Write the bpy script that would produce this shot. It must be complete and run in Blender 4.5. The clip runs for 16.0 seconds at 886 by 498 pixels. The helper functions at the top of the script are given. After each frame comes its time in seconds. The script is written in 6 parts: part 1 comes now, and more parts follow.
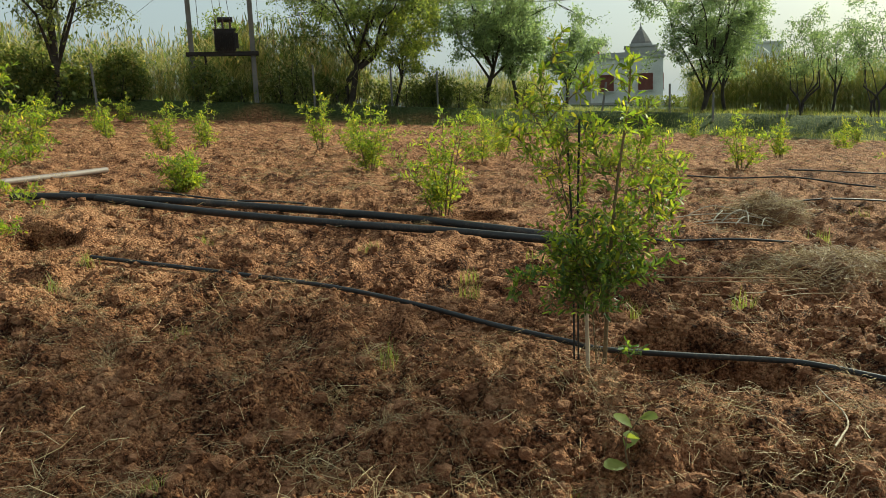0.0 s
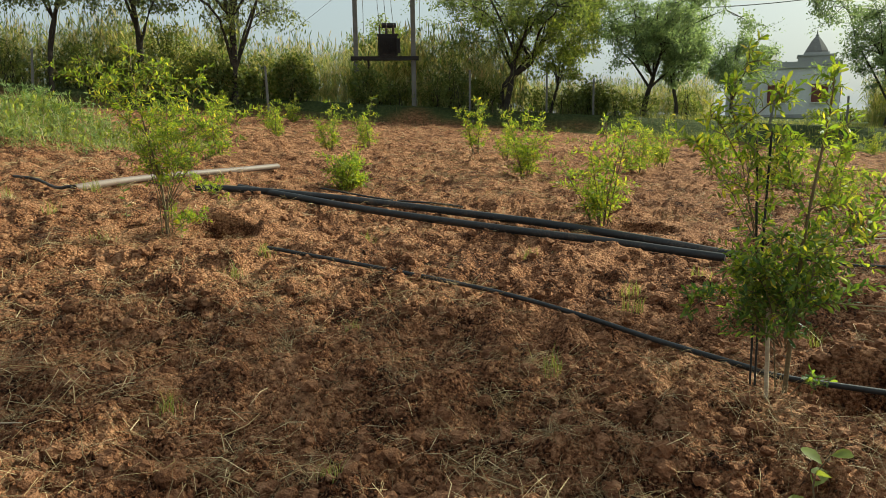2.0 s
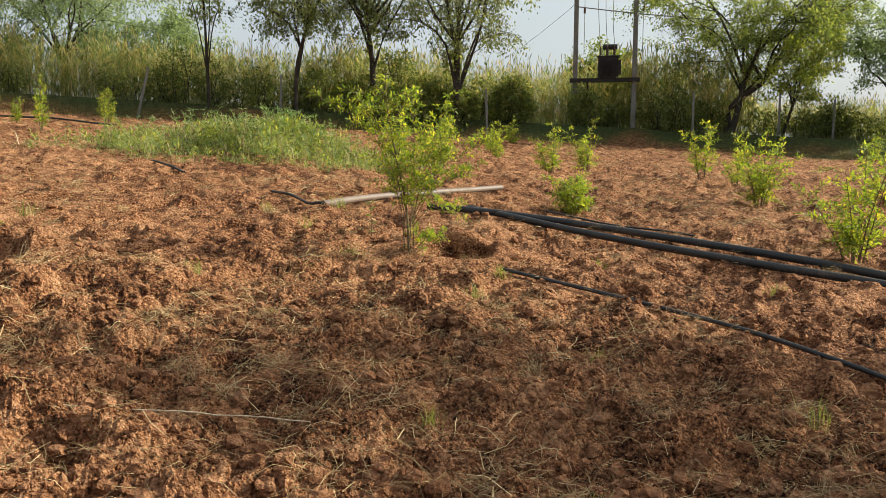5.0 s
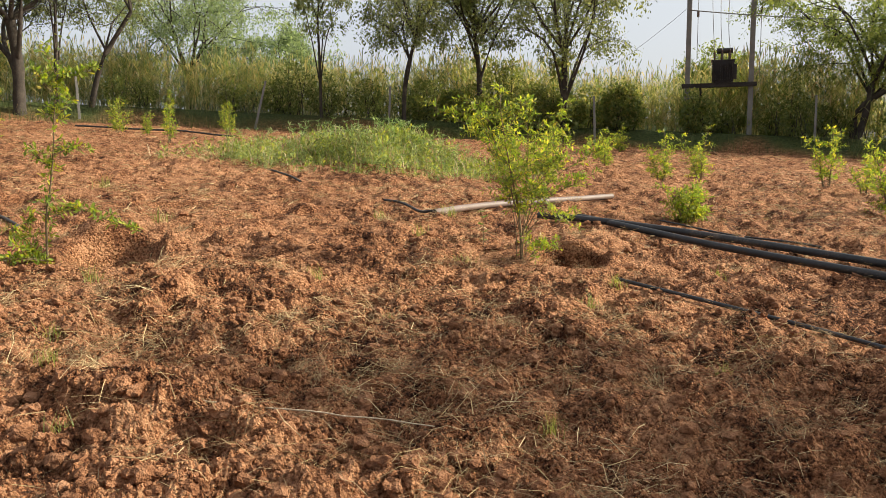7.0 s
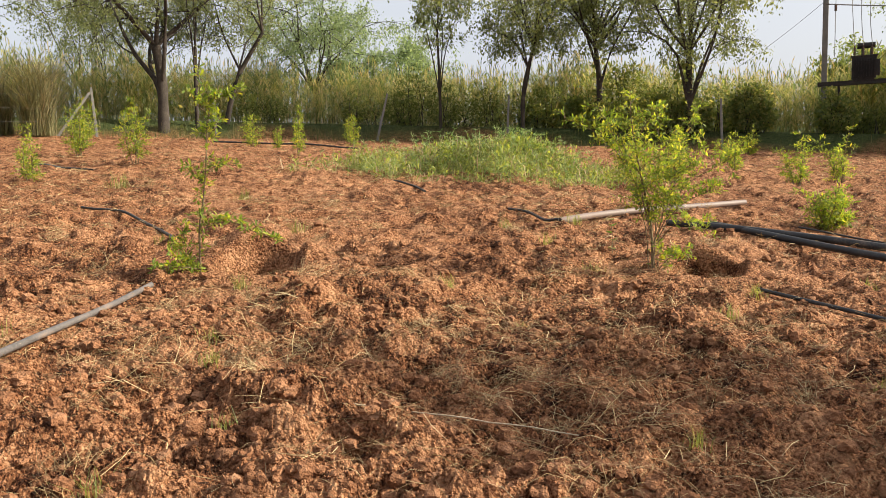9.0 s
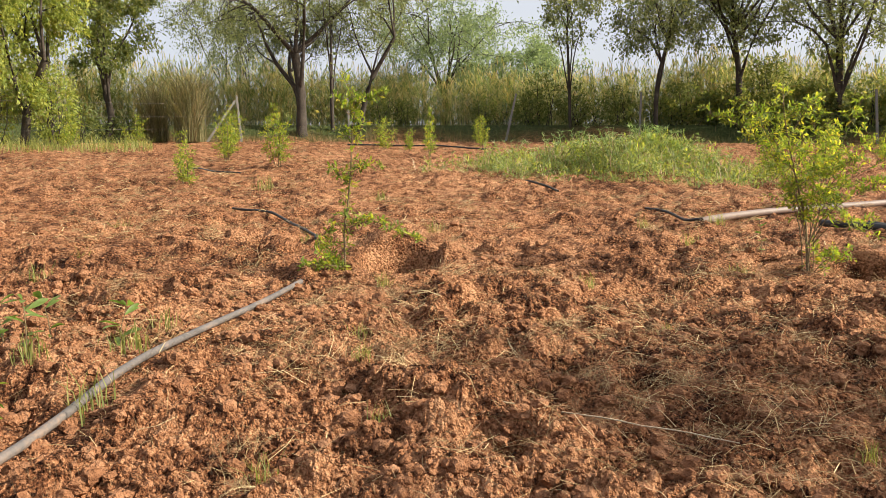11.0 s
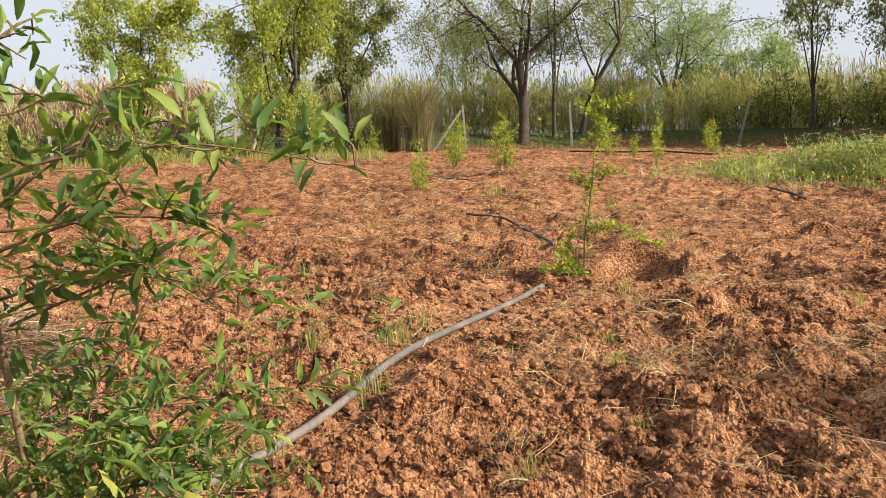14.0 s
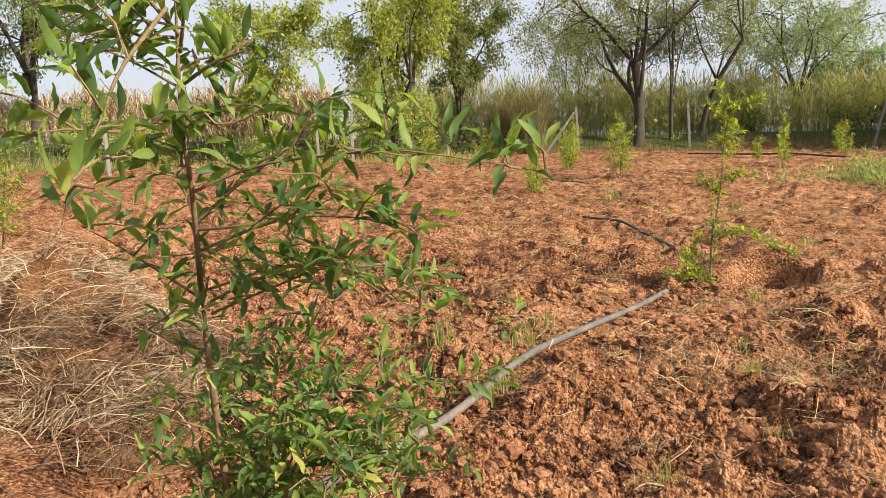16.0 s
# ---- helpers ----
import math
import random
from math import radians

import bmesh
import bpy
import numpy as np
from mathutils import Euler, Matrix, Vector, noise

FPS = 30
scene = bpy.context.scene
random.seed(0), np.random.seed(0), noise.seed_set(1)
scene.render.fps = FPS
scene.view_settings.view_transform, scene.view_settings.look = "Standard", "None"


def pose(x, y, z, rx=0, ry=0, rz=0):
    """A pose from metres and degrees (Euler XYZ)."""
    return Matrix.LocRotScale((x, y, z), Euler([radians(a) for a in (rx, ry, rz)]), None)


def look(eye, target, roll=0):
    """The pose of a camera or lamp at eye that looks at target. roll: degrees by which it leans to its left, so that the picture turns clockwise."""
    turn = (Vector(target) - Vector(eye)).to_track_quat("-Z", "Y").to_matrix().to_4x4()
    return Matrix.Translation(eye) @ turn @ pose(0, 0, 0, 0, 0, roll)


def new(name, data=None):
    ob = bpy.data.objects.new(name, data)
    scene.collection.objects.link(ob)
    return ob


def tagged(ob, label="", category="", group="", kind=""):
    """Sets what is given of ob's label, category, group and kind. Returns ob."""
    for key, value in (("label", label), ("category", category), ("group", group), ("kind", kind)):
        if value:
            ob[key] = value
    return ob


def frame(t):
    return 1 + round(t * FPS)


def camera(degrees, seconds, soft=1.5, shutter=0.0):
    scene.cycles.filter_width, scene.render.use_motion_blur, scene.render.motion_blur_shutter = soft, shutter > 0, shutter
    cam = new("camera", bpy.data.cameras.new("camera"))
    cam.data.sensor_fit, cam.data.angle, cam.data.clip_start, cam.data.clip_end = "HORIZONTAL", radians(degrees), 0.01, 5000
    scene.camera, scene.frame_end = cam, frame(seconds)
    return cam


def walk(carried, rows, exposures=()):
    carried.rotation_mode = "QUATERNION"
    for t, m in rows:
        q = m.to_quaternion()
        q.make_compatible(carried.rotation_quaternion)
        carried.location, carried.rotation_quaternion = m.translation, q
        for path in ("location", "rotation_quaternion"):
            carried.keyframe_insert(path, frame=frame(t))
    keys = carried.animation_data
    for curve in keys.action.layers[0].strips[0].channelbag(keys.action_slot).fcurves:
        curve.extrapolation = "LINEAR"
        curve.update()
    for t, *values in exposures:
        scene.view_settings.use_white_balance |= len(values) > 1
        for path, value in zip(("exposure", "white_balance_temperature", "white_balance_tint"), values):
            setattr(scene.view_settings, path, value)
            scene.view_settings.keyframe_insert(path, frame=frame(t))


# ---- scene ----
cam = camera(59.8, 16.0, soft=0.5)
LEVEL = -0.9  # degrees about y, to bring uprights upright
PATH = [
    (0, (-0.139, 0.252, 0.98), (-0.125, 2.223, 0.643), -3.2),
    (0.5, (-0.17, 0.26, 0.974), (-0.25, 2.229, 0.636), -2.9),
    (1, (-0.192, 0.255, 0.972), (-0.366, 2.219, 0.641), -2.5),
    (1.5, (-0.212, 0.248, 0.978), (-0.476, 2.204, 0.656), -2.1),
    (2, (-0.242, 0.249, 0.985), (-0.597, 2.193, 0.678), -1.6),
    (2.5, (-0.271, 0.238, 0.994), (-0.714, 2.166, 0.7), -1.2),
    (3, (-0.292, 0.223, 1.004), (-0.828, 2.129, 0.723), -1.1),
    (3.5, (-0.323, 0.205, 1.012), (-0.951, 2.085, 0.745), -1.0),
    (4, (-0.36, 0.196, 1.02), (-1.076, 2.046, 0.765), -1.0),
    (6.5, (-0.446, 0.138, 1.018), (-1.48, 1.835, 0.789), -0.8),
    (7, (-0.458, 0.128, 1.021), (-1.552, 1.789, 0.804), -1.1),
    (7.5, (-0.473, 0.109, 1.027), (-1.628, 1.729, 0.822), -1.4),
    (8, (-0.48, 0.083, 1.032), (-1.695, 1.659, 0.835), -1.6),
    (10.5, (-0.533, -0.001, 1.033), (-2.037, 1.306, 0.856), -2.6),
    (11, (-0.545, -0.024, 1.032), (-2.103, 1.218, 0.859), -2.6),
    (11.5, (-0.56, -0.063, 1.035), (-2.178, 1.101, 0.868), -2.7),
    (12, (-0.566, -0.091, 1.036), (-2.246, 0.983, 0.881), -2.8),
    (12.5, (-0.577, -0.123, 1.035), (-2.31, 0.865, 0.889), -2.8),
    (13, (-0.581, -0.15, 1.034), (-2.357, 0.761, 0.897), -2.7),
    (13.5, (-0.584, -0.165, 1.034), (-2.395, 0.671, 0.901), -2.6),
    (14, (-0.586, -0.196, 1.035), (-2.427, 0.574, 0.904), -2.4),
    (14.5, (-0.581, -0.23, 1.035), (-2.449, 0.473, 0.907), -2.2),
    (15, (-0.575, -0.25, 1.035), (-2.468, 0.384, 0.909), -2.1),
    (15.5, (-0.571, -0.277, 1.037), (-2.485, 0.292, 0.915), -2.0),
    (16, (-0.569, -0.293, 1.039), (-2.5, 0.213, 0.924), -1.9),
]
walk(cam, [(t, pose(0, 0, 0, 0, LEVEL, 0) @ look(eye, target, roll)) for t, eye, target, roll in PATH],
     [(0.0, 0.45, 6000, -13), (4.0, 0.70, 6200, -4), (8.0, 0.95, 6400, 7), (12.0, 1.01, 6400, 8), (16.0, 1.00, 6400, 8)])

# ---- world, sun ----
SUN_YAW, SUN_EL = 49.0, 29.0          # clockwise from +y, and above the horizon
world = bpy.data.worlds.new("sky")
scene.world = world
world.use_nodes = True
wn, wl = world.node_tree.nodes, world.node_tree.links
sky = wn.new("ShaderNodeTexSky")
sky.sky_type, sky.sun_disc = "NISHITA", False
sky.sun_elevation, sky.sun_rotation = radians(SUN_EL), radians(SUN_YAW)
sky.air_density, sky.dust_density, sky.ozone_density = 1.0, 6.0, 1.0
haze = wn.new("ShaderNodeMix")
haze.data_type = "RGBA"
haze.inputs[0].default_value = 0.56
haze.inputs[7].default_value = (8.0, 7.95, 8.45, 1)     # even milky haze over the whole sky
wl.new(sky.outputs[0], haze.inputs[6])
wl.new(haze.outputs[2], wn["Background"].inputs[0])
wn["Background"].inputs[1].default_value = 0.071

sun = new("sun", bpy.data.lights.new("sun", "SUN"))
sun.data.energy, sun.data.angle, sun.data.color = 5.0, radians(0.6), (1.0, 0.90, 0.74)
sd = Vector((math.sin(radians(SUN_YAW)) * math.cos(radians(SUN_EL)), math.cos(radians(SUN_YAW)) * math.cos(radians(SUN_EL)), math.sin(radians(SUN_EL))))
sun.matrix_world = look(sd * 100, (0, 0, 0))

rng = np.random.default_rng(7)


# ---- materials ----
def material(name):
    m = bpy.data.materials.new(name)
    m.use_nodes = True
    return m, m.node_tree.nodes, m.node_tree.links, m.node_tree.nodes["Principled BSDF"]


def ramp(nodes, stops):
    r = nodes.new("ShaderNodeValToRGB")
    el = r.color_ramp.elements
    while len(el) < len(stops):
        el.new(0.5)
    for e, (p, c) in zip(el, stops):
        e.position, e.color = p, (*c, 1)
    return r


def noise_tex(nodes, links, scale, detail=5, rough=0.6, coords="Object"):
    co = nodes.new("ShaderNodeTexCoord")
    n = nodes.new("ShaderNodeTexNoise")
    n.inputs["Scale"].default_value, n.inputs["Detail"].default_value, n.inputs["Roughness"].default_value = scale, detail, rough
    links.new(co.outputs[coords], n.inputs["Vector"])
    return n


def plain(name, stops, scale=6.0, rough=0.8, metal=0.0, bump=0.3, fine=60.0, spec=0.3):
    """A surface with colour at two scales and fine relief."""
    m, nodes, links, b = material(name)
    n1, n2 = noise_tex(nodes, links, scale), noise_tex(nodes, links, fine, 3)
    mix = nodes.new("ShaderNodeMath")
    mix.operation = "MULTIPLY_ADD"
    mix.inputs[1].default_value = 0.35
    links.new(n2.outputs["Fac"], mix.inputs[0])
    half = nodes.new("ShaderNodeMath")
    half.operation = "MULTIPLY"
    half.inputs[1].default_value = 0.65
    links.new(n1.outputs["Fac"], half.inputs[0])
    links.new(half.outputs[0], mix.inputs[2])
    r = ramp(nodes, stops)
    links.new(mix.outputs[0], r.inputs[0])
    links.new(r.outputs[0], b.inputs["Base Color"])
    b.inputs["Roughness"].default_value, b.inputs["Metallic"].default_value, b.inputs["Specular IOR Level"].default_value = rough, metal, spec
    if bump:
        bp = nodes.new("ShaderNodeBump")
        bp.inputs["Strength"].default_value, bp.inputs["Distance"].default_value = bump, 0.02
        links.new(n2.outputs["Fac"], bp.inputs["Height"])
        links.new(bp.outputs[0], b.inputs["Normal"])
    return m


def leafy(name, stops, through_light=0.4, tint=(1.5, 1.35, 0.6), rough=0.5, single=False):
    """A leaf or blade: gloss on top, light coming through; each leaf has its own shade."""
    m, nodes, links, b = material(name)
    if single:
        src = nodes.new("ShaderNodeObjectInfo").outputs["Random"]
    else:
        src = nodes.new("ShaderNodeNewGeometry").outputs["Random Per Island"]
    r = ramp(nodes, stops)
    links.new(src, r.inputs[0])
    n = noise_tex(nodes, links, 45, 2)
    hs = nodes.new("ShaderNodeHueSaturation")
    links.new(r.outputs[0], hs.inputs["Color"])
    mr = nodes.new("ShaderNodeMapRange")
    mr.inputs[3].default_value, mr.inputs[4].default_value = 0.7, 1.3
    links.new(n.outputs["Fac"], mr.inputs[0])
    links.new(mr.outputs[0], hs.inputs["Value"])
    links.new(hs.outputs[0], b.inputs["Base Color"])
    b.inputs["Roughness"].default_value, b.inputs["Specular IOR Level"].default_value = rough, 0.35
    tr = nodes.new("ShaderNodeBsdfTranslucent")
    mul = nodes.new("ShaderNodeMix")
    mul.data_type, mul.blend_type = "RGBA", "MULTIPLY"
    mul.inputs[0].default_value = 1.0
    mul.inputs[7].default_value = (*tint, 1)
    links.new(hs.outputs[0], mul.inputs[6])
    links.new(mul.outputs[2], tr.inputs["Color"])
    ms = nodes.new("ShaderNodeMixShader")
    ms.inputs[0].default_value = through_light
    links.new(b.outputs[0], ms.inputs[1])
    links.new(tr.outputs[0], ms.inputs[2])
    links.new(ms.outputs[0], nodes["Material Output"].inputs["Surface"])
    return m


def soil_material():
    m, nodes, links, b = material("tilled_soil")
    big, mid, fine = noise_tex(nodes, links, 0.45, 4), noise_tex(nodes, links, 5.0, 6, 0.65), noise_tex(nodes, links, 70.0, 4, 0.7)
    add = nodes.new("ShaderNodeMath")
    add.operation = "MULTIPLY_ADD"
    add.inputs[1].default_value = 0.40
    links.new(mid.outputs["Fac"], add.inputs[0])
    s2 = nodes.new("ShaderNodeMath")
    s2.operation = "MULTIPLY_ADD"
    s2.inputs[1].default_value = 0.45
    links.new(fine.outputs["Fac"], s2.inputs[0])
    s3 = nodes.new("ShaderNodeMath")
    s3.operation = "MULTIPLY"
    s3.inputs[1].default_value = 0.15
    links.new(big.outputs["Fac"], s3.inputs[0])
    links.new(s3.outputs[0], s2.inputs[2])
    links.new(s2.outputs[0], add.inputs[2])
    r = ramp(nodes, [(0.405, (0.034, 0.012, 0.0055)), (0.46, (0.172, 0.066, 0.029)), (0.52, (0.400, 0.178, 0.083)), (0.58, (0.66, 0.345, 0.18))])
    links.new(add.outputs[0], r.inputs[0])
    # chaff: pale flecks in drifts
    fl, dr = noise_tex(nodes, links, 38.0, 3, 0.8), noise_tex(nodes, links, 0.9, 5)
    th = nodes.new("ShaderNodeMapRange")
    th.inputs[1].default_value, th.inputs[2].default_value = 0.60, 0.70
    links.new(fl.outputs["Fac"], th.inputs[0])
    td = nodes.new("ShaderNodeMapRange")
    td.inputs[1].default_value, td.inputs[2].default_value, td.inputs[4].default_value = 0.45, 0.68, 0.75
    links.new(dr.outputs["Fac"], td.inputs[0])
    tm = nodes.new("ShaderNodeMath")
    tm.operation = "MULTIPLY"
    links.new(th.outputs[0], tm.inputs[0])
    links.new(td.outputs[0], tm.inputs[1])
    c1 = nodes.new("ShaderNodeMix")
    c1.data_type = "RGBA"
    c1.inputs[7].default_value = (0.46, 0.33, 0.17, 1)
    links.new(tm.outputs[0], c1.inputs[0])
    links.new(r.outputs[0], c1.inputs[6])
    # thin root and straw fibres lying every way
    fib = None
    for k, turn in enumerate((0.3, 1.25, 2.2, 2.85)):
        cf, mp = nodes.new("ShaderNodeTexCoord"), nodes.new("ShaderNodeMapping")
        mp.inputs["Rotation"].default_value = (0, 0, turn)
        mp.inputs["Scale"].default_value = (14.0, 150.0, 14.0)
        mp.inputs["Location"].default_value = (k * 7.1, k * 3.3, 0)
        links.new(cf.outputs["Object"], mp.inputs["Vector"])
        nf = nodes.new("ShaderNodeTexNoise")
        nf.inputs["Scale"].default_value, nf.inputs["Detail"].default_value, nf.inputs["Distortion"].default_value = 1.0, 2.0, 0.6
        links.new(mp.outputs[0], nf.inputs["Vector"])
        tf = nodes.new("ShaderNodeMapRange")
        tf.inputs[1].default_value, tf.inputs[2].default_value = 0.67, 0.71
        links.new(nf.outputs["Fac"], tf.inputs[0])
        if fib is None:
            fib = tf.outputs[0]
        else:
            mx = nodes.new("ShaderNodeMath")
            mx.operation = "MAXIMUM"
            links.new(fib, mx.inputs[0])
            links.new(tf.outputs[0], mx.inputs[1])
            fib = mx.outputs[0]
    fm = nodes.new("ShaderNodeMath")
    fm.operation = "MULTIPLY"
    fm.inputs[1].default_value = 0.25
    links.new(fib, fm.inputs[0])
    c0 = nodes.new("ShaderNodeMix")
    c0.data_type = "RGBA"
    c0.inputs[7].default_value = (0.56, 0.42, 0.24, 1)
    links.new(fm.outputs[0], c0.inputs[0])
    links.new(c1.outputs[2], c0.inputs[6])
    # beyond the tilled field the ground is grassed over
    at = nodes.new("ShaderNodeAttribute")
    at.attribute_name = "grass"
    gn = noise_tex(nodes, links, 7.0, 5, 0.7)
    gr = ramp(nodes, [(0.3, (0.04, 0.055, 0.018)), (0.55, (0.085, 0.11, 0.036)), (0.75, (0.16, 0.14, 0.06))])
    links.new(gn.outputs["Fac"], gr.inputs[0])
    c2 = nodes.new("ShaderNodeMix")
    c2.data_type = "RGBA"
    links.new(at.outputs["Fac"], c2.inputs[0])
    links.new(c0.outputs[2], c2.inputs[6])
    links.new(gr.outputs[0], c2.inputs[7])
    links.new(c2.outputs[2], b.inputs["Base Color"])
    b.inputs["Roughness"].default_value, b.inputs["Specular IOR Level"].default_value = 0.95, 0.12
    crumb = nodes.new("ShaderNodeTexVoronoi")
    crumb.inputs["Scale"].default_value = 42.0
    co = nodes.new("ShaderNodeTexCoord")
    warp = nodes.new("ShaderNodeMix")
    warp.data_type, warp.blend_type = "VECTOR", "MIX"
    warp.inputs[0].default_value = 0.014
    wn_ = noise_tex(nodes, links, 14.0, 4)
    links.new(co.outputs["Object"], warp.inputs[4])
    links.new(wn_.outputs["Color"], warp.inputs[5])
    links.new(warp.outputs[1], crumb.inputs["Vector"])
    grit = nodes.new("ShaderNodeTexVoronoi")
    grit.inputs["Scale"].default_value = 105.0
    links.new(warp.outputs[1], grit.inputs["Vector"])
    gs = nodes.new("ShaderNodeMath")
    gs.operation = "MULTIPLY_ADD"
    gs.inputs[1].default_value = -0.45
    links.new(grit.outputs["Distance"], gs.inputs[0])
    links.new(fine.outputs["Fac"], gs.inputs[2])
    hsum = nodes.new("ShaderNodeMath")
    hsum.operation = "MULTIPLY_ADD"
    hsum.inputs[1].default_value = -0.9
    links.new(crumb.outputs["Distance"], hsum.inputs[0])
    links.new(gs.outputs[0], hsum.inputs[2])
    # every crumb has a shade of its own
    tone = nodes.new("ShaderNodeMath")
    tone.operation = "MULTIPLY_ADD"
    tone.inputs[1].default_value = 0.09
    links.new(crumb.outputs["Color"], tone.inputs[0])
    tone2 = nodes.new("ShaderNodeMath")
    tone2.operation = "MULTIPLY_ADD"
    tone2.inputs[1].default_value = 0.07
    links.new(grit.outputs["Color"], tone2.inputs[0])
    shift = nodes.new("ShaderNodeMath")
    shift.operation = "SUBTRACT"
    shift.inputs[1].default_value = 0.085
    links.new(add.outputs[0], shift.inputs[0])
    links.new(shift.outputs[0], tone2.inputs[2])
    links.new(tone2.outputs[0], tone.inputs[2])
    links.new(tone.outputs[0], r.inputs[0])
    bp = nodes.new("ShaderNodeBump")
    bp.inputs["Strength"].default_value, bp.inputs["Distance"].default_value = 1.0, 0.05
    links.new(hsum.outputs[0], bp.inputs["Height"])
    links.new(bp.outputs[0], b.inputs["Normal"])
    return m


SOIL = soil_material()
CLOD = plain("clod_soil", [(0.3, (0.08, 0.03, 0.014)), (0.5, (0.22, 0.093, 0.044)), (0.7, (0.42, 0.205, 0.102))], 1.2, 0.95, 0, 0.5, 6, 0.12)
STRAW = leafy("straw", [(0, (0.16, 0.095, 0.045)), (0.5, (0.36, 0.25, 0.12)), (0.8, (0.54, 0.40, 0.20)), (1, (0.72, 0.56, 0.32))], 0.2, (1, 0.95, 0.8), 0.7)
FIELD_CLOD = plain("field_clod_soil", [(0.3, (0.10, 0.040, 0.020)), (0.5, (0.25, 0.116, 0.058)), (0.7, (0.46, 0.245, 0.135))], 14, 0.95, 0, 1.0, 80, 0.12)
HEAP_STRAW = leafy("heaped_straw", [(0, (0.06, 0.03, 0.016)), (0.5, (0.13, 0.075, 0.04)), (0.85, (0.30, 0.20, 0.11)), (1, (0.54, 0.42, 0.25))], 0.15, (1, 0.95, 0.8), 0.7)
PALE_STRAW = leafy("pale_straw", [(0, (0.15, 0.09, 0.05)), (0.4, (0.30, 0.205, 0.12)), (0.8, (0.47, 0.35, 0.22)), (1, (0.62, 0.50, 0.35))], 0.2, (1, 0.95, 0.85), 0.7)
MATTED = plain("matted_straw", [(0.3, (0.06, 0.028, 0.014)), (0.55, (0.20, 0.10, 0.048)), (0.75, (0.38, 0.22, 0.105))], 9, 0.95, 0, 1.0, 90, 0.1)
POM = leafy("pomegranate_leaf", [(0, (0.105, 0.17, 0.035)), (0.5, (0.22, 0.295, 0.055)), (0.85, (0.36, 0.40, 0.075)), (1, (0.54, 0.46, 0.09))], 0.58, (1.6, 1.5, 0.5))
POM_DARK = leafy("pomegranate_leaf_deep", [(0, (0.06, 0.11, 0.032)), (0.5, (0.125, 0.195, 0.05)), (1, (0.27, 0.33, 0.075))], 0.5, (1.3, 1.35, 0.55), 0.52)
POM_ONE = leafy("pomegranate_leaf_single", [(0, (0.06, 0.11, 0.036)), (0.5, (0.125, 0.195, 0.058)), (0.85, (0.25, 0.32, 0.085)), (1, (0.40, 0.38, 0.09))], 0.5, (1.3, 1.35, 0.55), 0.5, single=True)
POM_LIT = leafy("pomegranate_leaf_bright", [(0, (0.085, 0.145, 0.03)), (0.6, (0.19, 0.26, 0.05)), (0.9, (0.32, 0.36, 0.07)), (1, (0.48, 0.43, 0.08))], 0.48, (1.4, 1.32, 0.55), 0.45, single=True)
TWIG = plain("green_brown_twig", [(0.3, (0.10, 0.065, 0.035)), (0.6, (0.20, 0.145, 0.075))], 20, 0.8, 0, 0.3, 140)
BARK = plain("bark", [(0.3, (0.026, 0.021, 0.017)), (0.5, (0.055, 0.044, 0.035)), (0.72, (0.11, 0.09, 0.072))], 4, 0.95, 0, 1.0, 28)
# next three: tree leaves lightened, distance haze put into their colour
TREE_LEAF = leafy("tree_leaf", [(0, (0.10, 0.14, 0.05)), (0.6, (0.18, 0.23, 0.08)), (1, (0.28, 0.32, 0.12))], 0.6)
HAZED_GREY_LEAF = leafy("hazed_grey_leaf", [(0, (0.10, 0.125, 0.065)), (0.6, (0.18, 0.21, 0.105)), (1, (0.29, 0.32, 0.165))], 0.6)
HAZED_PALE_LEAF = leafy("hazed_pale_leaf", [(0, (0.145, 0.195, 0.115)), (0.6, (0.235, 0.29, 0.165)), (1, (0.34, 0.39, 0.22))], 0.62, (1.35, 1.35, 0.8))
LIGHT_LEAF = leafy("light_green_leaf", [(0, (0.15, 0.205, 0.05)), (0.6, (0.29, 0.345, 0.085)), (1, (0.46, 0.48, 0.14))], 0.55)
# hedge and shrub leaves, likewise lightened to stand in for distance haze
VINE_LEAF = leafy("vine_leaf", [(0, (0.12, 0.165, 0.065)), (0.6, (0.22, 0.26, 0.105)), (0.9, (0.32, 0.33, 0.13)), (1, (0.40, 0.33, 0.17))], 0.65)
SHRUB_LEAF = leafy("shrub_leaf", [(0, (0.10, 0.135, 0.05)), (0.7, (0.18, 0.215, 0.08)), (1, (0.30, 0.31, 0.13))], 0.6)
GRASS = leafy("grass_blade", [(0, (0.15, 0.22, 0.09)), (0.45, (0.28, 0.36, 0.17)), (0.8, (0.45, 0.52, 0.28)), (1, (0.60, 0.55, 0.37))], 0.55, (1.2, 1.3, 0.6), 0.55)
VERGE_GRASS = leafy("verge_grass_blade", [(0, (0.15, 0.19, 0.06)), (0.6, (0.27, 0.30, 0.10)), (0.9, (0.40, 0.38, 0.16)), (1, (0.50, 0.42, 0.22))], 0.55)
# darker than the grass itself: the bank's shade is put into the colour
SHADED_BANK_GRASS = leafy("shaded_bank_blade", [(0, (0.05, 0.066, 0.024)), (0.6, (0.095, 0.11, 0.042)), (0.9, (0.16, 0.15, 0.07)), (1, (0.24, 0.19, 0.10))], 0.4)
CROP = leafy("millet_blade", [(0, (0.14, 0.20, 0.075)), (0.35, (0.27, 0.33, 0.125)), (0.60, (0.45, 0.45, 0.20)), (0.85, (0.60, 0.54, 0.30)), (1, (0.60, 0.47, 0.26))], 0.6, (1.2, 1.1, 0.6))
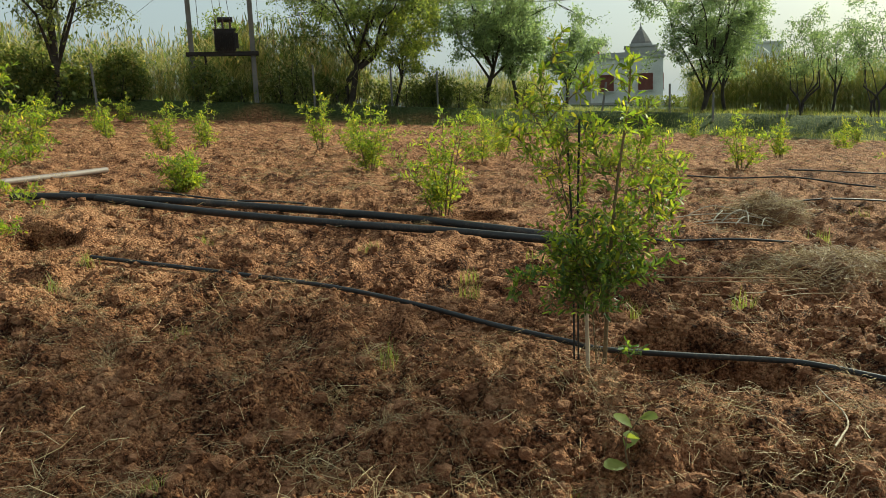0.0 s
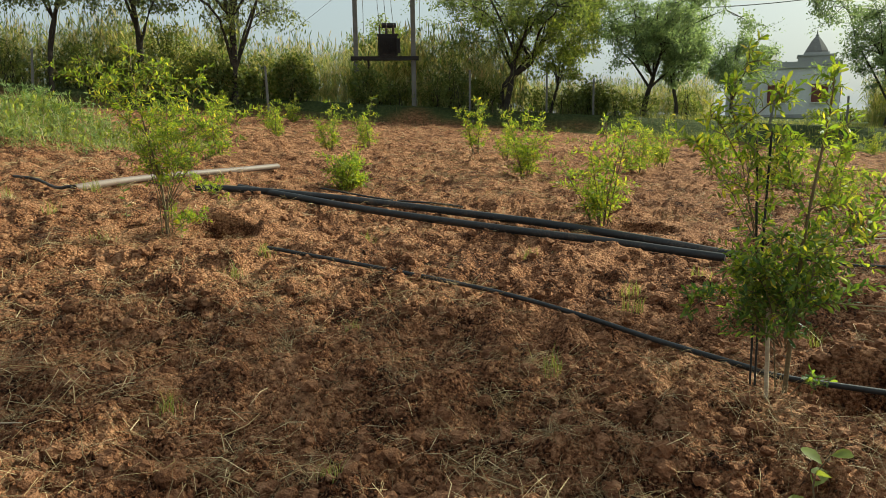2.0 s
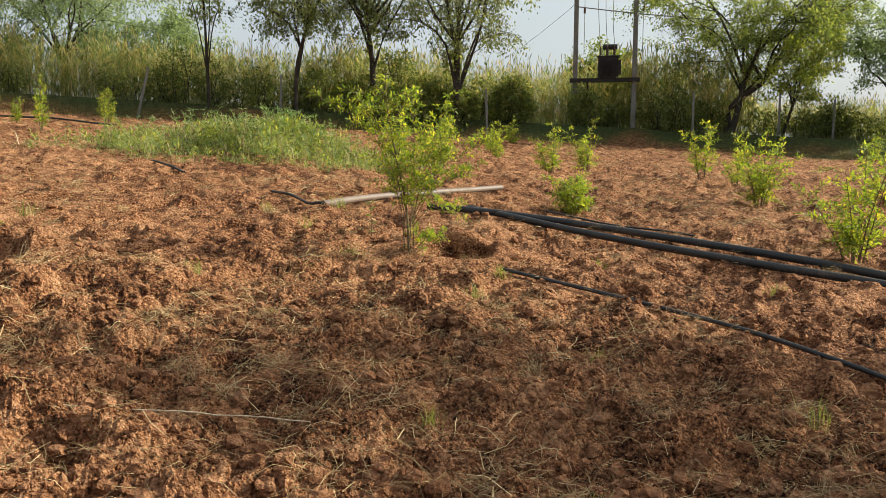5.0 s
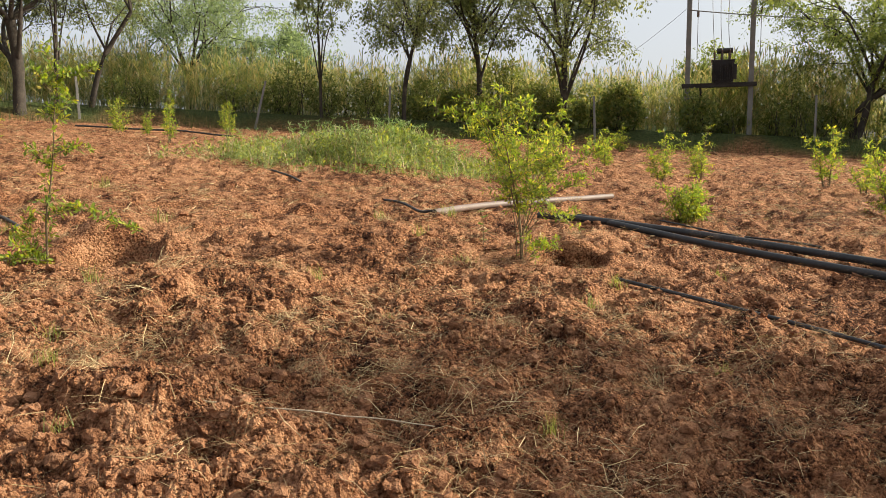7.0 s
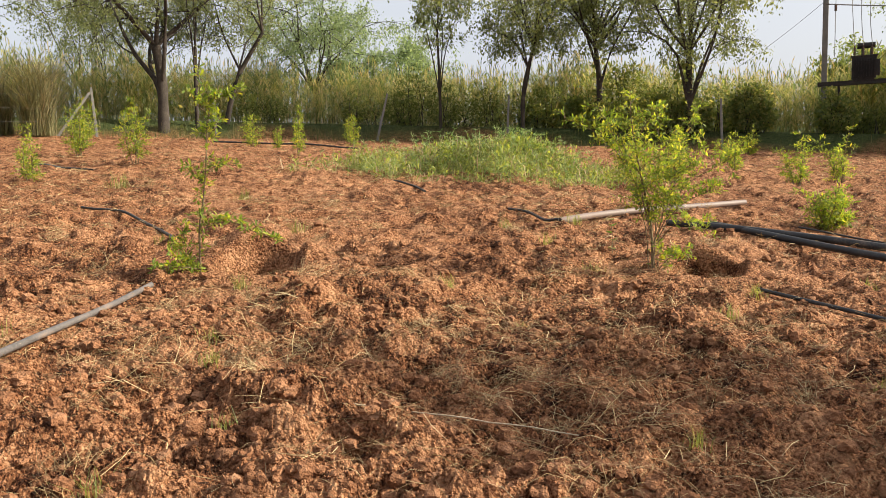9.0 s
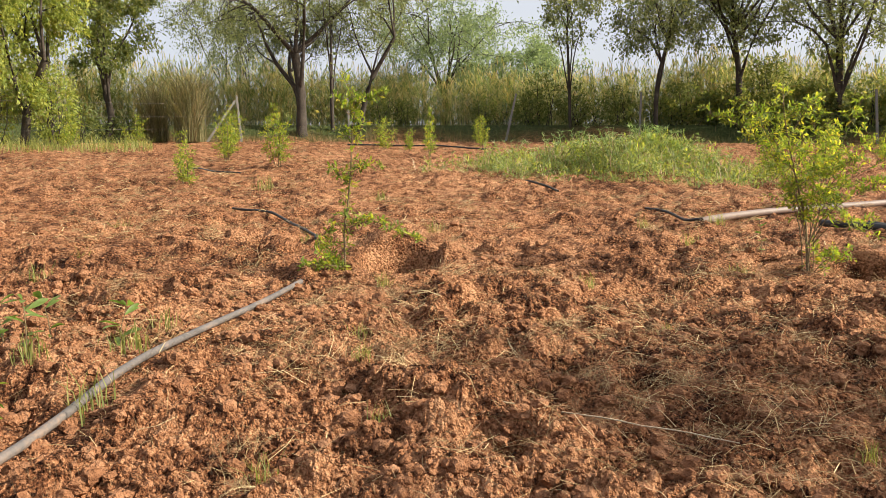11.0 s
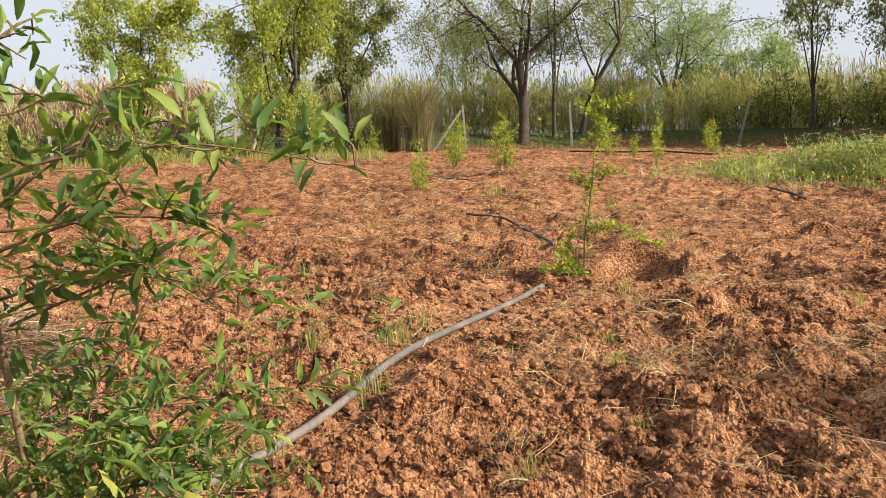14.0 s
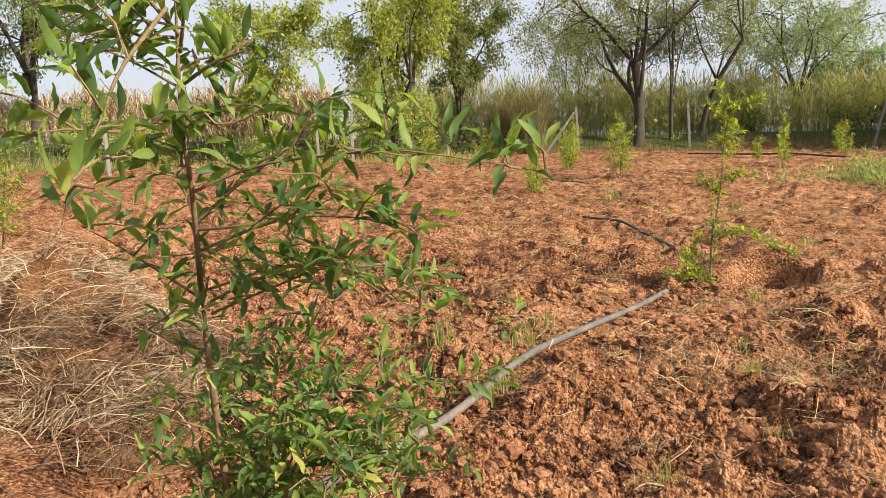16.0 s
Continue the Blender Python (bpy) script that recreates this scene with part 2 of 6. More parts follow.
CROP_DRY = leafy("dry_stalk_blade", [(0, (0.20, 0.14, 0.07)), (0.5, (0.40, 0.30, 0.16)), (1, (0.58, 0.46, 0.29))], 0.3, (1.1, 1.0, 0.8))
REED = leafy("reed_blade", [(0, (0.11, 0.10, 0.055)), (0.4, (0.19, 0.19, 0.085)), (0.7, (0.27, 0.23, 0.12)), (1, (0.42, 0.36, 0.22))], 0.4, (1.1, 1.05, 0.7))
CONCRETE = plain("weathered_concrete", [(0.3, (0.13, 0.12, 0.105)), (0.6, (0.215, 0.20, 0.18)), (0.8, (0.31, 0.295, 0.265))], 3, 0.9, 0, 0.4, 60)
HDPE = plain("black_pipe", [(0.35, (0.014, 0.014, 0.015)), (0.55, (0.028, 0.027, 0.027)), (0.72, (0.12, 0.085, 0.06))], 3, 0.55, 0, 0.1, 60, 0.4)
PVC = plain("white_pipe", [(0.3, (0.12, 0.074, 0.055)), (0.55, (0.17, 0.122, 0.10)), (0.75, (0.24, 0.195, 0.168))], 3, 0.6, 0, 0.1, 50, 0.5)
GREY_PIPE = plain("dusty_grey_pipe", [(0.3, (0.055, 0.05, 0.047)), (0.52, (0.115, 0.10, 0.092)), (0.72, (0.24, 0.165, 0.12))], 6, 0.55, 0, 0.15, 60, 0.45)
DARK_METAL = plain("rusted_dark_steel", [(0.3, (0.018, 0.016, 0.016)), (0.6, (0.045, 0.035, 0.03)), (0.8, (0.10, 0.055, 0.035))], 6, 0.6, 0.3, 0.2, 70, 0.4)
PORCELAIN = plain("brown_porcelain", [(0.3, (0.06, 0.025, 0.015)), (0.7, (0.11, 0.05, 0.03))], 8, 0.25, 0, 0, 60, 0.5)
WIRE = plain("weathered_wire", [(0.3, (0.10, 0.095, 0.09)), (0.7, (0.24, 0.22, 0.20))], 5, 0.6, 0.5, 0, 60)
WHITEWASH = plain("stained_whitewash", [(0.25, (0.46, 0.45, 0.42)), (0.5, (0.68, 0.67, 0.64)), (0.75, (0.78, 0.77, 0.75))], 0.7, 0.9, 0, 0.2, 12)
GREY_PLASTER = plain("grey_plaster", [(0.25, (0.25, 0.24, 0.225)), (0.5, (0.37, 0.36, 0.34)), (0.75, (0.46, 0.45, 0.43))], 0.6, 0.95, 0, 0.3, 12)
DOME = plain("weathered_spire", [(0.25, (0.13, 0.12, 0.11)), (0.6, (0.24, 0.225, 0.21)), (0.8, (0.36, 0.34, 0.32))], 2, 0.95, 0, 0.3, 14)
SHUTTER = plain("brown_red_shutter", [(0.3, (0.13, 0.045, 0.035)), (0.7, (0.22, 0.085, 0.065))], 4, 0.7, 0, 0.2, 30)
DARK_GLASS = plain("dark_window", [(0.3, (0.02, 0.02, 0.022)), (0.7, (0.04, 0.04, 0.042))], 3, 0.15, 0, 0, 30, 0.6)
RED = plain("red_cloth", [(0.3, (0.48, 0.05, 0.04)), (0.7, (0.62, 0.10, 0.07))], 8, 0.8, 0, 0.1, 60)
STAKE = plain("black_stake", [(0.3, (0.02, 0.019, 0.018)), (0.7, (0.05, 0.045, 0.04))], 8, 0.6, 0, 0.1, 60)
BLEACHED = plain("bleached_stalk", [(0.3, (0.30, 0.25, 0.18)), (0.7, (0.52, 0.46, 0.36))], 10, 0.9, 0, 0.3, 90)
DRY_STICK = plain("dry_stick", [(0.3, (0.34, 0.26, 0.17)), (0.7, (0.58, 0.48, 0.34))], 10, 0.9, 0, 0.3, 90)


# ---- mesh helpers ----
def fast_mesh(name, verts, faces, mat=None, smooth=False):
    """A mesh from arrays: verts (n, 3), faces (m, k)."""
    me = bpy.data.meshes.new(name)
    verts, faces = np.asarray(verts, np.float32), np.asarray(faces, np.int32)
    m, k = faces.shape
    me.vertices.add(len(verts))
    me.vertices.foreach_set("co", verts.ravel())
    me.loops.add(m * k)
    me.loops.foreach_set("vertex_index", faces.ravel())
    me.polygons.add(m)
    me.polygons.foreach_set("loop_start", np.arange(0, m * k, k, dtype=np.int32))
    me.update(calc_edges=True)
    me.polygons.foreach_set("use_smooth", np.full(m, smooth, bool))
    if mat:
        me.materials.append(mat)
    return me


class Acc:
    """Gathers quads for one mesh."""

    def __init__(self):
        self.v, self.f, self.n = [], [], 0

    def add(self, v, f):
        self.v.append(v)
        self.f.append(np.asarray(f) + self.n)
        self.n += len(v)

    def mesh(self, name, mat, smooth=False):
        return fast_mesh(name, np.concatenate(self.v), np.concatenate(self.f), mat, smooth)

    def part(self, name, mat, parent=None, label="", smooth=False):
        ob = new(name, self.mesh(name, mat, smooth))
        ob.parent = parent
        return tagged(ob, label) if label else ob


def thing(name, x, y, z, label, category, group="", kind="", turn=0.0):
    ob = new(name)
    ob.empty_display_size = 0.1
    ob.matrix_world = pose(x, y, z, 0, 0, turn)
    return tagged(ob, label, category, group, kind)


def part(name, bm, mat, parent, label=""):
    me = bpy.data.meshes.new(name)
    bm.to_mesh(me)
    bm.free()
    me.materials.append(mat)
    ob = new(name, me)
    ob.parent = parent
    return tagged(ob, label) if label else ob


def boxes(specs, bevel=0.0):
    """A bmesh of boxes given as (centre, size)."""
    bm = bmesh.new()
    for c, s in specs:
        bmesh.ops.create_cube(bm, size=1, matrix=Matrix.Translation(c) @ Matrix.Diagonal((*s, 1)))
    if bevel:
        bmesh.ops.bevel(bm, geom=bm.edges[:], offset=bevel, segments=2, affect="EDGES", profile=0.6)
    return bm


def cones(specs, n=12):
    """A bmesh of upright tapered rods given as (base, low radius, high radius, height)."""
    bm = bmesh.new()
    for c, r1, r2, h in specs:
        bmesh.ops.create_cone(bm, cap_ends=True, segments=n, radius1=r1, radius2=max(r2, 1e-4), depth=h, matrix=Matrix.Translation((c[0], c[1], c[2] + h / 2)))
    return bm


def tube(pts, radii, n=6):
    """Quads of a tube along points, closed at the far end by a small ring."""
    p = np.asarray(pts, float)
    r = np.broadcast_to(np.asarray(radii, float), len(p))
    t = np.gradient(p, axis=0)
    t /= np.linalg.norm(t, axis=1, keepdims=True) + 1e-9
    ref = np.where(np.abs(t[:, 2:3]) > 0.9, np.array([[1.0, 0, 0]]), np.array([[0, 0, 1.0]]))
    a = np.cross(t, ref)
    a /= np.linalg.norm(a, axis=1, keepdims=True) + 1e-9
    b = np.cross(t, a)
    ang = np.arange(n) * 2 * np.pi / n
    ring = a[:, None] * np.cos(ang)[None, :, None] + b[:, None] * np.sin(ang)[None, :, None]
    v = (p[:, None] + ring * r[:, None, None]).reshape(-1, 3)
    i = np.arange(len(p) - 1)[:, None] * n
    j = np.arange(n)[None]
    f = np.stack([i + j, i + (j + 1) % n, i + n + (j + 1) % n, i + n + j], -1).reshape(-1, 4)
    return v, f


def smooth_line(pts, n):
    """n points on a smooth curve through pts (Catmull-Rom)."""
    p = np.asarray(pts, float)
    p = np.concatenate([[2 * p[0] - p[1]], p, [2 * p[-1] - p[-2]]])
    s = np.linspace(0, len(p) - 3 - 1e-6, n)
    i = s.astype(int)
    u = (s - i)[:, None]
    a, b, c, d = p[i], p[i + 1], p[i + 2], p[i + 3]
    return 0.5 * (2 * b + (c - a) * u + (2 * a - 5 * b + 4 * c - d) * u ** 2 + (3 * b - a - 3 * c + d) * u ** 3)


# leaf shapes, along +x, unit length; quads
LEAF_FINE = (np.array((1, 1.15, 1.2)) * np.array([(0, 0, 0), (0.12, 0.028, 0.01), (0.12, -0.028, 0.01), (0.38, 0.105, 0.03), (0.38, 0, -0.005), (0.38, -0.105, 0.03), (0.68, 0.135, 0.02), (0.68, 0, -0.02), (0.68, -0.135, 0.02),
                       (0.91, 0.085, -0.04), (0.92, 0, -0.055), (0.91, -0.085, -0.04), (1.0, 0.022, -0.08), (1.0, -0.022, -0.08), (0.12, 0, 0)]),
             np.array([(0, 2, 14, 1), (14, 4, 3, 1), (2, 5, 4, 14), (4, 7, 6, 3), (5, 8, 7, 4), (7, 10, 9, 6), (8, 11, 10, 7), (10, 13, 12, 9), (11, 13, 12, 10)]))
DIAMOND = (np.array([(0, 0, 0), (0.5, 0.24, 0.06), (1, 0, -0.05), (0.5, -0.24, 0.06)]), np.array([(0, 3, 2, 1)]))
ROUND = (np.array([(0, 0, 0), (0.45, 0.46, 0.08), (1, 0, -0.08), (0.45, -0.46, 0.08)]), np.array([(0, 3, 2, 1)]))


def arched_leaf(stations, arch, fold, wave, wide, seed=0):
    """A pointed leaf: folded along its midrib, arched from foot to tip, with a wavy edge."""
    r = np.random.default_rng(seed)
    u = np.linspace(0, 1, stations)
    w = wide * np.sin(np.pi * np.clip(u * 0.93 + 0.03, 0, 1) ** 0.82) ** 0.85 * (u > 0) * (u < 1) + 0.006
    bend = arch * u
    x, z = np.cumsum(np.cos(bend)) / stations, -np.cumsum(np.sin(bend)) / stations + arch * 0.25 * u
    ph = r.uniform(0, 6.28, 2)
    v = np.concatenate([np.stack([x, s * w, z + fold * w * (s != 0) + wave * w * np.sin(u * 11 + ph[(s + 1) // 2]) * (s != 0)], 1) for s in (-1, 0, 1)])
    f = [(a + k, a + k + 1, b + k + 1, b + k) for a, b in ((0, stations), (stations, 2 * stations)) for k in range(stations - 1)]
    return v, np.array(f)


ARCHED = arched_leaf(7, 0.55, 0.45, 0.25, 0.105)
LEAFLET = (np.array([(0, 0, 0), (0.32, 0.125, 0.05), (0.76, 0.15, 0.01), (1, 0, -0.07), (0.76, -0.15, 0.01), (0.32, -0.125, 0.05)]), np.array([(0, 5, 2, 1), (5, 4, 3, 2)]))


def unit(v):
    return v / (np.linalg.norm(v, axis=-1, keepdims=True) + 1e-9)


def scatter(template, place, axis, size, up=None, r=None):
    """Quads of many copies of a template: at place, its x along axis, as long as size."""
    r = r or rng
    tv, tf = template
    n = len(place)
    x = unit(np.asarray(axis, float))
    if up is None:
        up = r.normal(0, 0.5, (n, 3)) + np.array([0, 0, 1.0])
    y = unit(np.cross(up, x))
    z = np.cross(x, y)
    m = np.stack([x, y, z], -1) * np.asarray(size, float).reshape(-1, 1, 1)
    v = np.einsum("nij,kj->nki", m, tv) + np.asarray(place)[:, None]
    f = tf[None] + (np.arange(n) * len(tv))[:, None, None]
    return v.reshape(-1, 3), f.reshape(-1, tf.shape[1])


# ---- noise on arrays ----
def hashed(i, j, seed):
    h = (i.astype(np.int64) * 374761393 + j.astype(np.int64) * 668265263 + seed * 1274126177) & 0xFFFFFFFF
    h = ((h ^ (h >> 13)) * 1274126177) & 0xFFFFFFFF
    return ((h ^ (h >> 16)) & 0xFFFFFF) / float(0xFFFFFF)


def soft_noise(x, y, seed=0):
    i, j = np.floor(x), np.floor(y)
    u, v = x - i, y - j
    u, v = u * u * (3 - 2 * u), v * v * (3 - 2 * v)
    a, b, c, d = hashed(i, j, seed), hashed(i + 1, j, seed), hashed(i, j + 1, seed), hashed(i + 1, j + 1, seed)
    return (a * (1 - u) + b * u) * (1 - v) + (c * (1 - u) + d * u) * v - 0.5


def lumps(x, y, cell, seed):
    """Broken lumps of about the cell's size: flat-topped, tilted, uneven in height."""
    i0, j0 = np.floor(x / cell), np.floor(y / cell)
    best = np.zeros_like(x)
    for di in (-1, 0, 1):
        for dj in (-1, 0, 1):
            i, j = i0 + di, j0 + dj
            dx, dy = x - (i + hashed(i, j, seed)) * cell, y - (j + hashed(i, j, seed + 1)) * cell
            rad = cell * (0.30 + 0.55 * hashed(i, j, seed + 2))
            a = 6.28 * hashed(i, j, seed + 4)
            u, v = dx * np.cos(a) + dy * np.sin(a), dy * np.cos(a) - dx * np.sin(a)
            k = 1 - np.maximum(np.abs(u) * 1.25 + 0.45 * np.abs(v), np.abs(v) * 1.05) / rad
            top = (0.35 + 0.65 * hashed(i, j, seed + 3)) * rad * 0.8
            best = np.maximum(best, np.minimum(np.maximum(k, 0) * rad * 1.6, 0.85 * top + 0.4 * u) * (k > 0))
    return np.maximum(best, 0)


# ---- the lie of the land ----
CX, CY = -0.4, 0.1
PITS = [(-2.74, 5.22, 0.24, 0.24, 0.45), (-5.00, 3.10, 0.27, 0.34, 0.50), (0.90, 3.22, 0.36, 0.30, 0.50), (-8.1, 1.2, 0.22, 0.2, 0.13), (-4.61, 4.95, 0.2, 0.15, 0.12), (-5.32, 1.75, 0.2, 0.16, 0.12), (-4.0, 2.1, 0.18, 0.14, 0.10), (-4.45, 2.02, 0.26, 0.22, 0.05), (0.25, 7.32, 0.34, 0.28, 0.20), (-6.89, 4.92, 0.46, 0.19, 0.13), (-7.92, 5.51, 0.50, 0.18, 0.12),
        (-2.40, 2.42, 0.11, 0.10, 0.10), (-3.33, 4.83, 0.27, 0.19, 0.08), (-3.20, -0.55, 0.35, 0.30, 0.12), (-1.74, 2.73, 0.13, 0.10, 0.09), (-7.19, 1.61, 0.21, 0.17, 0.09), (-5.82, 5.06, 0.28, 0.19, 0.08), (-9.30, 6.27, 0.36, 0.23, 0.09)]
# the last two are added on the sun side to shade the pits
MOUNDS = [(-0.82, 8.62, 0.48, 0.34, 0.10), (-21.51, 12.11, 0.75, 0.47, 0.23), (-0.26, 3.18, 0.28, 0.22, 0.06), (-2.99, 5.53, 0.48, 0.29, 0.06), (3.12, 7.90, 0.36, 0.30, 0.16), (2.40, 5.25, 0.50, 0.30, 0.06),
          (-5.50, 3.38, 0.30, 0.20, 0.17), (-2.90, 5.65, 0.27, 0.17, 0.07), (1.05, 3.68, 0.40, 0.16, 0.08), (-5.78, -1.42, 1.47, 0.49, 0.10), (-3.65, 0.95, 0.45, 0.35, 0.045), (-4.82, 3.42, 0.15, 0.15, 0.13), (-2.50, 5.36, 0.12, 0.12, 0.08)]

# where pipes lie: soil round them is lowered to keep them in the camera's view
LONG_PIPE = [(-4.11, 7.51), (-3.63, 7.58), (-2.64, 7.52), (-1.54, 7.30), (-0.50, 6.98), (0.44, 6.48), (0.95, 6.19)]
SECOND_PIPE = [(-3.75, 7.75), (-3.19, 7.50), (-2.37, 7.08), (-1.47, 6.72), (-0.79, 6.48), (-0.02, 6.30), (0.45, 6.14), (0.78, 6.03)]
WHITE_PIPE = [(-4.84, 6.62), (-4.90, 7.40), (-4.80, 8.15), (-4.58, 9.10), (-4.36, 10.30)]
DRIP = [(-2.25, 4.90), (-1.74, 4.73), (-1.21, 4.54), (-0.68, 4.33), (-0.23, 4.03), (0.11, 3.71), (0.39, 3.47), (0.52, 3.39), (0.85, 3.37), (1.20, 3.33), (1.40, 3.24), (1.66, 3.04), (2.31, 2.60)]
GREY = [(-4.78, 2.22), (-4.41, 1.76), (-4.04, 1.27), (-3.62, 0.83), (-3.28, 0.51), (-3.02, 0.23), (-2.61, -0.30)]
BEDS = [LONG_PIPE, SECOND_PIPE, WHITE_PIPE, DRIP, GREY]
LAID = [[(px, py) for px, py, _ in smooth_line([(a, b, 0) for a, b in line], 4 * len(line))] for line in BEDS]


def lie(x, y):
    """Height of the land without its clods."""
    x, y = np.asarray(x, float), np.asarray(y, float)
    r = np.hypot(x - CX, y - CY)
    yaw = np.degrees(np.arctan2(-(x - CX), y - CY))
    q = np.minimum(r, 34.0)
    edge = 31.5 - 5.5 * np.clip((yaw - 72) / 18, 0, 1)
    s = np.clip((r - edge) / 2.6, 0, 1)
    bank = 0.65 * s * s * (3 - 2 * s) * np.where(np.abs(yaw) < 125, 1, 0.4)
    far = 0.022 * np.clip(r - 40, 0, 30) * np.clip((5 - yaw) / 10, 0, 1) * (np.abs(yaw) < 100)
    # rise added behind the crop to block sky between its stalks
    s = np.clip((r - 42) / 4, 0, 1)
    bank = bank + 0.9 * s * s * (3 - 2 * s) * np.clip((yaw - 3) / 4, 0, 1) * np.clip((118 - yaw) / 6, 0, 1)
    k = np.minimum(1, 34 / np.maximum(np.hypot(x, y), 0.01))
    ux, uy = (x - CX) / np.maximum(r, 0.01), (y - CY) / np.maximum(r, 0.01)
    return -0.034 - 0.0774 * x * k + 0.0131 * y * k + (0.00079 + 0.00051 * ux - 0.00032 * uy) * np.maximum(q - 5, 0) ** 2 + bank + far


def tilth(x, y):
    """Clods, furrows, pits and mounds of the worked soil."""
    r = np.hypot(x - CX, y - CY)
    edge = np.clip((32 - r) / 3, 0, 1)
    wob = soft_noise(x * 0.6, y * 0.6, 93)
    ridge = 0.5 - 2 * np.abs(soft_noise(x * 2.3 + 1.5 * wob, y * 2.3 - 1.5 * wob, 95))
    big = 0.10 * soft_noise(x * 1.3, y * 1.3, 3) + 0.08 * soft_noise(x * 3.1, y * 3.1, 5) + 0.09 * soft_noise(x * 7, y * 7, 9) + 0.065 * ridge + 0.035 * (0.5 - 2 * np.abs(soft_noise(x * 5.3 + 2 * wob, y * 4.1 - 2 * wob, 97)))
    rug = 1 - 2 * np.abs(soft_noise(x * 11 + 2 * soft_noise(x * 5, y * 5, 91), y * 11, 23)) - 2 * np.abs(soft_noise(x * 24, y * 24, 25)) * 0.7
    fine = 0.012 * rug + 0.020 * soft_noise(x * 19, y * 19, 21) + (0.014 * soft_noise(x * 41, y * 41, 33) + 0.010 * soft_noise(x * 90, y * 90, 41)) * np.clip((9 - r) / 5, 0, 1)
    wx = x + 0.06 * soft_noise(x * 8, y * 8, 51) + 0.03 * soft_noise(x * 25, y * 25, 53) + 0.012 * soft_noise(x * 70, y * 70, 57)
    wy = y + 0.06 * soft_noise(x * 8, y * 8, 52) + 0.03 * soft_noise(x * 25, y * 25, 54) + 0.012 * soft_noise(x * 70, y * 70, 58)
    patch = np.clip(soft_noise(x * 0.9, y * 0.9, 71) * 1.6 + 0.55, 0.15, 1.2)
    loose = np.clip(soft_noise(x * 1.4, y * 1.4, 73) * 2.2 + 0.5, 0, 1)
    rough = np.clip(2.6 * soft_noise(x * 0.75, y * 0.75, 77) + 1.4 * soft_noise(x * 2.1, y * 2.1, 79) + 0.85, 0.45, 1.2)
    hollow = np.maximum(lumps(wx, wy, 0.34, 80) - 0.04, 0) * 0.42
    near, mid_way = np.clip((6.5 - r) / 3, 0, 1), np.clip((13 - r) / 6, 0.25, 1)      # far off the small crumbs give way to the larger
    cl = 0.34 * lumps(wx, wy, 0.23, 60) * patch * rough + (0.38 + 0.34 * loose) * rough * lumps(wx, wy, 0.11, 64) + (0.50 + 0.40 * loose) * (0.5 + 0.5 * rough) * lumps(wx, wy, 0.052, 68) * mid_way + 0.95 * lumps(wx, wy, 0.024, 76) * near - 0.95 * hollow * rough
    cl = cl * (np.clip((15 - r) / 9, 0.5, 1) + 0.35 * np.clip((3.8 - r) / 1.5, 0, 1))
    yaw = np.degrees(np.arctan2(-(x - CX), y - CY))
    worked = np.clip((yaw + 37) / 4, 0, 1) * np.clip((111 - yaw) / 4, 0, 1) * np.clip((r - 0.9) / 0.5, 0, 1)    # clods only where the camera looks; elsewhere the coarse mesh stays smooth
    h = (big + (fine + cl) * worked + 0.03 * (1 - worked)) * edge - 0.037
    for px, py, a, b, d in PITS:
        n = math.hypot(px - CX, py - CY)
        ux, uy = (px - CX) / n, (py - CY) / n
        k = (((x - px) * uy - (y - py) * ux) / a) ** 2 + (((x - px) * ux + (y - py) * uy) / b) ** 2
        well, calm = np.exp(-np.minimum(k, 9) ** 3), np.exp(-np.minimum(k / 5.0, 9) ** 2)
        h = h + (0.05 * min(1, d / 0.2) - h) * 0.85 * calm - d * well
    for line in LAID:
        for (ax, ay), (bx, by) in zip(line, line[1:]):
            near_by = (x > min(ax, bx) - 0.25) & (x < max(ax, bx) + 0.25) & (y > min(ay, by) - 0.25) & (y < max(ay, by) + 0.25)
            if near_by.any():
                sx, sy, q = x[near_by], y[near_by], (bx - ax) ** 2 + (by - ay) ** 2
                u = np.clip(((sx - ax) * (bx - ax) + (sy - ay) * (by - ay)) / q, 0, 1)
                w = np.clip((np.hypot(sx - ax - u * (bx - ax), sy - ay - u * (by - ay)) - 0.09) / 0.14, 0, 1)
                h[near_by] = np.minimum(h[near_by], -0.004 + 0.10 * w)
    for px, py, a, b, d in MOUNDS:
        h = h + d * np.exp(-((x - px) / a) ** 2 - ((y - py) / b) ** 2)
    return h


def soil(x, y):
    x, y = np.asarray(x, float), np.asarray(y, float)
    return lie(x, y) + tilth(x, y)


def at(x, y):
    return float(soil(np.array([x]), np.array([y]))[0])


def polar(yaw, r):
    """The place at a bearing (degrees, to the left of +y, fitted to the camera's view along the path) and distance."""
    yaw += float(np.interp(yaw, (-30, 0, 25, 45, 62, 75, 90, 105), (-0.4, -0.4, -0.3, 0.0, 0.3, 0.5, 0.8, 0.8)))
    return CX - r * math.sin(radians(yaw)), CY + r * math.cos(radians(yaw))


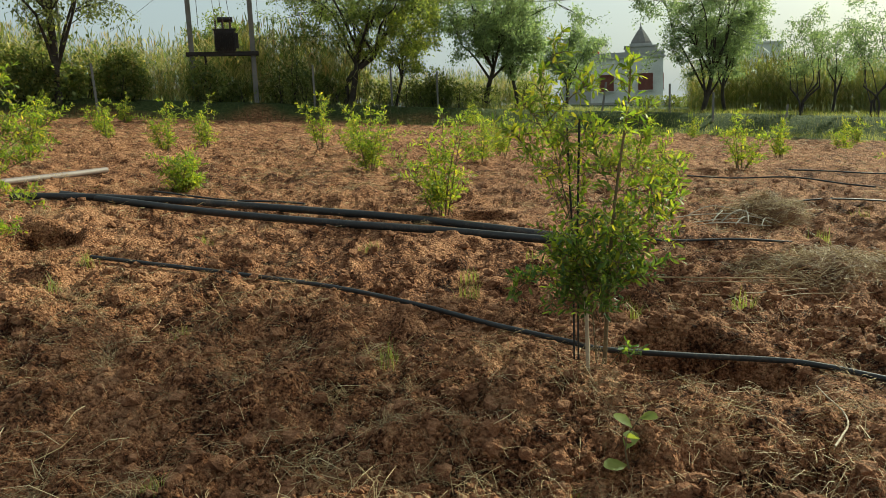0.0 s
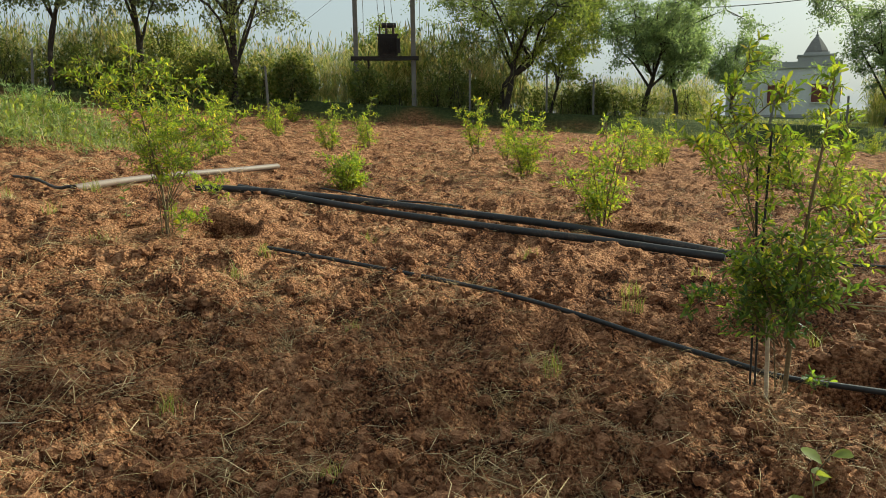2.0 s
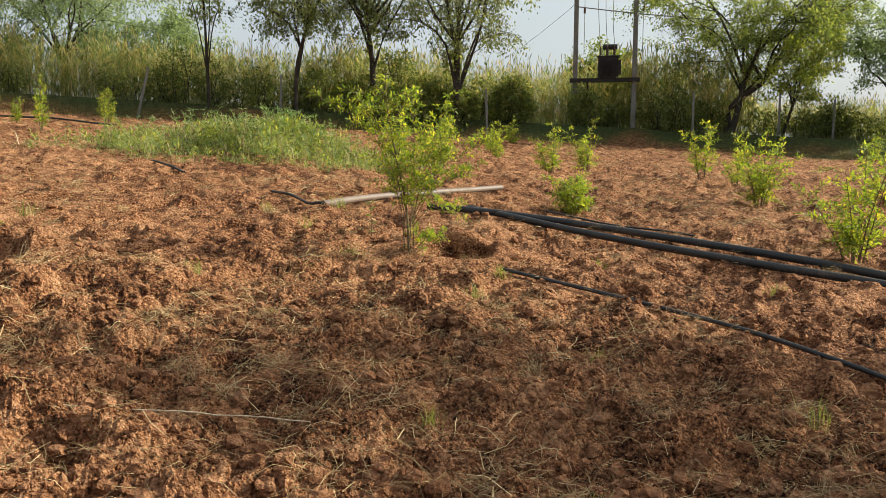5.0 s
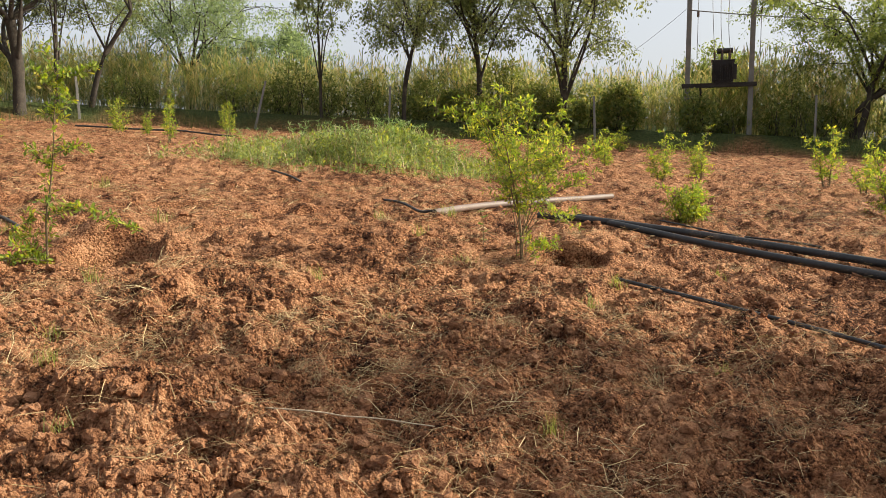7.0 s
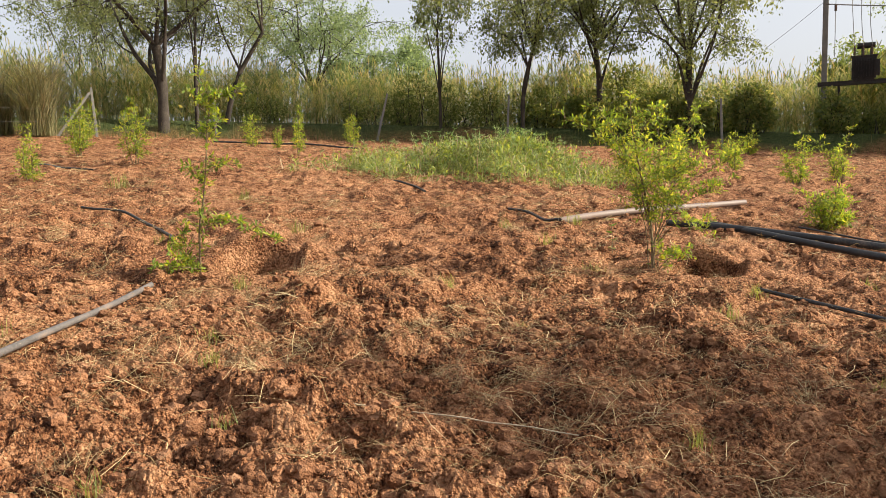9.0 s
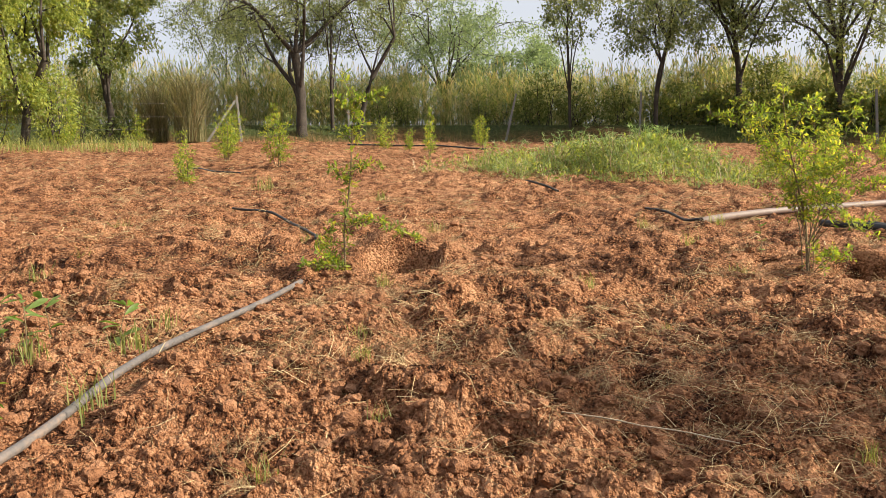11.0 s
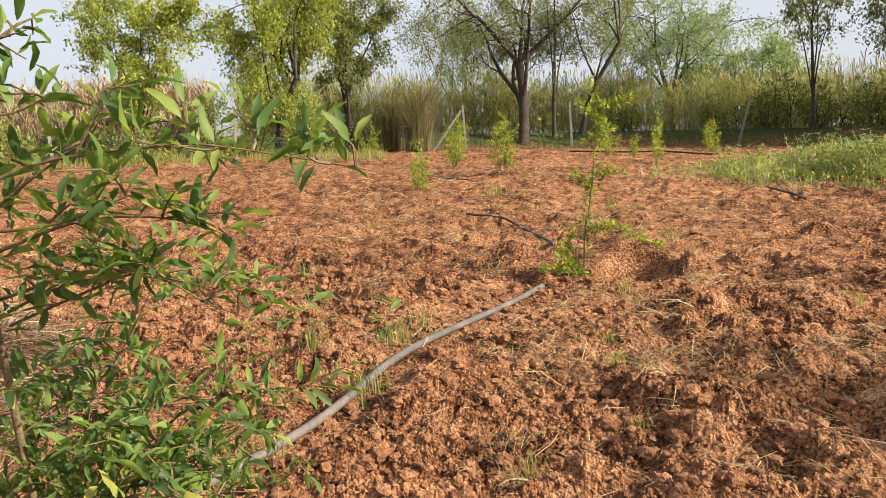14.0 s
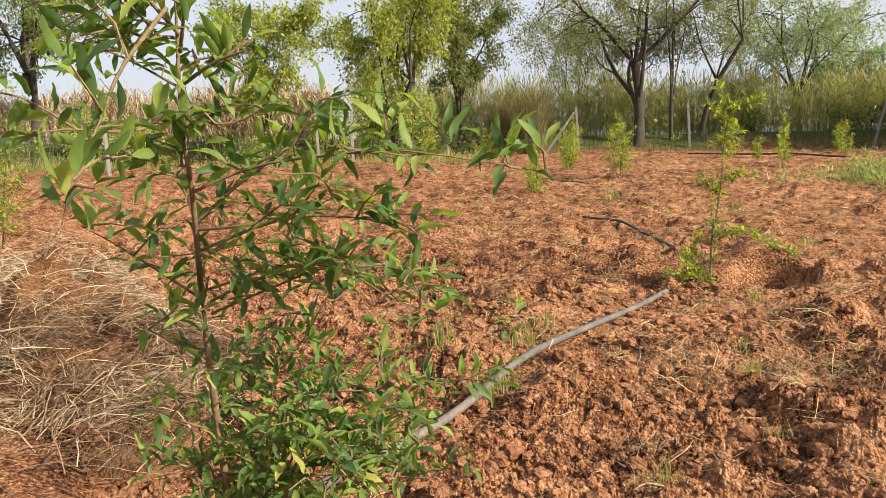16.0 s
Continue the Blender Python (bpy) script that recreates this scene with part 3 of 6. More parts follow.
def ground():
    th = np.radians(np.concatenate([np.arange(-36, 110, 0.20), np.arange(110, 322, 2.0)]))
    rad = np.concatenate([np.linspace(0.04, 1.32, 30), (0.9 - 0.616 * np.linspace(0, 1, 385)) ** (-1 / 0.35), np.geomspace(36.6, 3000, 32)])
    x = CX - rad[:, None] * np.sin(th)[None]
    y = CY + rad[:, None] * np.cos(th)[None]
    z = soil(x, y)
    n, m = len(rad), len(th)
    v = np.stack([x, y, z], -1).reshape(-1, 3)
    i, j = np.arange(n - 1)[:, None] * m, np.arange(m)[None]
    f = np.stack([i + j, i + (j + 1) % m, i + m + (j + 1) % m, i + m + j], -1).reshape(-1, 4)
    me = fast_mesh("ground", v, f[:, ::-1], SOIL, False)
    me.flip_normals() if me.polygons[0].normal.z < 0 else None
    span = np.hypot(v[f[:, 0], 0] - CX, v[f[:, 0], 1] - CY)
    me.polygons.foreach_set("use_smooth", span > 17.0)      # crumbly close by, softer where the mesh is coarser
    a = me.attributes.new("grass", "FLOAT", "POINT")
    r = np.hypot(v[:, 0] - CX, v[:, 1] - CY)
    yaw = np.degrees(np.arctan2(-(v[:, 0] - CX), v[:, 1] - CY))
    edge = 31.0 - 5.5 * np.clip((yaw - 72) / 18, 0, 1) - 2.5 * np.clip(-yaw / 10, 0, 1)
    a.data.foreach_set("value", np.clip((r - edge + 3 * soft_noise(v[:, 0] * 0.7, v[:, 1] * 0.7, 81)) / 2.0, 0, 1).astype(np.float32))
    return tagged(new("ground", me), "reddish-brown freshly tilled sandy soil with clods and chaff", "ground", kind="structure")


field = ground()


# ---- trees ----
def tree(name, x, y, height, girth, fork, spread, limbs, leaf, mat, size, count, label, seed, crown_low=0.35, lean=(0, 0), clump=0.32, droop=0.2, stems=1, vines=0, group="trees along the fence", z=None):
    """A tapered trunk, limbs that fork twice, and a crown of small leaves along the twigs."""
    r = np.random.default_rng(seed)
    count, size, clump = int(count * 1.9), size * 1.16, clump * 0.95
    z0 = float(lie(np.array([x]), np.array([y]))[0]) if z is None else z
    ob = thing(name, x, y, z0, label, "tree", group)
    tips, wood = [], []
    for s in range(stems):
        off = r.normal(0, 0.10 if stems > 1 else 0.0, 2)
        top = np.array([off[0] + lean[0] + r.normal(0, 0.15) + (0.5 * math.cos(s * 2.4) if stems > 1 else 0), off[1] + lean[1] + (0.5 * math.sin(s * 2.4) if stems > 1 else 0), fork * r.uniform(0.9, 1.1)])
        mid = np.array([off[0] + lean[0] * 0.3, off[1] + lean[1] * 0.3, fork * 0.5]) + r.normal(0, 0.07, 3) * (1, 1, 0)
        line = smooth_line([(off[0], off[1], -0.3), (off[0] * 1.0, off[1], 0.05), mid, top], 12)
        g = girth / math.sqrt(stems)
        rad = g * (np.linspace(1, 0.66, 12) + 0.45 * np.exp(-np.linspace(0, 9, 12)))
        acc = Acc()
        acc.add(*tube(line, rad * (1 + 0.06 * r.normal(0, 1, 12)), 10))
        acc.part("trunk", BARK, ob, smooth=True)
        wood.append(line)
        n = max(2, limbs // stems)
        for k in range(n):
            a = k * 2.4 + r.uniform(0, 1.0) + s
            acc = Acc()
            start = line[-1] if k < n * 0.5 else line[r.integers(6, 11)]
            reach = spread * r.uniform(0.55, 1.0) * (0.35 if k == 0 else 1)
            goal = np.array([top[0] * (0.6 if stems == 1 else 1) + reach * math.cos(a), top[1] * 0.6 + reach * math.sin(a), height * r.uniform(0.72, 1.0) - 0.28 * reach * (k > 0)])
            goal[2] = max(goal[2], start[2] + 0.5 * reach + 0.4)
            rise = np.array([0, 0, 0.16 * reach])
            knots = [start + (goal - start) * f + rise * math.sin(f * math.pi) + r.normal(0, 0.11 * reach ** 0.5, 3) for f in (0.28, 0.52, 0.76)]
            limb = smooth_line([start, *knots, goal], 10)
            acc.add(*tube(limb, g * 0.42 * np.linspace(1, 0.33, 10) ** 1.7, 6))
            for q in range(9):
                i = r.integers(2, 10)
                d = unit(r.normal(0, 1, 3) * (1, 1, 0.6) + (0.4 * math.cos(a), 0.4 * math.sin(a), 0.3 - droop * 0.4))
                ln = spread * r.uniform(0.28, 0.55)
                e = limb[i] + d * ln
                e[2] = max(e[2], height * crown_low)
                sub = smooth_line([limb[i], limb[i] * 0.6 + e * 0.4 + r.normal(0, 0.12, 3), (limb[i] + 2 * e) / 3 + r.normal(0, 0.12, 3), e - (0, 0, droop * ln * 0.3)], 6)
                acc.add(*tube(sub, np.linspace(g * 0.15, g * 0.04, 6), 3))
                for w in range(4):
                    j = r.integers(2, 6)
                    e2 = sub[j] + unit(r.normal(0, 1, 3) + d * 0.6 + (0, 0, -droop)) * ln * r.uniform(0.3, 0.65)
                    tw = smooth_line([sub[j], (sub[j] + e2) / 2 + r.normal(0, 0.05, 3), e2], 4)
                    acc.add(*tube(tw[[0, 1, 3]], np.linspace(g * 0.06, g * 0.02, 3), 3))
                    tips.append(tw)
                tips.append(sub[2:])
            tips.append(limb[5:])
            acc.part("limb", BARK, ob, smooth=True)
    w = np.array([r.uniform(0.3, 1.5) ** 1.6 for _ in tips])
    pick = r.choice(len(tips), count, p=w / w.sum())
    pts = np.array([tips[i][r.integers(0, len(tips[i]))] for i in pick])
    pts = pts + unit(r.normal(0, 1, (count, 3))) * clump * 1.05 * r.random((count, 1)) ** 0.7 * (1, 1, 0.7) - np.array([0, 0, 1]) * np.abs(r.normal(0, droop * 0.5, (count, 1)))
    low = pts[:, 2] < height * crown_low * 0.85
    pts[low, 2] += height * 0.25 * r.random(low.sum())
    ax = r.normal(0, 1, (count, 3)) - np.array([0, 0, droop * 2])
    acc = Acc()
    acc.add(*scatter(leaf, pts, ax, size * r.uniform(0.6, 1.3, count), r=r))
    acc.part("crown", mat, ob)
    if vines:
        i = r.integers(0, 12, vines)
        base = np.array([wood[r.integers(0, len(wood))][k] for k in i]) + r.normal(0, 1, (vines, 3)) * (girth * 1.6, girth * 1.6, 0.15)
        drop = r.random(vines) < 0.35
        base[drop] += r.normal(0, 0.5, (drop.sum(), 3)) * (1, 1, 0.6)
        acc = Acc()
        acc.add(*scatter(ROUND, base, r.normal(0, 1, (vines, 3)) - (0, 0, 0.8), 0.16 * r.uniform(0.6, 1.3, vines), r=r))
        acc.part("climbing_vine", VINE_LEAF, ob, "heart-shaped vine leaves round the trunk")
    return ob


def pt(yaw, r):
    return polar(yaw, r)


def leaf_mass(name, spans, mat, leaf, size, count, label, category, seed, dense=1.0, twigs=True):
    """A shrub or hedge: leaves on blobs that sit side by side. spans: (yaw, distance, half width, half depth, height)."""
    r = np.random.default_rng(seed)
    for yaw, dist, hw, hd, hh in spans:
        x, y = pt(yaw, dist)
        z0 = float(lie(np.array([x]), np.array([y]))[0])
        ob = thing(name, x, y, z0, label, category, category + " row", turn=yaw)
        n = int(count * hw * hh * dense)
        # several lobes of uneven height
        lobes = max(3, int(hw * 3.2))
        lx, ly, lh, lr = r.uniform(-hw, hw, lobes), r.uniform(-hd, hd, lobes) * 0.6, hh * r.uniform(0.5, 1.0, lobes), r.uniform(0.35, 0.75, lobes)
        k = r.integers(0, lobes, n)
        d = unit(r.normal(0, 1, (n, 3)))
        rr = r.uniform(0.55, 1.05, (n, 1)) ** 0.5
        p = np.stack([lx[k], ly[k], lh[k] * 0.5], 1) + d * rr * np.stack([lr[k] * 1.1, lr[k] * hd * 0.9, lh[k] * 0.52], 1)
        p[:, 2] = np.maximum(p[:, 2], 0.03) + r.normal(0, 0.04, n)
        acc = Acc()
        acc.add(*scatter(leaf, p, d + r.normal(0, 0.7, (n, 3)) - (0, 0, 0.35), size * r.uniform(0.6, 1.3, n), up=d + r.normal(0, 0.5, (n, 3)), r=r))
        acc.part("foliage", mat, ob)
        if twigs:
            acc = Acc()
            for i in range(lobes):
                for s in range(3):
                    e = np.array([lx[i] + r.normal(0, 0.25), ly[i] + r.normal(0, 0.15), lh[i] * r.uniform(0.7, 1.08)])
                    b = np.array([lx[i] + r.normal(0, 0.1), ly[i], -0.1])
                    acc.add(*tube(smooth_line([b, (b + e) / 2 + r.normal(0, 0.1, 3), e], 6), np.linspace(0.022, 0.004, 6), 4))
            tagged(acc.part("branch_mass", BARK, ob), kind="stuff")


def millet(name, yaw0, yaw1, r0, r1, high, count, mat, label, seed, bend=0.25, ears=True):
    """A standing crop: jointed stalks with long arching blades and ears."""
    r = np.random.default_rng(seed)
    forms = []
    for k in range(6):
        acc = Acc()
        top = np.array([r.normal(0, 0.05), r.normal(0, 0.05), 1.0])
        line = smooth_line([(0, 0, -0.05), top * 0.5 + r.normal(0, 0.012, 3), top], 3)
        acc.add(*tube(line, (0.0034, 0.0028, 0.0014), 3))
        for i in range(6):
            h = 0.16 + 0.13 * i + r.uniform(-0.04, 0.04)
            a, ln = r.uniform(0, 6.28), r.uniform(0.16, 0.30)
            b = np.array([math.cos(a), math.sin(a), 0])
            s = np.array([-math.sin(a), math.cos(a), 0]) * 0.0085
            p0 = top * h
            p1, p2 = p0 + b * ln * 0.4 + (0, 0, ln * 0.42), p0 + b * ln * (0.75 + bend * 0.6) + (0, 0, ln * (0.35 - bend * 1.6))
            v = np.array([p0 - s * 0.5, p0 + s * 0.5, p1 + s, p1 - s, p2 + s * 0.12, p2 - s * 0.12])
            acc.add(v, np.array([(0, 1, 2, 3), (3, 2, 4, 5)]))
        if ears:
            e = top + np.array([r.normal(0, 0.02), r.normal(0, 0.02), 0.085])
            acc.add(*tube([top * 0.985, (top + e) / 2, e], (0.003, 0.0058, 0.0024), 3))
        forms.append((np.concatenate(acc.v), np.concatenate(acc.f)))
    acc = Acc()
    yaw, dist = r.uniform(yaw0, yaw1, count), r0 + (r1 - r0) * r.random(count) ** 1.4
    x, y = CX - dist * np.sin(np.radians(yaw)), CY + dist * np.cos(np.radians(yaw))
    z = lie(x, y)
    hh = high * (0.86 + 0.5 * soft_noise(x * 0.35, y * 0.35, seed) + r.normal(0, 0.09, count))
    for k in range(6):
        sel = np.where(np.arange(count) % 6 == k)[0]
        tv, tf = forms[k]
        a = r.uniform(0, 6.28, len(sel))
        c, s = np.cos(a), np.sin(a)
        lx, ly = r.normal(0, 0.11, len(sel)), r.normal(0, 0.11, len(sel))
        v = np.empty((len(sel), len(tv), 3))
        wide = 1.15
        v[..., 0] = (tv[:, 0] * c[:, None] - tv[:, 1] * s[:, None]) * hh[sel, None] * wide + lx[:, None] * tv[:, 2] * hh[sel, None] + x[sel, None]
        v[..., 1] = (tv[:, 0] * s[:, None] + tv[:, 1] * c[:, None]) * hh[sel, None] * wide + ly[:, None] * tv[:, 2] * hh[sel, None] + y[sel, None]
        v[..., 2] = tv[None, :, 2] * hh[sel, None] + z[sel, None]
        acc.add(v.reshape(-1, 3), (tf[None] + (np.arange(len(sel)) * len(tv))[:, None, None]).reshape(-1, 4))
    ob = acc.part(name, mat)
    tagged(ob, label, "crop", kind="stuff")


BLADE = (np.array([(0, 0.5, 0), (0, -0.5, 0), (0.5, -0.45, 0.16), (0.5, 0.45, 0.16), (1.0, -0.08, -0.05), (1.0, 0.08, -0.05)]) * (1, 0.035, 1), np.array([(0, 1, 2, 3), (3, 2, 4, 5)]))


def blades(name, x, y, z, length, mat, label, category, seed, lean=0.6, kind="stuff", fall=None):
    r = np.random.default_rng(seed)
    n = len(x)
    a = r.uniform(0, 6.28, n)
    s = np.abs(r.normal(0, lean, n)) if fall is None else fall
    ax = np.stack([np.cos(a) * s, np.sin(a) * s, np.ones(n)], 1)
    out = np.stack([np.cos(a), np.sin(a), np.full(n, 0.2)], 1)
    acc = Acc()
    acc.add(*scatter(BLADE, np.stack([x, y, z], 1), ax, length, up=-out, r=r))
    return tagged(acc.part(name, mat), label, category, kind=kind)


# ---- young pomegranate plants ----
def sapling(x, y, height, width, stems, shoots, leaf_len, mat, label, seed, bare=0.2, single=0, z=None, sink=0.03, narrow=False, stem_r=0.011, ratio=6, lines=None, core=0.0, tips=None, form=LEAFLET):
    """Several thin stems from one foot, side shoots, and leaves in pairs along them."""
    r = np.random.default_rng(seed)
    z0 = at(x, y) if z is None else z
    ob = thing("pomegranate_sapling", x, y, z0 - sink, label, "sapling", "saplings in the field")
    twig_acc, place, axis, big = Acc(), [], [], []
    for s in range(len(lines) if lines else stems):
        a = s * 2.4 + r.uniform(0, 1)
        out = width * 0.5 * r.uniform(0.35, 1.0) * (0.3 if s == 0 else 1)
        h = height * (1.0 if s == 0 else r.uniform(0.55, 0.95))
        b = np.array([0.045 * math.cos(a), 0.045 * math.sin(a), -0.05])
        e = np.array([out * math.cos(a), out * math.sin(a), h])
        line = smooth_line([b, b + (e - b) * (0.32, 0.32, 0.45) + r.normal(0, 0.03, 3) * (1, 1, 0.2), e], 14)
        if lines:
            line = smooth_line(lines[s], 14)
            h = max(0.3, line[-1][2] - line[0][2])
        acc = Acc()
        acc.add(*tube(line, (stem_r if s == 0 or not lines else stem_r * 0.34) * r.uniform(0.75, 1.1) * np.linspace(1, 0.2, 14), 6))
        acc.part("stem", TWIG, ob, smooth=True)
        own = max(3, int(shoots * min(1, np.linalg.norm(line[-1] - line[0]) / 0.55))) if lines else shoots
        for k in range(own):
            f = bare + (1 - bare) * (k + r.random()) / own
            i = min(12, int(f * 13))
            p = line[i] + (line[i + 1] - line[i]) * (f * 13 - i)
            aa = r.uniform(0, 6.28)
            ln = width * r.uniform(0.12, 0.42) * (1.0 - 0.45 * f + core * math.exp(-((f - 0.5) / 0.16) ** 2)) * (0.42 if narrow else 1)
            d = np.array([math.cos(aa), math.sin(aa), r.uniform(0.05, 0.9)])
            d /= np.linalg.norm(d)
            q = p + d * ln
            sh = smooth_line([p, (p + q) / 2 + np.array([0, 0, 0.06 * ln]) + r.normal(0, 0.01, 3), q - (0, 0, r.uniform(-0.05, 0.22) * ln)], 8)
            twig_acc.add(*tube(sh[[0, 2, 4, 7]], np.linspace(0.0020, 0.0008, 4) * (1 if lines else 1.3), 3 if not single else 5))
            m = max(3, int(ln / (leaf_len * 1.15 / ratio * 2)))
            for j in range(m):
                g = 0.12 + 0.88 * (j + 0.5) / m
                jj = min(6, int(g * 7))
                c = sh[jj] + (sh[jj + 1] - sh[jj]) * (g * 7 - jj)
                t = unit(sh[jj + 1] - sh[jj])
                side = unit(np.cross(t, r.normal(0, 1, 3)))
                for sg in (1, -1):
                    place.append(c)
                    axis.append(t * r.uniform(0.35, 0.9) + side * sg + np.array([0, 0, r.uniform(-0.15, 0.55)]))
                    big.append(r.uniform(0.55, 1.15) * (1 - 0.25 * g))
            place.append(sh[-1]); axis.append(sh[-1] - sh[-2]); big.append(0.8)
        for j in range(int(h * 26)):
            g = bare + (1 - bare) * r.random()
            i = min(12, int(g * 13))
            place.append(line[i] + (line[i + 1] - line[i]) * (g * 13 - i))
            axis.append(unit(r.normal(0, 1, 3)) + (0, 0, 0.4))
            big.append(r.uniform(0.6, 1.1))
    tagged(twig_acc.part("twig_mass", TWIG, ob), kind="stuff")
    place, axis, big = np.array(place), np.array(axis), np.array(big) * leaf_len
    order = r.permutation(len(place))
    one, rest = order[:single], order[single:]
    # lit and shaded copies by height: upper leaves brighter, lower ones darker
    if tips:
        young = place[:, 2] > height * r.uniform(0.22, 0.55, len(place))
        one = rest[~young[rest]][:single]
        rest = np.setdiff1d(np.arange(len(place)), one)
        acc = Acc()
        up_ = rest[young[rest]]
        acc.add(*scatter(LEAFLET, place[up_], axis[up_], big[up_], r=r))
        tagged(acc.part("lit_foliage", tips, ob, "yellow-green upper leaves, coloured brighter as if lit"), kind="stuff")
        rest = rest[~young[rest]]
    if len(rest):
        acc = Acc()
        acc.add(*scatter(form, place[rest], axis[rest], big[rest], r=r))
        tagged(acc.part("foliage", mat, ob, smooth=form is not LEAFLET), kind="stuff")
    if single:
        forms = []
        for k in range(7):
            v, f = arched_leaf(9, r.uniform(0.1, 1.2), r.uniform(0.15, 0.7), r.uniform(0.1, 0.45), r.uniform(0.085, 0.14), k + seed)
            forms.append(fast_mesh("leaf", v, f, POM_LIT if mat is POM else POM_ONE, True))
        for i in one:
            xx = Vector(axis[i]).normalized()
            up = Vector((r.normal(0, 0.45), r.normal(0, 0.45), 1))
            yy = up.cross(xx).normalized()
            zz = xx.cross(yy)
            m = Matrix((xx, yy, zz)).transposed().to_4x4()
            lf = new("leaf", forms[int(r.integers(0, 7))])
            lf.parent = ob
            lf.matrix_local = Matrix.Translation(place[i]) @ m @ Matrix.Scale(big[i], 4)
    return ob


# ---- pipes and hoses ----
def pipe(name, pts, radius, mat, label, lift=0.6, n=60, hollow=False, sides=12, span=5, rounds=10, group="irrigation pipes"):
    """A pipe laid on the soil along plan points."""
    p = smooth_line([(a, b, 0) for a, b in pts], n)
    h = np.maximum(tilth(p[:, 0], p[:, 1]), -0.02)
    h = np.max([np.pad(h, 14, mode="edge")[14 + k:14 + k + n] for k in range(-span, span + 1)], axis=0)
    for _ in range(rounds):
        h = np.convolve(np.pad(h, 3, mode="edge"), np.ones(7) / 7, "valid")
    p[:, 2] = lie(p[:, 0], p[:, 1]) + h + radius * lift + 0.006
    c = p[0].copy()
    ob = thing(name, *c, label, "pipe", group)
    acc = Acc()
    acc.add(*tube(p - c, radius, sides))
    if hollow:
        q = p[::-1] - c
        acc.add(*tube(q, radius * 0.82, sides))
    acc.part("pipe_wall", mat, ob, smooth=True)
    # black caps close both ends, standing for the shade inside the pipe
    for i, j in ((0, 1), (-1, -2)):
        acc = Acc()
        d = unit(p[i] - p[j])
        acc.add(*tube([p[i] - c - d * radius * 0.15, p[i] - c - d * radius * 0.05, p[i] - c], (radius * 0.8, radius * 0.8, 0.0005), sides))
        acc.part("end_cap", STAKE, ob, "black cap standing for the shaded pipe opening")
    return ob


# ---- the tree line and hedge ----
tree("tree", *pt(6.0, 35.5), 7.9, 0.22, 2.3, 4.8, 13, DIAMOND, TREE_LEAF, 0.115, 17500, "broad dense green tree leaning over the fence, trunk forking low", 11, 0.3, (0.7, 0), 0.42, 0.15, stems=2)
tree("tree", *pt(2.4, 36.0), 5.0, 0.08, 1.4, 2.3, 6, DIAMOND, LIGHT_LEAF, 0.13, 4200, "light yellow-green young tree under a larger one", 12, 0.35, (0.2, 0), 0.34, 0.3)
tree("tree", *pt(-4.0, 38.0), 7.2, 0.15, 1.9, 3.3, 9, DIAMOND, HAZED_PALE_LEAF, 0.12, 15000, "dark grey-green tree with a rounded crown behind the fence", 13, 0.26, (0.3, 0), 0.40, 0.15)
tree("tree", *pt(-6.3, 38.5), 5.0, 0.10, 1.6, 1.8, 5, DIAMOND, HAZED_PALE_LEAF, 0.14, 3800, "small dark tree behind the fence", 14, 0.3, (0, 0), 0.36, 0.15)
tree("tree", *pt(-9.8, 52.0), 5.2, 0.12, 1.6, 2.2, 6, DIAMOND, HAZED_PALE_LEAF, 0.15, 4600, "pale green tree beside the whitewashed house", 15, 0.25, (0, 0), 0.45, 0.2)
tree("tree", *pt(-19.2, 37.0), 6.5, 0.13, 1.6, 2.6, 10, DIAMOND, HAZED_PALE_LEAF, 0.11, 11500, "rounded green tree on the grassy verge", 16, 0.27, (0.2, 0), 0.38, 0.1)
tree("tree", *pt(-20.6, 40.0), 5.2, 0.10, 1.6, 1.9, 6, DIAMOND, HAZED_PALE_LEAF, 0.11, 5500, "lighter green tree on the grassy verge", 17, 0.3, (0, 0), 0.36, 0.1)
tree("tree", *pt(-25.4, 36.0), 4.3, 0.09, 1.2, 1.25, 5, DIAMOND, HAZED_PALE_LEAF, 0.10, 1700, "slender young tree with several thin stems", 18, 0.42, (0.1, 0), 0.30, 0.1, stems=3)
tree("tree", *pt(-27.2, 41.0), 4.4, 0.07, 1.5, 1.1, 4, DIAMOND, HAZED_PALE_LEAF, 0.10, 1700, "slender young tree behind the verge", 19, 0.4, (0, 0), 0.30, 0.1)
tree("tree", *pt(-29.6, 36.0), 4.9, 0.09, 1.3, 1.5, 5, DIAMOND, HAZED_PALE_LEAF, 0.10, 2000, "slender young tree with several thin stems", 20, 0.42, (0, 0), 0.32, 0.1, stems=3)
tree("tree", *pt(24.9, 33.0), 8.8, 0.16, 3.6, 3.6, 11, DIAMOND, HAZED_GREY_LEAF, 0.125, 6800, "tall thin-crowned tree with vines climbing its trunk", 21, 0.38, (0.3, 0), 0.36, 0.5, vines=420)
tree("tree", *pt(30.9, 34.0), 9.0, 0.15, 3.7, 3.4, 11, DIAMOND, HAZED_GREY_LEAF, 0.125, 6800, "tall fine-leaved tree behind the hedge", 22, 0.38, (0, 0), 0.38, 0.5, vines=200)
tree("tree", *pt(36.3, 33.0), 8.8, 0.11, 3.8, 3.2, 10, DIAMOND, HAZED_GREY_LEAF, 0.125, 5400, "slim dark-stemmed tree with an open feathery crown", 23, 0.4, (0.5, 0.2), 0.36, 0.5)
tree("tree", *pt(42.2, 33.5), 8.4, 0.075, 4.0, 2.5, 7, DIAMOND, HAZED_GREY_LEAF, 0.12, 2700, "thin sapling tree with an open crown", 24, 0.46, (0.1, 0), 0.34, 0.4)
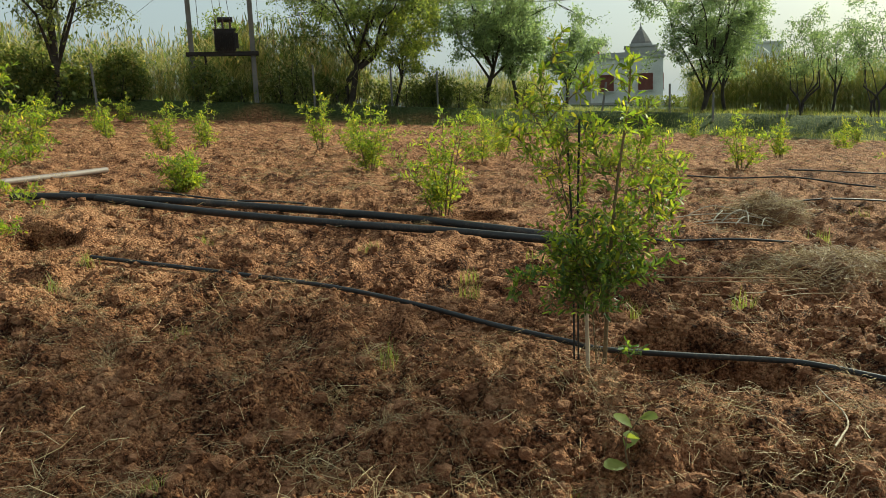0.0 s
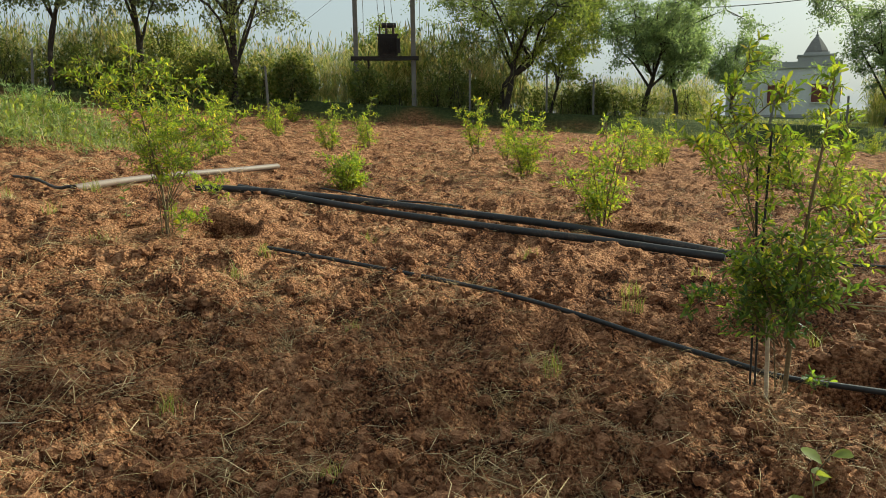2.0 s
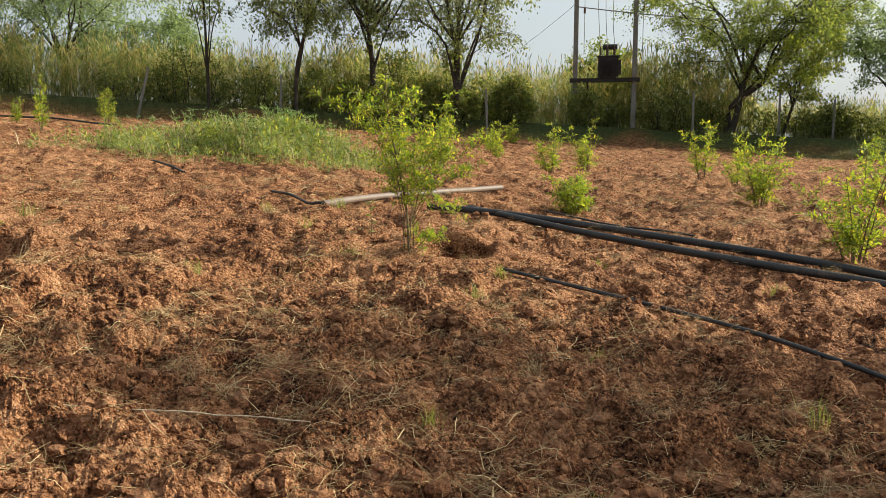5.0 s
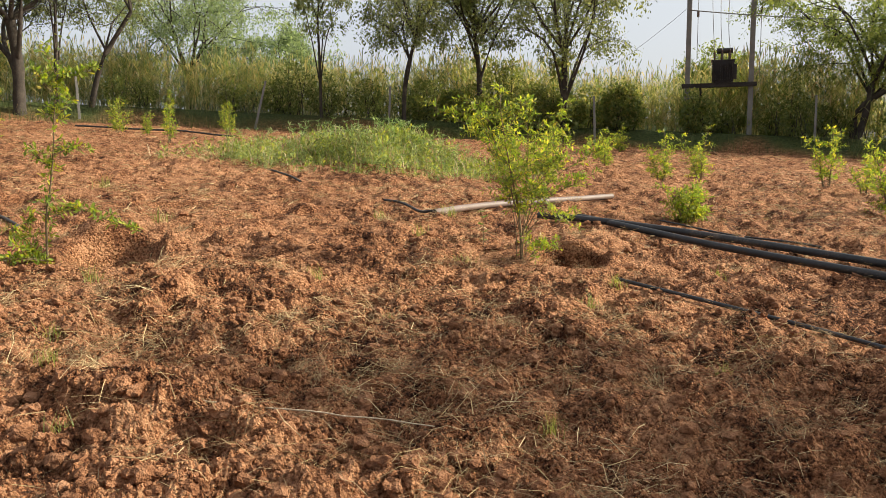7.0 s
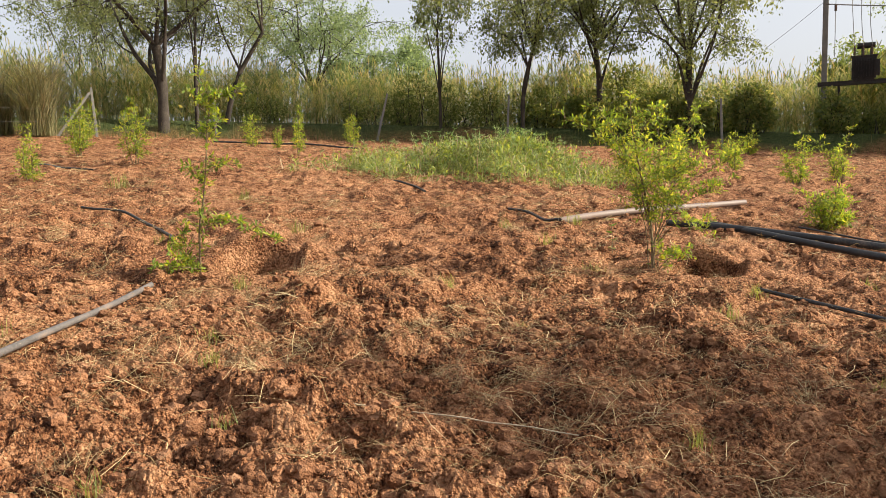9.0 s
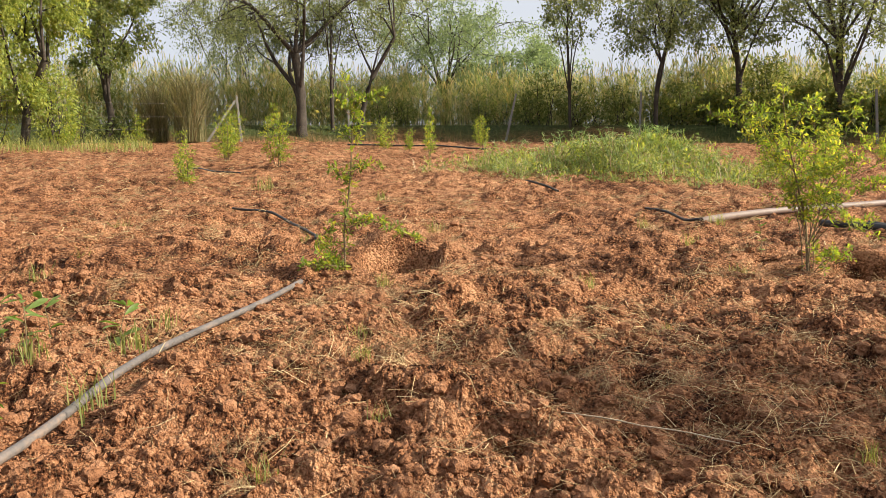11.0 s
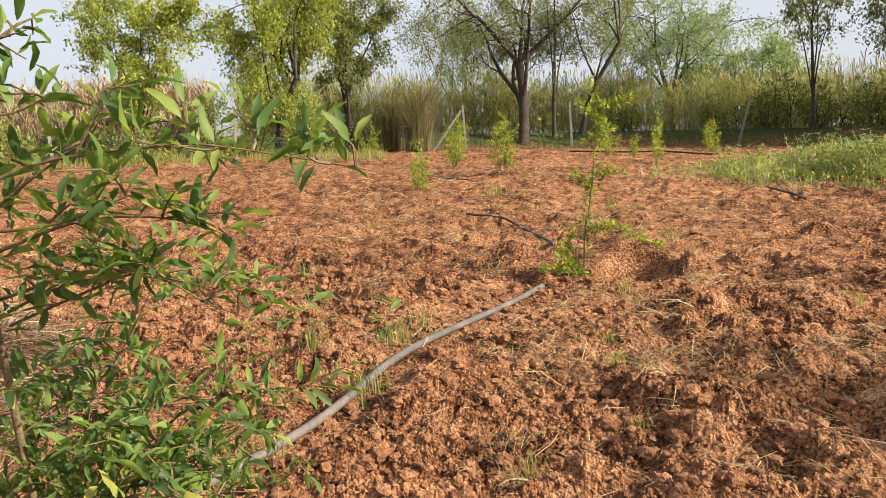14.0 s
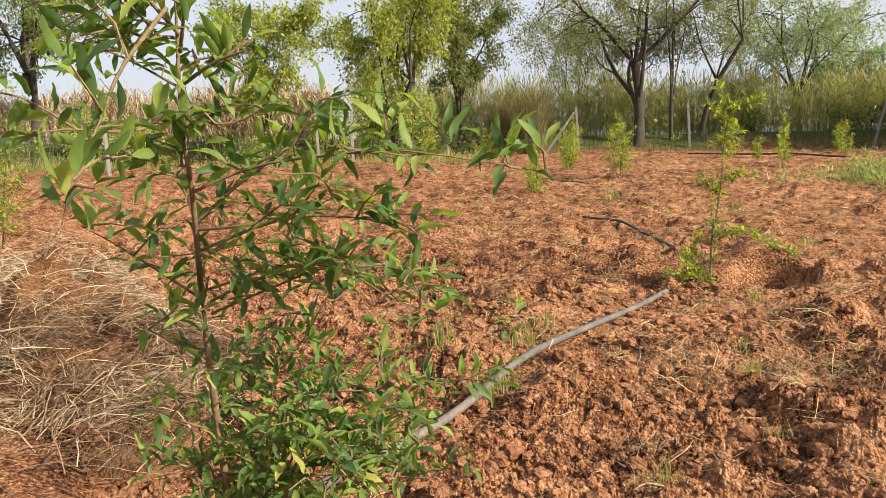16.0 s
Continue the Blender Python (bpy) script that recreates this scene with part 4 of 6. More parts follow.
tree("tree", *pt(51.0, 39.0), 7.6, 0.16, 2.0, 4.2, 10, DIAMOND, HAZED_PALE_LEAF, 0.115, 11000, "grey-green feathery tree standing in the crop", 25, 0.26, (0, 0), 0.46, 0.4)
tree("tree", *pt(57.2, 33.5), 8.0, 0.12, 3.4, 2.8, 5, DIAMOND, HAZED_GREY_LEAF, 0.095, 4000, "leaning thin tree by the fence", 26, 0.42, (1.3, 0.9), 0.36, 0.4)
tree("tree", *pt(59.2, 33.0), 8.2, 0.10, 3.2, 1.5, 4, DIAMOND, HAZED_GREY_LEAF, 0.095, 1500, "slim straight tree by the fence", 27, 0.6, (0, 0), 0.34, 0.4, vines=60)
tree("tree", *pt(61.4, 32.5), 8.8, 0.25, 3.6, 4.6, 7, DIAMOND, HAZED_GREY_LEAF, 0.095, 8500, "big tree with a thick dark trunk forking above head height", 28, 0.5, (-0.2, 0), 0.42, 0.5)
tree("tree", *pt(65.6, 41.0), 8.4, 0.17, 2.6, 3.4, 7, DIAMOND, HAZED_GREY_LEAF, 0.10, 7500, "many-stemmed dark tree behind the crop", 29, 0.42, (0, 0), 0.38, 0.4, stems=4)
tree("tree", *pt(74.2, 31.5), 6.8, 0.15, 1.6, 2.3, 6, DIAMOND, SHRUB_LEAF, 0.13, 8000, "small dark bushy tree by the fence", 30, 0.2, (0.2, 0), 0.36, 0.3)
tree("tree", *pt(79.2, 28.0), 7.4, 0.20, 2.6, 2.6, 7, DIAMOND, LIGHT_LEAF, 0.12, 11000, "forked tree overgrown with light green climbers", 31, 0.08, (0.3, 0.6), 0.40, 0.5, stems=2)
tree("tree", *pt(88.0, 25.5), 6.4, 0.05, 1.0, 1.9, 9, DIAMOND, LIGHT_LEAF, 0.115, 8500, "slender light green young tree", 32, 0.1, (0, 0), 0.30, 0.15)
tree("tree", *pt(102.5, 33.0), 8.0, 0.26, 2.6, 3.2, 7, DIAMOND, TREE_LEAF, 0.13, 5500, "large dark tree behind the fence corner", 33, 0.36, (0.6, 0), 0.44, 0.4)
tree("tree", *pt(14.6, 62.0), 6.0, 0.2, 2.0, 3.4, 7, DIAMOND, TREE_LEAF, 0.22, 5200, "distant rounded tree behind the crop", 34, 0.2, (0, 0), 0.6, 0.1)
tree("tree", *pt(45.5, 60.0), 7.4, 0.2, 1.5, 5.0, 8, DIAMOND, HAZED_PALE_LEAF, 0.22, 5500, "distant pale green tree behind the crop", 35, 0.15, (0, 0), 0.65, 0.1)
# an unseen tree, added so that its crown shades the near ground
tree("tree", 7.8, 10.5, 7.8, 0.10, 7.0, 1.4, 11, DIAMOND, TREE_LEAF, 0.13, 520, "unseen tree added to shade the near ground", 36, 0.88, (0, 0), 0.22, 0.0)

leaf_mass("hedge", [(28.5, 33.2, 1.6, 0.7, 2.0), (26.0, 33.4, 1.4, 0.7, 2.0), (22.8, 33.6, 1.6, 0.7, 1.9), (19.6, 34.0, 1.8, 0.7, 2.1), (16.8, 34.2, 1.0, 0.6, 2.0), (31.5, 34.0, 1.7, 0.7, 1.7), (34.5, 34.0, 1.5, 0.7, 1.5)],
          VINE_LEAF, ROUND, 0.12, 950, "dense green vine hedge covering the wire fence", "hedge", 41)
leaf_mass("shrub", [(10.4, 34.0, 1.3, 0.8, 2.1), (7.9, 35.0, 1.0, 0.7, 1.7), (1.4, 36.5, 1.8, 0.8, 1.6), (-1.6, 37.0, 1.5, 0.8, 1.4), (39.6, 34.0, 0.9, 0.8, 2.1), (42.6, 34.4, 1.0, 0.8, 2.3), (44.6, 34.6, 0.9, 0.8, 2.6), (47.6, 35.0, 0.8, 0.8, 1.7), (37.4, 34.4, 0.8, 0.6, 1.8), (28.2, 35.0, 1.2, 0.8, 3.2), (33.4, 35.0, 1.1, 0.8, 2.5), (54.8, 34.2, 1.0, 0.6, 1.5), (71.8, 31.6, 0.8, 0.6, 1.6), (76.6, 30.2, 0.9, 0.6, 1.6), (4.0, 36.5, 1.0, 0.7, 1.2), (14.2, 35.2, 1.4, 0.7, 1.2), (12.2, 35.3, 1.3, 0.7, 1.1), (6.2, 36.6, 1.4, 0.7, 1.8), (-0.2, 37.2, 1.5, 0.8, 1.7), (-3.2, 37.8, 1.5, 0.8, 1.5), (-5.6, 38.8, 1.4, 0.8, 1.4)],
          SHRUB_LEAF, DIAMOND, 0.14, 620, "dark green shrub on the field bank", "shrub", 42)
leaf_mass("shrub", [(81.3, 27.6, 1.1, 0.6, 3.0), (78.4, 27.4, 0.9, 0.6, 2.7), (88.6, 25.2, 0.7, 0.5, 1.2)], LIGHT_LEAF, DIAMOND, 0.11, 900, "light green climber-covered shrub by the fence", "shrub", 43)
leaf_mass("shrub", [(-15.8, 56, 1.0, 0.5, 0.8), (-17.6, 54, 1.2, 0.5, 0.9), (-18.8, 52, 1.2, 0.5, 0.9)], SHRUB_LEAF, DIAMOND, 0.2, 500, "low dark shrub at the foot of the house", "shrub", 44)
leaf_mass("shrub", [(97.0, 26.5, 0.9, 0.6, 1.5), (100.5, 27.0, 1.0, 0.6, 1.7)], LIGHT_LEAF, DIAMOND, 0.12, 800, "yellow-green shrub by the fence corner", "shrub", 45)

millet("millet_crop", 4, 82, 35.6, 41.5, 2.9, 5200, CROP, "tall yellowing pearl millet crop behind the fence", 51)
millet("millet_crop", -9, 4, 41, 46, 2.0, 1200, CROP, "tall yellowing pearl millet crop behind the fence", 52)
# this stretch takes the brighter verge material, sunlight put into its colour
millet("millet_crop", -33, -18.6, 43, 49, 2.5, 1700, VERGE_GRASS, "tall millet crop beside the house, coloured as if sunlit", 53)
millet("dry_stalks", 84, 112, 36, 40, 2.7, 1500, CROP_DRY, "heap of dry drooping fodder stalks behind the fence", 54, 0.5, False)


def bank_cover():
    r = np.random.default_rng(61)
    n = 28000
    yaw = r.uniform(-8, 110, n)
    edge = 32.0 - 5.5 * np.clip((yaw - 72) / 18, 0, 1)
    d = edge + r.normal(1.0, 1.5, n)
    d = np.where(yaw < 0, edge - 1.5 + np.abs(r.normal(0, 7, n)), d)
    x, y = CX - d * np.sin(np.radians(yaw)), CY + d * np.cos(np.radians(yaw))
    keep = soft_noise(x * 0.6, y * 0.6, 5) + r.uniform(-0.3, 0.5, n) > -0.05
    x, y = x[keep], y[keep]
    n = 16000
    yaw, d = r.uniform(-36, -5, n), 29.5 + 14 * r.random(n) ** 1.3
    vx, vy = CX - d * np.sin(np.radians(yaw)), CY + d * np.cos(np.radians(yaw))
    keep = soft_noise(vx * 0.5, vy * 0.5, 15) + r.uniform(-0.3, 0.5, n) > -0.05
    vx, vy = vx[keep], vy[keep]
    blades("verge_grass", vx, vy, lie(vx, vy) - 0.02, r.uniform(0.10, 0.28, len(vx)), VERGE_GRASS, "bright green grass verge beside the house", "grass", 65, 0.9)
    n = 7000
    yaw, d = r.uniform(72, 112, n), 23.5 + 4.5 * r.random(n)
    cx, cy = CX - d * np.sin(np.radians(yaw)), CY + d * np.cos(np.radians(yaw))
    keep = soft_noise(cx * 0.6, cy * 0.6, 16) + r.uniform(-0.3, 0.5, n) > 0.0
    cx, cy = cx[keep], cy[keep]
    blades("corner_grass", cx, cy, lie(cx, cy) - 0.02, r.uniform(0.15, 0.5, len(cx)), VERGE_GRASS, "yellow-green grass along the wire fence", "grass", 67, 0.9)
    blades("bank_grass", x, y, lie(x, y) - 0.02, 0.10 + 0.38 * r.random(len(x)) ** 2, SHADED_BANK_GRASS, "rough green grass and weeds along the field bank", "grass", 62, 0.8)


bank_cover()


def weed_patch():
    """The heap of matted green grass in the field: many tufts on a low mound, and taller seed stalks."""
    r = np.random.default_rng(63)
    u, v = r.normal(0, 0.47, 2100), r.normal(0, 0.42, 2100)
    keep = np.hypot(u, v) < 1.0
    u, v = u[keep], v[keep]
    tx = -9.75 + 3.2 * u - 1.7 * v + 1.2 * soft_noise(u * 5, v * 5, 4)
    ty = 11.55 + 1.75 * u + 1.9 * v + 1.2 * soft_noise(u * 5, v * 5, 8)
    dome = np.clip(1.05 - np.hypot(u, v), 0, 1) ** 0.7
    tz = lie(tx, ty) + dome * np.clip(0.32 + 0.7 * soft_noise(tx * 1.1, ty * 1.1, 9) + 0.8 * soft_noise(tx * 3.0, ty * 3.0, 19) + r.normal(0, 0.10, len(tx)), 0.03, 0.62)
    n = 15
    x, y = np.repeat(tx, n) + r.normal(0, 0.08, len(tx) * n), np.repeat(ty, n) + r.normal(0, 0.08, len(tx) * n)
    z = np.repeat(tz, n) - 0.3 * r.random(len(x)) ** 2
    z = np.maximum(z, lie(x, y) - 0.02)
    blades("weed_patch", x, y, z, 0.05 + 0.13 * r.random(len(x)) ** 2, GRASS, "matted heap of green grass and weeds in the field", "grass", 64, 2.2)
    # light leaves sit high, dark ones low: shade in the heap done by colour
    for name, mat, count, lo, hi, lift in (("creeping_weed", LIGHT_LEAF, 5600, 0.05, 0.11, 0.05), ("dark_low_weed", SHRUB_LEAF, 4200, 0.05, 0.12, -0.02)):
        j = r.integers(0, len(tx), count)
        p = np.stack([tx[j], ty[j], tz[j]], 1) + r.normal(0, 1, (count, 3)) * (0.10, 0.10, 0.06) + (0, 0, lift)
        acc = Acc()
        acc.add(*scatter(LEAFLET, p, r.normal(0, 1, (count, 3)) + (0, 0, 0.5), r.uniform(lo, hi, count), r=r))
        tagged(acc.part(name, mat), "leafy green weeds tangled in the heaped grass", "weed", kind="stuff")
    j = r.integers(0, len(tx), 1100)
    blades("dry_grass", tx[j] + r.normal(0, 0.08, 1100), ty[j] + r.normal(0, 0.08, 1100), tz[j] - 0.05, r.uniform(0.15, 0.40, 1100), CROP_DRY, "dry bleached grass blades in the weed heap", "grass", 66, 1.0)
    k = r.choice(len(tx), 520, p=dome / dome.sum())
    acc = Acc()
    for i in k:
        p = np.array([tx[i], ty[i], tz[i]])
        h = r.uniform(0.06, 0.34)
        q = p + np.array([r.normal(0, 0.10), r.normal(0, 0.10), h])
        acc.add(*tube([p, (p + q) / 2 + r.normal(0, 0.015, 3), q], (0.005, 0.004, 0.003), 3))
        for j in range(5):
            d = unit(np.array([r.normal(0, 1), r.normal(0, 1), r.uniform(0.1, 1.0)])) * r.uniform(0.06, 0.13)
            acc.add(*tube([q, q + d * 0.5 + (0, 0, 0.008), q + d], (0.004, 0.004, 0.001), 3))
    tagged(acc.part("grass_seed_heads", GRASS), "pale star-shaped seed heads above the heaped grass", "grass", kind="stuff")


weed_patch()


def reed_clump(yaw, dist, high, count, seed):
    r = np.random.default_rng(seed)
    x, y = pt(yaw, dist)
    z = float(lie(np.array([x]), np.array([y]))[0])
    ob = thing("reed_clump", x, y, z, "dry brown clump of tall reed grass by the fence", "reed grass", "reed clumps")
    tv = np.array([(0, 0.5, 0), (0, -0.5, 0), (0.4, -0.5, 0.05), (0.4, 0.5, 0.05), (0.75, -0.35, 0.0), (0.75, 0.35, 0.0), (1.0, -0.1, -0.20), (1.0, 0.1, -0.20)]) * (1, 0.007, 1)
    a, s = r.uniform(0, 6.28, count), np.abs(r.normal(0, 0.36, count))
    ax = np.stack([np.cos(a) * s, np.sin(a) * s, np.ones(count)], 1)
    acc = Acc()
    acc.add(*scatter((tv, np.array([(0, 1, 2, 3), (3, 2, 4, 5), (5, 4, 6, 7)])), np.stack([r.normal(0, 0.20, count), r.normal(0, 0.20, count), np.zeros(count)], 1), ax, high * (0.3 + 0.7 * r.random(count) ** 0.8),
                     up=-np.stack([np.cos(a), np.sin(a), np.zeros(count)], 1), r=r))
    tagged(acc.part("reed_mass", REED, ob), kind="stuff")


reed_clump(69.0, 30.6, 2.9, 1500, 71)
reed_clump(71.2, 31.4, 2.6, 800, 72)


# ---- fence ----
def fence_post(yaw, dist, high, lean=0.0, lean2=0.0, thick=0.10, z_off=0.0, group="fence posts"):
    x, y = pt(yaw, dist)
    z = float(lie(np.array([x]), np.array([y]))[0]) + z_off
    bm = boxes([((0, 0, high / 2 - 0.2), (thick, thick * 0.9, high + 0.4))], 0.012)
    for v in bm.verts:
        k = 1 - 0.18 * max(0, v.co.z) / high
        v.co.x, v.co.y = v.co.x * k, v.co.y * k
    me = bpy.data.meshes.new("fence_post")
    bm.to_mesh(me)
    bm.free()
    me.materials.append(CONCRETE)
    ob = tagged(new("fence_post", me), "weathered grey concrete fence post" + (", leaning" if abs(lean) > 4 else ""), "fence post", group)
    ob.matrix_world = pose(x, y, z, lean2, lean, yaw)
    return ob


POSTS = [(22.6, 31.6, 1.9, -2), (8.2, 33.4, 1.7, 0), (2.7, 35.0, 1.7, 0), (-0.6, 36.0, 1.6, 0), (46.8, 31.8, 1.9, 14), (37.4, 32.6, 1.7, 3), (58.0, 32.2, 1.7, -2), (65.6, 31.0, 1.75, -3), (98.6, 21.5, 1.65, -3), (93.6, 25.0, 1.6, -4),
         (84.4, 26.6, 1.6, -2), (82.0, 26.2, 1.7, 0), (-24.4, 31.5, 1.1, 6), (-12.4, 34.5, 1.2, 8), (-17.0, 35.5, 1.2, 0), (-19.9, 33.0, 1.1, 0)]
for yaw, dist, high, lean in POSTS:
    fence_post(yaw, dist, high, lean)
fence_post(67.9, 30.9, 1.9, 36, 0, 0.10)      # the brace of the corner post


def fence_wire(stops, height):
    pts = []
    for (yaw, d) in stops:
        x, y = pt(yaw, d)
        pts.append((x, y, float(lie(np.array([x]), np.array([y]))[0]) + height))
    p = smooth_line(pts, 80)
    acc = Acc()
    acc.add(*tube(p - p[0], 0.0035, 4))
    ob = thing("fence_wire", *p[0], "thin rusty fence wire strung between posts", "wire", "fence wires")
    acc.part("strand", WIRE, ob)


for h in (0.5, 0.95, 1.4):
    fence_wire([(65.6, 31.0), (74, 28.8), (82.0, 26.2), (84.4, 26.6), (93.6, 25.0), (98.6, 21.5), (105, 20.5)], h)


# ---- transformer on its poles ----
def transformer():
    (lx, ly), (rx, ry) = pt(16.35, 34.6), pt(12.25, 34.6)
    mx, my = (lx + rx) / 2, (ly + ry) / 2
    z = float(lie(np.array([mx]), np.array([my]))[0])
    ob = thing("pole_mounted_transformer", mx, my, z, "dark electric transformer on a steel beam between two concrete poles", "transformer", turn=14.3)
    half = 0.5 * math.hypot(lx - rx, ly - ry)
    for sx in (-half, half):
        bm = boxes([((sx, 0, 4.1), (0.20, 0.16, 8.8))], 0.02)
        part("pole", bm, CONCRETE, ob, "pale concrete pole")
    for sy in (-0.13, 0.13):
        part("beam", boxes([((0, sy, 1.95), (2 * half + 0.45, 0.07, 0.15)), ((0, sy * 1.25, 2.02), (2 * half + 0.45, 0.10, 0.018)), ((0, sy * 1.25, 1.88), (2 * half + 0.45, 0.10, 0.018))]), DARK_METAL, ob)
    for sx in (-half, half):
        part("clamp", boxes([((sx, 0, 1.95), (0.30, 0.44, 0.12))], 0.01), DARK_METAL, ob)
    part("tank", boxes([((0.14, 0, 2.50), (0.84, 0.50, 0.84)), ((0.14, 0, 2.93), (0.94, 0.58, 0.05)), ((0.14, 0, 2.06), (0.70, 0.40, 0.08))], 0.012), DARK_METAL, ob, "dark steel tank")
    for i in range(9):
        part("cooling_fin", boxes([((-0.22 + 0.09 * i, -0.32, 2.48), (0.018, 0.16, 0.66))]), DARK_METAL, ob)
    for i in range(4):
        part("cooling_fin", boxes([((0.62, -0.15 + 0.1 * i, 2.48), (0.12, 0.02, 0.6))]), DARK_METAL, ob)
    bm = bmesh.new()
    bmesh.ops.create_cone(bm, cap_ends=True, segments=20, radius1=0.115, radius2=0.115, depth=0.62, matrix=Matrix.Translation((0.20, 0.02, 3.34)) @ Matrix.Rotation(radians(90), 4, "Y"))
    part("conservator", bm, DARK_METAL, ob, "horizontal steel oil drum")
    for sx in (0.06, 0.36):
        part("bracket", boxes([((sx, 0.02, 3.08), (0.05, 0.05, 0.34))]), DARK_METAL, ob)
    for i, sx in enumerate((-0.20, 0.10, 0.40)):
        b = part("bushing", cones([((sx, -0.14, 2.92 + 0.075 * k), 0.055, 0.04, 0.05) for k in range(5)] + [((sx, -0.14, 2.9), 0.022, 0.022, 0.44)]), PORCELAIN, ob)
        line = smooth_line([(sx, -0.14, 3.33), (sx - 0.1, -0.1, 4.6), (sx - 0.25 + 0.1 * i, 0, 7.6)], 10)
        acc = Acc()
        acc.add(*tube(line, 0.012, 4))
        acc.part("lead_wire", WIRE, ob)
    for sx in (-half + 0.35, half + 0.30):
        acc = Acc()
        acc.add(*tube([(sx, -0.1, 2.1 if sx > 0 else 3.0), (sx, -0.1, 5.4), (sx, -0.1, 8.2)], 0.012, 4))
        acc.part("lead_wire", WIRE, ob)
        part("fuse", cones([((sx, -0.1, 4.75), 0.05, 0.05, 0.22)]), PORCELAIN, ob)
    acc = Acc()
    acc.add(*tube(smooth_line([(-half + 0.62, 0, -0.2), (-half + 0.60, 0.03, 0.8), (-half + 0.52, 0, 1.9)], 8), 0.05, 6))
    acc.part("cable_duct", DARK_METAL, ob)
    part("cross_arm", boxes([((0, 0, 7.7), (2 * half + 0.6, 0.08, 0.10))]), DARK_METAL, ob)


transformer()


def overhead_wire(a, b, sag, radius, name="overhead_wire"):
    a, b = np.array(a), np.array(b)
    s = np.linspace(0, 1, 40)[:, None]
    p = a + (b - a) * s - np.array([0, 0, 1]) * (4 * sag * s * (1 - s))
    ob = thing(name, *a, "thin dark overhead electric line", "wire", "overhead wires")
    acc = Acc()
    acc.add(*tube(p - a, radius, 5))
    acc.part("strand", WIRE, ob)


wl_ = pt(16.35, 34.5)
overhead_wire((wl_[0], wl_[1], 7.05), (*pt(-16.5, 47), 7.6), 0.9, 0.024)
overhead_wire((wl_[0], wl_[1], 7.2), (*pt(24.6, 66), 6.8), 0.5, 0.009)


def far_pole(yaw, dist, high):
    x, y = pt(yaw, dist)
    z = float(lie(np.array([x]), np.array([y]))[0])
    ob = thing("electric_pole", x, y, z, "distant slim concrete electric pole", "pole", "electric poles")
    part("shaft", boxes([((0, 0, high / 2), (0.2, 0.2, high))], 0.02), CONCRETE, ob)
    part("cross_arm", boxes([((0, 0, high - 0.5), (1.2, 0.08, 0.08))]), DARK_METAL, ob)


far_pole(24.6, 66, 7.4)


# ---- house, shrine roof and buildings behind ----
def window(parent, cx, y, cz, w, h, mat=SHUTTER, side=False):
    """A framed shuttered window; it faces -y, or +x when side is set."""
    def tr(c, s):
        return ((c[1], c[0], c[2]), (s[1], s[0], s[2])) if side else (c, s)
    k = -1 if not side else 1
    wd = part("window", boxes([tr((cx, y + k * 0.02, cz), (w, 0.05, h))]), mat, parent, "closed brown-red wooden shutters")
    part("frame", boxes([tr((cx + sx * (w / 2 + 0.03), y + k * 0.04, cz), (0.06, 0.1, h + 0.12)) for sx in (-1, 1)] + [tr((cx, y + k * 0.04, cz + sz * (h / 2 + 0.03)), (w, 0.1, 0.06)) for sz in (-1, 1)] + [tr((cx, y + k * 0.055, cz), (0.03, 0.04, h))]), SHUTTER, wd)
    part("sill", boxes([tr((cx, y + k * 0.09, cz - h / 2 - 0.09), (w + 0.24, 0.18, 0.06))]), WHITEWASH, wd)


def house():
    x, y = pt(-13.95, 60)
    z = float(lie(np.array([x]), np.array([y]))[0])
    ob = thing("house", x, y, z, "single-storey whitewashed house with brown-red shutters and stained parapet", "house", turn=-13)
    part("wall", boxes([((0, 2.6, 1.5), (5.2, 5.2, 3.7))]), WHITEWASH, ob)
    part("parapet", boxes([((0, 2.6, 3.40), (5.5, 5.5, 0.12)), ((0, 0.0, 3.62), (5.3, 0.14, 0.34)), ((2.6, 2.6, 3.62), (0.14, 5.2, 0.34)), ((-2.6, 2.6, 3.62), (0.14, 5.2, 0.34))]), GREY_PLASTER, ob, "grey stained parapet")
    part("plinth", boxes([((0, 2.6, -0.05), (5.5, 5.5, 0.5))]), GREY_PLASTER, ob)
    for cx in (-1.45, 1.35):
        window(ob, cx, 0.0, 1.62, 0.92, 1.10)
    for cy in (1.3, 3.6):
        window(ob, cy, 2.6, 1.62, 0.92, 1.10, side=True)
    sh = part("rooftop_shrine", boxes([((1.05, 1.4, 3.82), (2.3, 2.3, 0.7)), ((1.05, 1.4, 4.20), (2.45, 2.45, 0.10)), ((1.05, 1.4, 4.32), (1.6, 1.6, 0.22))]), GREY_PLASTER, ob, "small shrine tower on the roof")
    bm = bmesh.new()
    prof = [(0.80, 4.40), (0.78, 4.55), (0.64, 4.80), (0.45, 5.10), (0.24, 5.40), (0.10, 5.56), (0.13, 5.62), (0.05, 5.70), (0.03, 5.95), (0.004, 6.02)]
    rings = [[bm.verts.new((1.05 + r * math.cos(a * math.pi / 4 + math.pi / 8), 1.4 + r * math.sin(a * math.pi / 4 + math.pi / 8), h)) for a in range(8)] for r, h in prof]
    for p, q in zip(rings, rings[1:]):
        for a in range(8):
            bm.faces.new((p[a], p[(a + 1) % 8], q[(a + 1) % 8], q[a]))
    part("spire", bm, DOME, sh, "weathered grey ribbed spire")
    part("flag", boxes([((-2.35, 0.3, 3.95), (0.75, 0.03, 0.34))]), RED, ob, "small red cloth on the parapet")


house()


